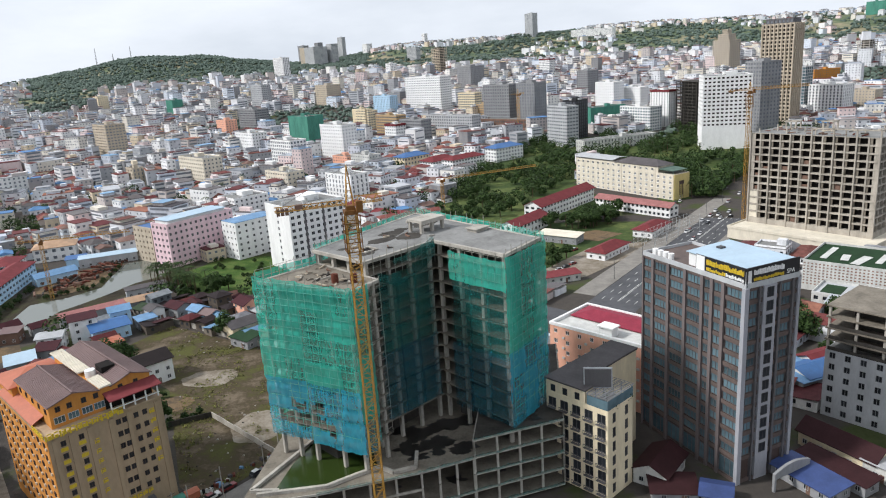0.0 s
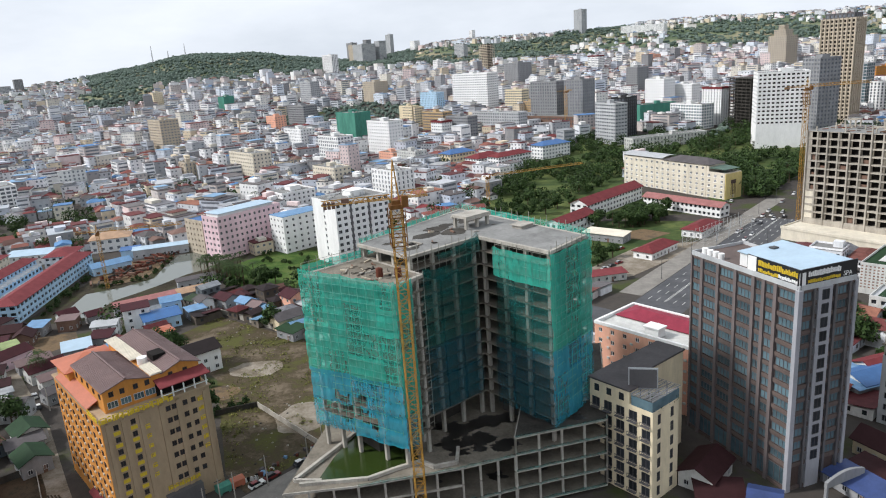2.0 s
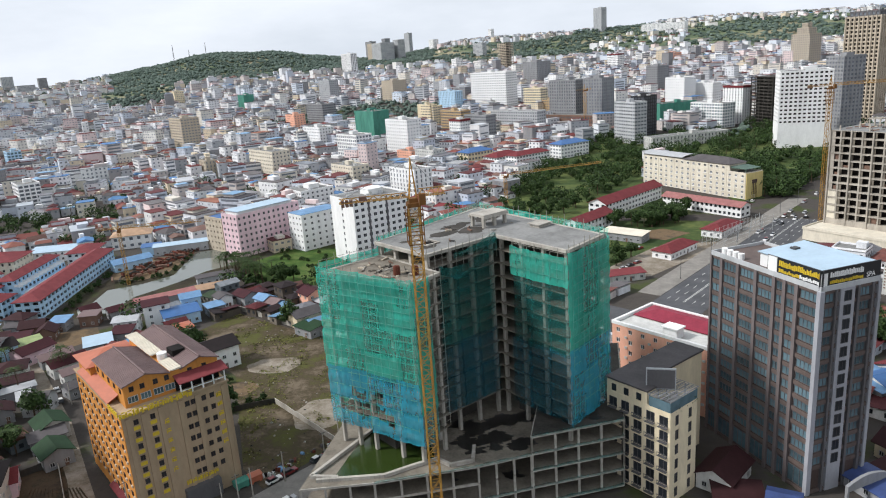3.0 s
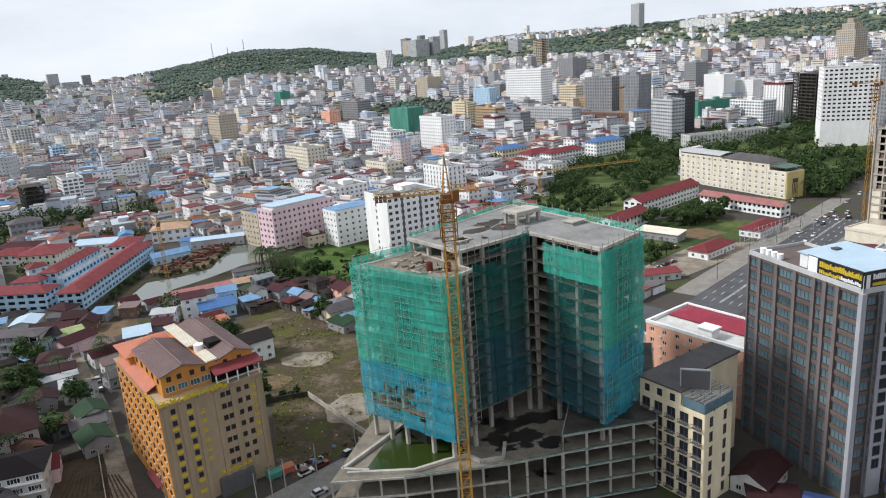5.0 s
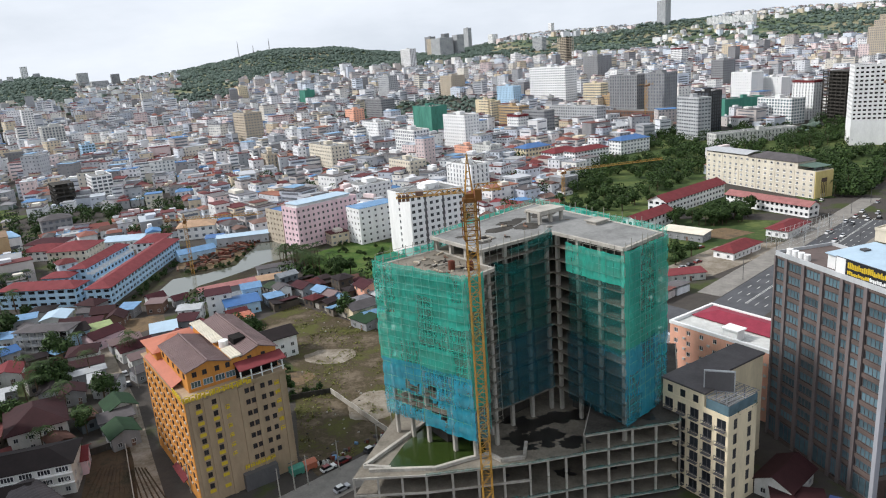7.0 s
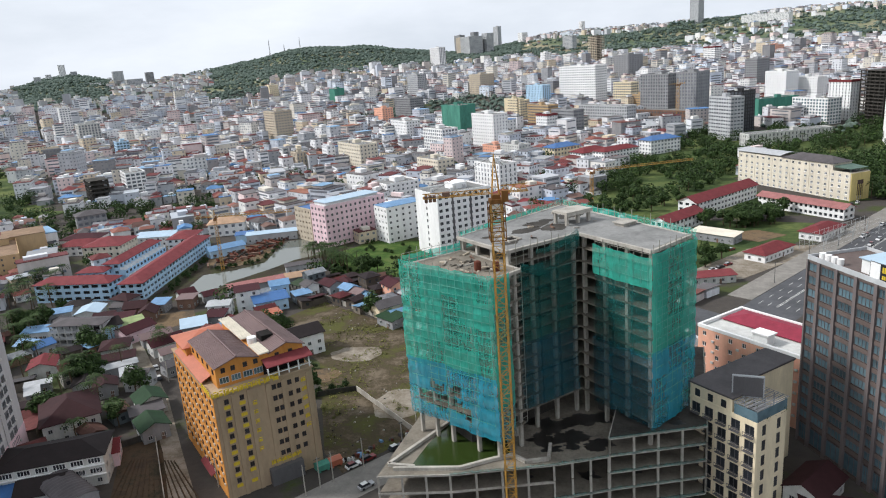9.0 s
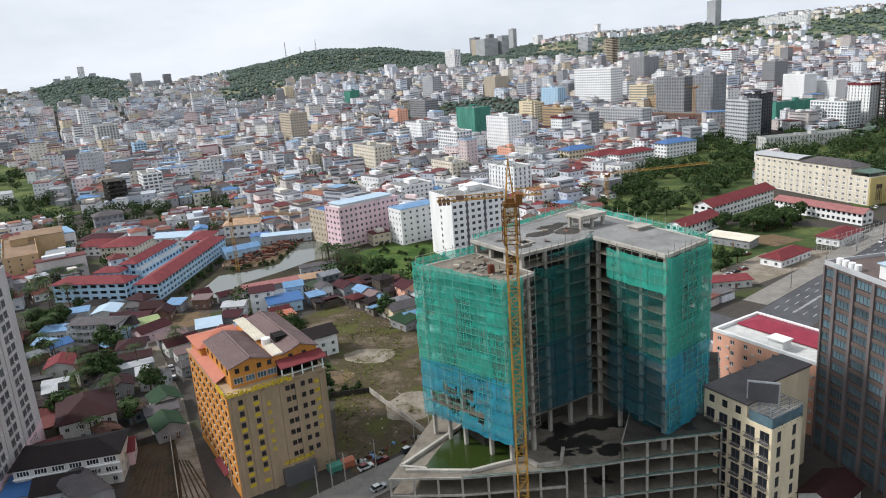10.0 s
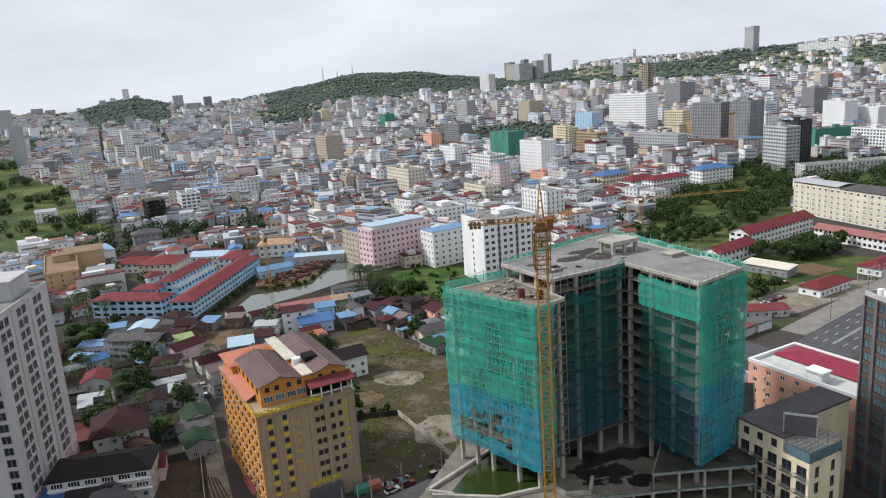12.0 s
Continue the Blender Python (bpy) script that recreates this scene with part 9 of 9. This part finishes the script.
for cx, cy, sp, n in ((-140, 168, 2, 2), (-162, 172, 4, 3), (-146, 184, 4, 2), (232, 650, 22, 40), (205, 625, 12, 18), (-118, 170, 2, 3), (-258, 250, 10, 7), (-240, 226, 9, 5), (-214, 198, 8, 4), (-174, 198, 5, 4), (-112, 186, 2, 1)):
    for i in range(n):
        plant(cx + rng_t.gauss(0, sp), cy + rng_t.gauss(0, sp), "palm" if rng_t.random() < 0.35 else "tree")
for cx, cy, n in ((-132, 340, 12), (-120, 326, 6), (-232, 238, 7), (-160, 214, 1), (-158, 222, 2), (-178, 230, 1), (-172, 196, 2), (-186, 196, 2), (-140, 214, 3), (112, 218, 4), (-270, 300, 6), (-250, 262, 5), (-232, 236, 3), (-206, 208, 3), (-182, 178, 2), (-150, 172, 1)):
    for i in range(n):
        plant(cx + rng_t.gauss(0, 6), cy + rng_t.gauss(0, 5), "palm")
# dark growth between the school and the canal, along the scrap yard and the field's edge
for p, q, n, sp, kinds in (((-195, 290), (-204, 348), 18, 1.0, "b"), ((-188, 327), (-169, 342), 9, 0.8, "b"), ((-170, 346), (-173, 392), 9, 0.8, "b"), ((-128, 314), (-104, 322), 8, 2.5, "btp"),
                           ((-134, 344), (-112, 312), 30, 3.0, "bbbp"), ((-118, 366), (-70, 330), 26, 8.0, "b"),
                           ((-262, 300), (-290, 330), 8, 4.0, "ttp"), ((-296, 345), (-318, 352), 6, 3.0, "tb"), ((-262, 272), (-270, 292), 7, 3.0, "ttp"), ((-88, 190), (-92, 214), 5, 2.0, "b"), ((-84, 188), (-72, 196), 5, 1.0, "b")):
    for i in range(n):
        t = (i + 0.5) / n
        plant(p[0] + (q[0] - p[0]) * t + rng_t.gauss(0, sp), p[1] + (q[1] - p[1]) * t + rng_t.gauss(0, sp), {"b": "bush", "t": "tree", "p": "palm"}[rng_t.choice(kinds)])
# single trees between the houses
for i, j, x, y, r, az in lattice(24, 43, 150, 640, -54, 42, 10, rng_t):
    if is_clear(x, y) and rng_t.random() < (0.3 if r < 300 else 0.6):
        plant(x, y, "palm" if rng_t.random() < 0.15 else "tree")

# green gaps in the town
for i, j, x, y, r, az in lattice(12, 43, 540, 800, -54, 42, 4, rng_t):
    if is_clear(x, y) and noise.noise((x * 0.0035, y * 0.0035, 2.0)) > 0.34 and rng_t.random() < 0.6:
        plant(x, y)

fl = new("far_trees", far_leaf.data("far_trees", [M["leaf"]]))
tagged(fl, "dense leafy trees of the park and far gardens", "trees", "", "stuff")

# woods on the hills and tufts of green in the far town, joined
wd = Mesh()
ICO = bmesh.new()
bmesh.ops.create_icosphere(ICO, subdivisions=1, radius=1)
IV, IF = [v.co.copy() for v in ICO.verts], [tuple(v.index for v in f.verts) for f in ICO.faces]
ICO.free()


def clump(x, y, z, s, rng):
    i = len(wd.v)
    fx, fy, fz = rng.uniform(0.8, 1.3), rng.uniform(0.8, 1.3), rng.uniform(0.6, 1.0)
    for v in IV:
        k = s * rng.uniform(0.6, 1.15)
        wd.v.append((x + v.x * k * fx, y + v.y * k * fy, z + v.z * k * fz))
    for f in IF:
        wd.f.append(tuple(i + q for q in f))
        wd.m.append(0)


rng_w = random.Random(41)
for i, j, x, y, r, az in lattice(15, 20, 640, 2560, -56, 44, 6, rng_w):
    green = noise.noise((x * 0.0035, y * 0.0035, 2.0))
    if r < 1550:
        if green < 0.3 and rng_w.random() > (0.2 if r < 1200 else 0.1):
            continue
        if not is_clear(x, y):
            continue
    elif az >= -4 and (r < 1750 or green < 0.05 or rng_w.random() < 0.4):
        if rng_w.random() < 0.84:
            continue
    elif az < -4 and r < 1750 and rng_w.random() < 0.6:
        continue
    if (az < -41 or -35 < az < -28) and r > 1550 and rng_w.random() < 0.75:
        continue
    z = ground_z(x, y) + (9 * noise.noise((x * 0.006, y * 0.006, 3.1)) + 5 * noise.noise((x * 0.02, y * 0.02, 7.7)) if r > 1700 else 0)
    for q in range(3):
        s = rng_w.uniform(3.0, 5.4) if r > 1500 else rng_w.uniform(2.0, 4.2)
        clump(x + rng_w.gauss(0, 4), y + rng_w.gauss(0, 4), z + s * 0.6, s, rng_w)
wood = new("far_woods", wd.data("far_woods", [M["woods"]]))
tagged(wood, "grey-green woods covering the far hills, paled for haze", "woods", "", "stuff")


# ---------------------------------------------------------------- cars
def car_proto():
    ob = thing("car", "parked or waiting car on the street", "car", group="cars of the streets")
    k = Mesh()
    k.solid([(-2.1, -0.85, 0.3), (2.1, -0.85, 0.3), (2.1, 0.85, 0.3), (-2.1, 0.85, 0.3)], [(-2.05, -0.8, 0.9), (2.0, -0.8, 0.85), (2.0, 0.8, 0.85), (-2.05, 0.8, 0.9)])
    part("body", k, [M["car_paint"]], ob)
    k = Mesh()
    k.solid([(-1.9, -0.78, 0.9), (0.9, -0.78, 0.88), (0.9, 0.78, 0.88), (-1.9, 0.78, 0.9)], [(-1.5, -0.66, 1.42), (0.2, -0.66, 1.42), (0.2, 0.66, 1.42), (-1.5, 0.66, 1.42)])
    part("windscreen", k, [M["glass_dark"]], ob)
    k = Mesh()
    k.box(-1.45, -0.64, 1.42, 0.15, 0.64, 1.48)
    part("roof", k, [M["car_paint"]], ob)
    wl_ = Mesh()
    ring = [(0.33 * math.cos(a * math.tau / 12), 0.33 * math.sin(a * math.tau / 12)) for a in range(12)]
    wl_.solid([(x, -0.1, z) for x, z in ring], [(x, 0.1, z) for x, z in ring])
    wdta = wl_.data("wheel", [M["black"]])
    for x in (-1.3, 1.3):
        for y in (-0.8, 0.8):
            part("wheel", wdta, None, ob, m=pose(x, y, 0.33))
    return ob


CAR = car_proto()
rng_c = random.Random(51)
d, s = RD, RS
first = True
for dist, off in [(rng_c.uniform(40, 320), rng_c.choice((-8.8, -5.2, -1.8, 1.8, 5.2, 8.8))) for _ in range(15)] + [(150 + 27 * i, -9.4) for i in range(5)]:
    p = RO + d * dist + s * off
    m = pose(p.x, p.y, 0.06, 0, 0, math.degrees(math.atan2(d.y, d.x)) + (180 if off < 0 else 0))
    if first:
        CAR.matrix_world, first = m, False
    else:
        copy_thing(CAR, m)
for x, y, r in ((-52, 143.5, 49), (-58, 152, 49), (-55, 155.5, 49), (-49, 161, 52), (-46.5, 164, 49), (62, 318, 40), (66, 322, 40), (58, 314, 40), (72, 346, 45), (156, 437, 60), (160, 440, 60), (-149, 208, 130), (-143, 200, 130)):
    copy_thing(CAR, pose(x, y, 0.06, 0, 0, r))


# ---------------------------------------------------------------- plot walls, pads, poles
def wall_run(label, p, q, height=2.0, mat="concrete"):
    s = Mesh()
    L = math.dist(p, q)
    n = max(1, int(L / 4))
    for i in range(n):
        a, b = i / n, (i + 0.985) / n
        x0, y0, x1, y1 = p[0] + (q[0] - p[0]) * a, p[1] + (q[1] - p[1]) * a, p[0] + (q[0] - p[0]) * b, p[1] + (q[1] - p[1]) * b
        dx, dy = (y1 - y0), -(x1 - x0)
        k = 0.1 / math.hypot(dx, dy)
        s.prism([(x0 + dx * k, y0 + dy * k), (x1 + dx * k, y1 + dy * k), (x1 - dx * k, y1 - dy * k), (x0 - dx * k, y0 - dy * k)], -0.3, height + 0.12 * math.sin(i * 2.7))
    return setting("boundary_wall", s, [M[mat]], label, "wall")


wall_run("weathered concrete boundary wall of the empty plot", (-111.5, 281), (-63, 244.3), 2.2)
wall_run("low concrete wall across the empty plot", (-70, 194), (-45.6, 169.3), 1.8)
wall_run("low concrete wall across the empty plot", (-70, 194), (-88, 187), 1.8, "concrete_dark")
wall_run("concrete wall beside the alley", (-100.3, 133.5), (-121.3, 163), 1.6)
wall_run("concrete wall round the earth plot", (-128.3, 156.5), (-121.5, 163), 2.0, "concrete_dark")


def pad(label, x, y, rx, ry, seed, mat):
    s = Mesh()
    pts = []
    for i in range(28):
        a = i / 28 * math.tau
        k = 1 + 0.28 * noise.noise((math.cos(a) * 1.7, math.sin(a) * 1.7, seed))
        pts.append((x + rx * k * math.cos(a), y + ry * k * math.sin(a)))
    s.prism(pts, -0.1, 0.08)
    return setting("concrete_pad", s, [M[mat]], label, "ground")


pad("pale worn concrete slab in the plot", -78.5, 222, 9.5, 6.5, 1.0, "pad")
pad("cracked concrete yard in the plot", -54, 186, 8, 9, 2.0, "pad")
pad("pile of dark earth in the plot", -86, 205, 7, 5, 3.0, "mud")


def pole(x, y, h=8.5):
    ob = thing("utility_pole", "grey concrete utility pole with a crossarm", "pole", pose(x, y, 0, 0, 0, 40), "street poles")
    s = Mesh()
    s.beam((0, 0, -0.3), (0, 0, h), 0.28, w2=0.18)
    part("post", s, [M["concrete"]], ob)
    s = Mesh()
    s.beam((-0.9, 0, h - 0.6), (0.9, 0, h - 0.6), 0.12)
    part("crossarm", s, [M["steel_dark"]], ob)
    return ob


p0 = pole(-66, 139)
for x, y in ((-63.6, 142.6), (-61.0, 145.0), (-55.2, 152), (-47, 161), (-90, 141), (-112, 166), (-138, 198), (-160, 224), (-44.5, 168)):
    copy_thing(p0, pose(x, y, 0, 0, 0, 45))


def street_lamp(x, y, rot):
    ob = thing("street_lamp", "tall grey street lamp with one arm", "lamp", pose(x, y, 0.1, 0, 0, rot), "lamps of the main road")
    s = Mesh()
    s.beam((0, 0, 0), (0, 0, 9), 0.2, w2=0.12)
    part("post", s, [M["steel_dark"]], ob)
    s = Mesh()
    s.beam((0, 0, 8.9), (2.2, 0, 9.5), 0.1)
    s.box(1.9, -0.15, 9.42, 2.9, 0.15, 9.58)
    part("arm", s, [M["steel_dark"]], ob)
    return ob


def lamp_at(k, off):
    p = RO + RD * k + RS * off
    return pose(p.x, p.y, 0.1, 0, 0, 142 if off > 0 else -38)


l0 = street_lamp(0, 0, 0)
l0.matrix_world = lamp_at(60, 11.5)
for i in range(1, 10):
    copy_thing(l0, lamp_at(60 + 34 * i, 11.5))
for i in range(10):
    copy_thing(l0, lamp_at(60 + 34 * i, -12.5))
# lane markings on the main road
d, s_ = RD, RS
mk = Mesh()
for off in (-7, -3.5, 3.5, 7):
    t = 34
    while t < 420:
        p, q = RO + d * t + s_ * off, RO + d * (t + 3.5) + s_ * off
        mk.prism(ccw(strip(p, q, 0.22)), 0.05, 0.07)
        t += 9
for off in (-0.3, 0.3):
    mk.prism(ccw(strip(RO + d * 34 + s_ * off, RO + d * 420 + s_ * off, 0.2)), 0.05, 0.07)
setting("lane_marking", mk, [M["line"]], "worn white lane markings", "road")
# rubbish and stored junk along the plot's street edge
rng_j = random.Random(61)
for i in range(26):
    t = rng_j.random()
    x, y = -63 + 17 * t + rng_j.gauss(0, 0.8), 152 + 18 * t + rng_j.gauss(0, 0.8)
    s = Mesh()
    w_, d_, h_ = rng_j.uniform(0.6, 2.2), rng_j.uniform(0.5, 1.4), rng_j.uniform(0.3, 1.2)
    s.solid([(-w_ / 2, -d_ / 2, 0), (w_ / 2, -d_ / 2, 0), (w_ / 2, d_ / 2, 0), (-w_ / 2, d_ / 2, 0)],
            [(-w_ * 0.4, -d_ * 0.42, h_), (w_ * 0.45, -d_ * 0.3, h_ * 0.8), (w_ * 0.4, d_ * 0.4, h_ * 0.9), (-w_ * 0.35, d_ * 0.45, h_ * 0.7)])
    ob = new("junk_item", s.data("junk_item", [M[rng_j.choice(["white_old", "tarp_roof", "steel_rust", "grey_roof", "dark", "red_roof"])]]))
    ob.matrix_world = pose(x, y, 0.04, 0, 0, rng_j.uniform(0, 180))
    tagged(ob, "heap of rubbish and scrap at the kerb", "rubbish", "rubbish along the plot")


# scrap yard on the canal bank
sy_ = Mesh()
for i in range(150):
    t = rng_j.random()
    x, y = -190 + 14 * t + rng_j.gauss(0, 4), 338 + 45 * t + rng_j.gauss(0, 5)
    if inside(CANAL, x, y):
        continue
    L, a, z = rng_j.uniform(1.5, 6), rng_j.uniform(0, 6.28), rng_j.uniform(0.2, 2.2)
    sy_.beam((x, y, z), (x + L * math.cos(a), y + L * math.sin(a), max(0.2, z + rng_j.uniform(-1, 0.8))), rng_j.uniform(0.3, 1.3), mat=rng_j.choice((0, 0, 1, 2)))
sc_ = new("scrap_heap", sy_.data("scrap_heap", [M["steel_rust"], M["brown"], M["concrete_dark"]]))
tagged(sc_, "heaps of rusty scrap and timber on the bank", "scrap", "", "stuff")
# weeds and bushes on the empty plot
wm = Mesh()
for i in range(7000):
    x, y = rng_j.uniform(-126, -44), rng_j.uniform(148, 278)
    if not inside(LOT, x, y) or noise.noise((x * 0.06, y * 0.06, 4.0)) + 0.35 * noise.noise((x * 0.25, y * 0.25, 8.0)) < 0.05:
        continue
    s_ = rng_j.uniform(0.18, 0.5) if rng_j.random() < 0.985 else rng_j.uniform(0.8, 1.3)
    for k in range(6 if s_ < 0.6 else 30):
        v = Vector((rng_j.gauss(0, 1), rng_j.gauss(0, 1), abs(rng_j.gauss(0, 0.7)))) * s_ * 0.6
        e = Vector((rng_j.uniform(-1, 1), rng_j.uniform(-1, 1), rng_j.uniform(-0.3, 0.6))).normalized() * min(s_ * 0.5, 0.3)
        f = e.cross(Vector((rng_j.uniform(-1, 1), rng_j.uniform(-1, 1), 1))).normalized() * min(s_ * 0.35, 0.2)
        q = Vector((x, y, 0.1)) + v
        wm.face([q - e, q - f, q + e, q + f])
wo = new("weeds", wm.data("weeds", [M["weed"]]))
tagged(wo, "tufts of yellow-green weeds on the empty plot", "weeds", "", "stuff")

# furrows in the earth plot
for i in range(15):
    u = i / 14
    x0, y0, x1, y1 = -121.5 + 13 * u, 151.5 - 0.2 * u, -114.5 + 23 * u, 131.5 + 3.2 * u
    s = Mesh()
    n = 8
    for k in range(n):
        p, q = (x0 + (x1 - x0) * k / n, y0 + (y1 - y0) * k / n, 0.06 + 0.05 * noise.noise((i, k, 2.0))), (x0 + (x1 - x0) * (k + 0.9) / n, y0 + (y1 - y0) * (k + 0.9) / n, 0.07)
        s.beam(p, q, 0.38, w2=0.3)
    fo = new("furrow", s.data("furrow", [M["mud_dark"]]))
    tagged(fo, "low ridge of loose brown earth", "earth", "furrows of the earth plot", "stuff")


# timber, rubble and rain stains on the roofs of the building site
rng_r = random.Random(83)
for i in range(56):
    s = Mesh()
    low = i % 4
    u, v, z = (rng_r.uniform(-9.5, -2), rng_r.uniform(-1, 14), 55.76) if low else (rng_r.uniform(3, 32), rng_r.uniform(3, 15), 59.0)
    e, a = rng_r.uniform(0.5, 2.4), rng_r.uniform(0, 6.28)
    s.beam((u, v, z + 0.12), (u + e * math.cos(a), v + e * math.sin(a), z + 0.1 + rng_r.uniform(0, 0.3)), rng_r.uniform(0.12, 0.4))
    ob = new("timber_offcut", s.data("timber_offcut", [M[rng_r.choice(["tan", "brown", "concrete_mid", "concrete_dark", "concrete"])]]))
    ob.matrix_world = SITE
    tagged(ob, "loose timber or rubble lying on the roof", "timber", "offcuts on the roofs")
for i in range(9):
    u, v, r = rng_r.uniform(3, 37), rng_r.uniform(2, 15), rng_r.uniform(1.0, 3.0)
    s = Mesh()
    s.prism([(u + 1.5 * r * (1 + 0.6 * noise.noise((math.cos(t) * 1.5, math.sin(t) * 1.5, i * 2.3))) * math.cos(t), v + r * (1 + 0.6 * noise.noise((math.cos(t) * 1.5, math.sin(t) * 1.5, i * 5.1))) * math.sin(t)) for t in [k / 22 * math.tau for k in range(22)]], 59.002, 59.012 + 0.001 * i)
    part("rain_stain", s, [M["concrete_dark"]], site, "dark damp stain on the roof")
# rubble strewn over the empty plot
rb_ = Mesh()
for i in range(700):
    x, y = rng_r.uniform(-126, -44), rng_r.uniform(148, 278)
    if not inside(LOT, x, y) or noise.noise((x * 0.05, y * 0.05, 14.0)) < -0.05:
        continue
    k = rng_r.uniform(0.1, 0.38)
    rb_.solid([(x - k, y - k * 0.8, 0), (x + k, y - k, 0), (x + k * 0.8, y + k, 0), (x - k, y + k * 0.7, 0)], [(x - k * 0.5, y - k * 0.4, k), (x + k * 0.6, y - k * 0.5, k * 0.8), (x + k * 0.4, y + k * 0.6, k * 0.9), (x - k * 0.6, y + k * 0.3, k * 0.6)], rng_r.choice((0, 0, 1, 2)))
ro = new("rubble", rb_.data("rubble", [M["pad"], M["concrete_dark"], M["concrete"]]))
tagged(ro, "broken concrete rubble strewn over the plot", "rubble", "", "stuff")
# practice nets on tall posts beside the main road
for j in range(4):
    for i in range(15):
        x, y = 102 + i * 2.9 + j * 2.8, 344.5 + i * 2.6 - j * 2.2
        if i % 3 == j % 3 or j == 0:
            s = Mesh()
            s.beam((0, 0, 0), (0, 0, 6.8), 0.15)
            ob = new("net_post", s.data("net_post", [M["alu"]]))
            ob.matrix_world = pose(x, y, 0.1)
            tagged(ob, "thin pale steel post of a fenced court", "post", "posts of the fenced court")
    s = Mesh()
    for z in (2.0, 4.2, 6.4):
        s.beam((102 + j * 2.8, 344.5 - j * 2.2, z + 0.1), (142.6 + j * 2.8, 380.9 - j * 2.2, z + 0.1), 0.06)
    ob = new("net_wire", s.data("net_wire", [M["alu"]]))
    tagged(ob, "slack steel wires strung between the court posts", "wire", "wires of the fenced court", "stuff")

# rough grass under the park trees
draped("park_ground", PARK, M["scrub"], "rough grass and scrub under the park trees", "grass", 10.0, 0.35)
draped("park_ground", GROVE, M["scrub"], "rough grass under the grove beside the road", "grass", 10.0, 0.3)
# air-conditioner boxes and a sign on the plain wall of the salmon house
for i in range(5):
    for j in (-12, -4, 5, 13):
        s = Mesh()
        s.box(-0.4, -0.35, -0.3, 0.4, 0.0, 0.3)
        part("air_conditioner", s, [M["white_old"]], salmon, m=on_face("left", 20.0, 34.0, j, 0.0, 3.6 + i * 3.2))
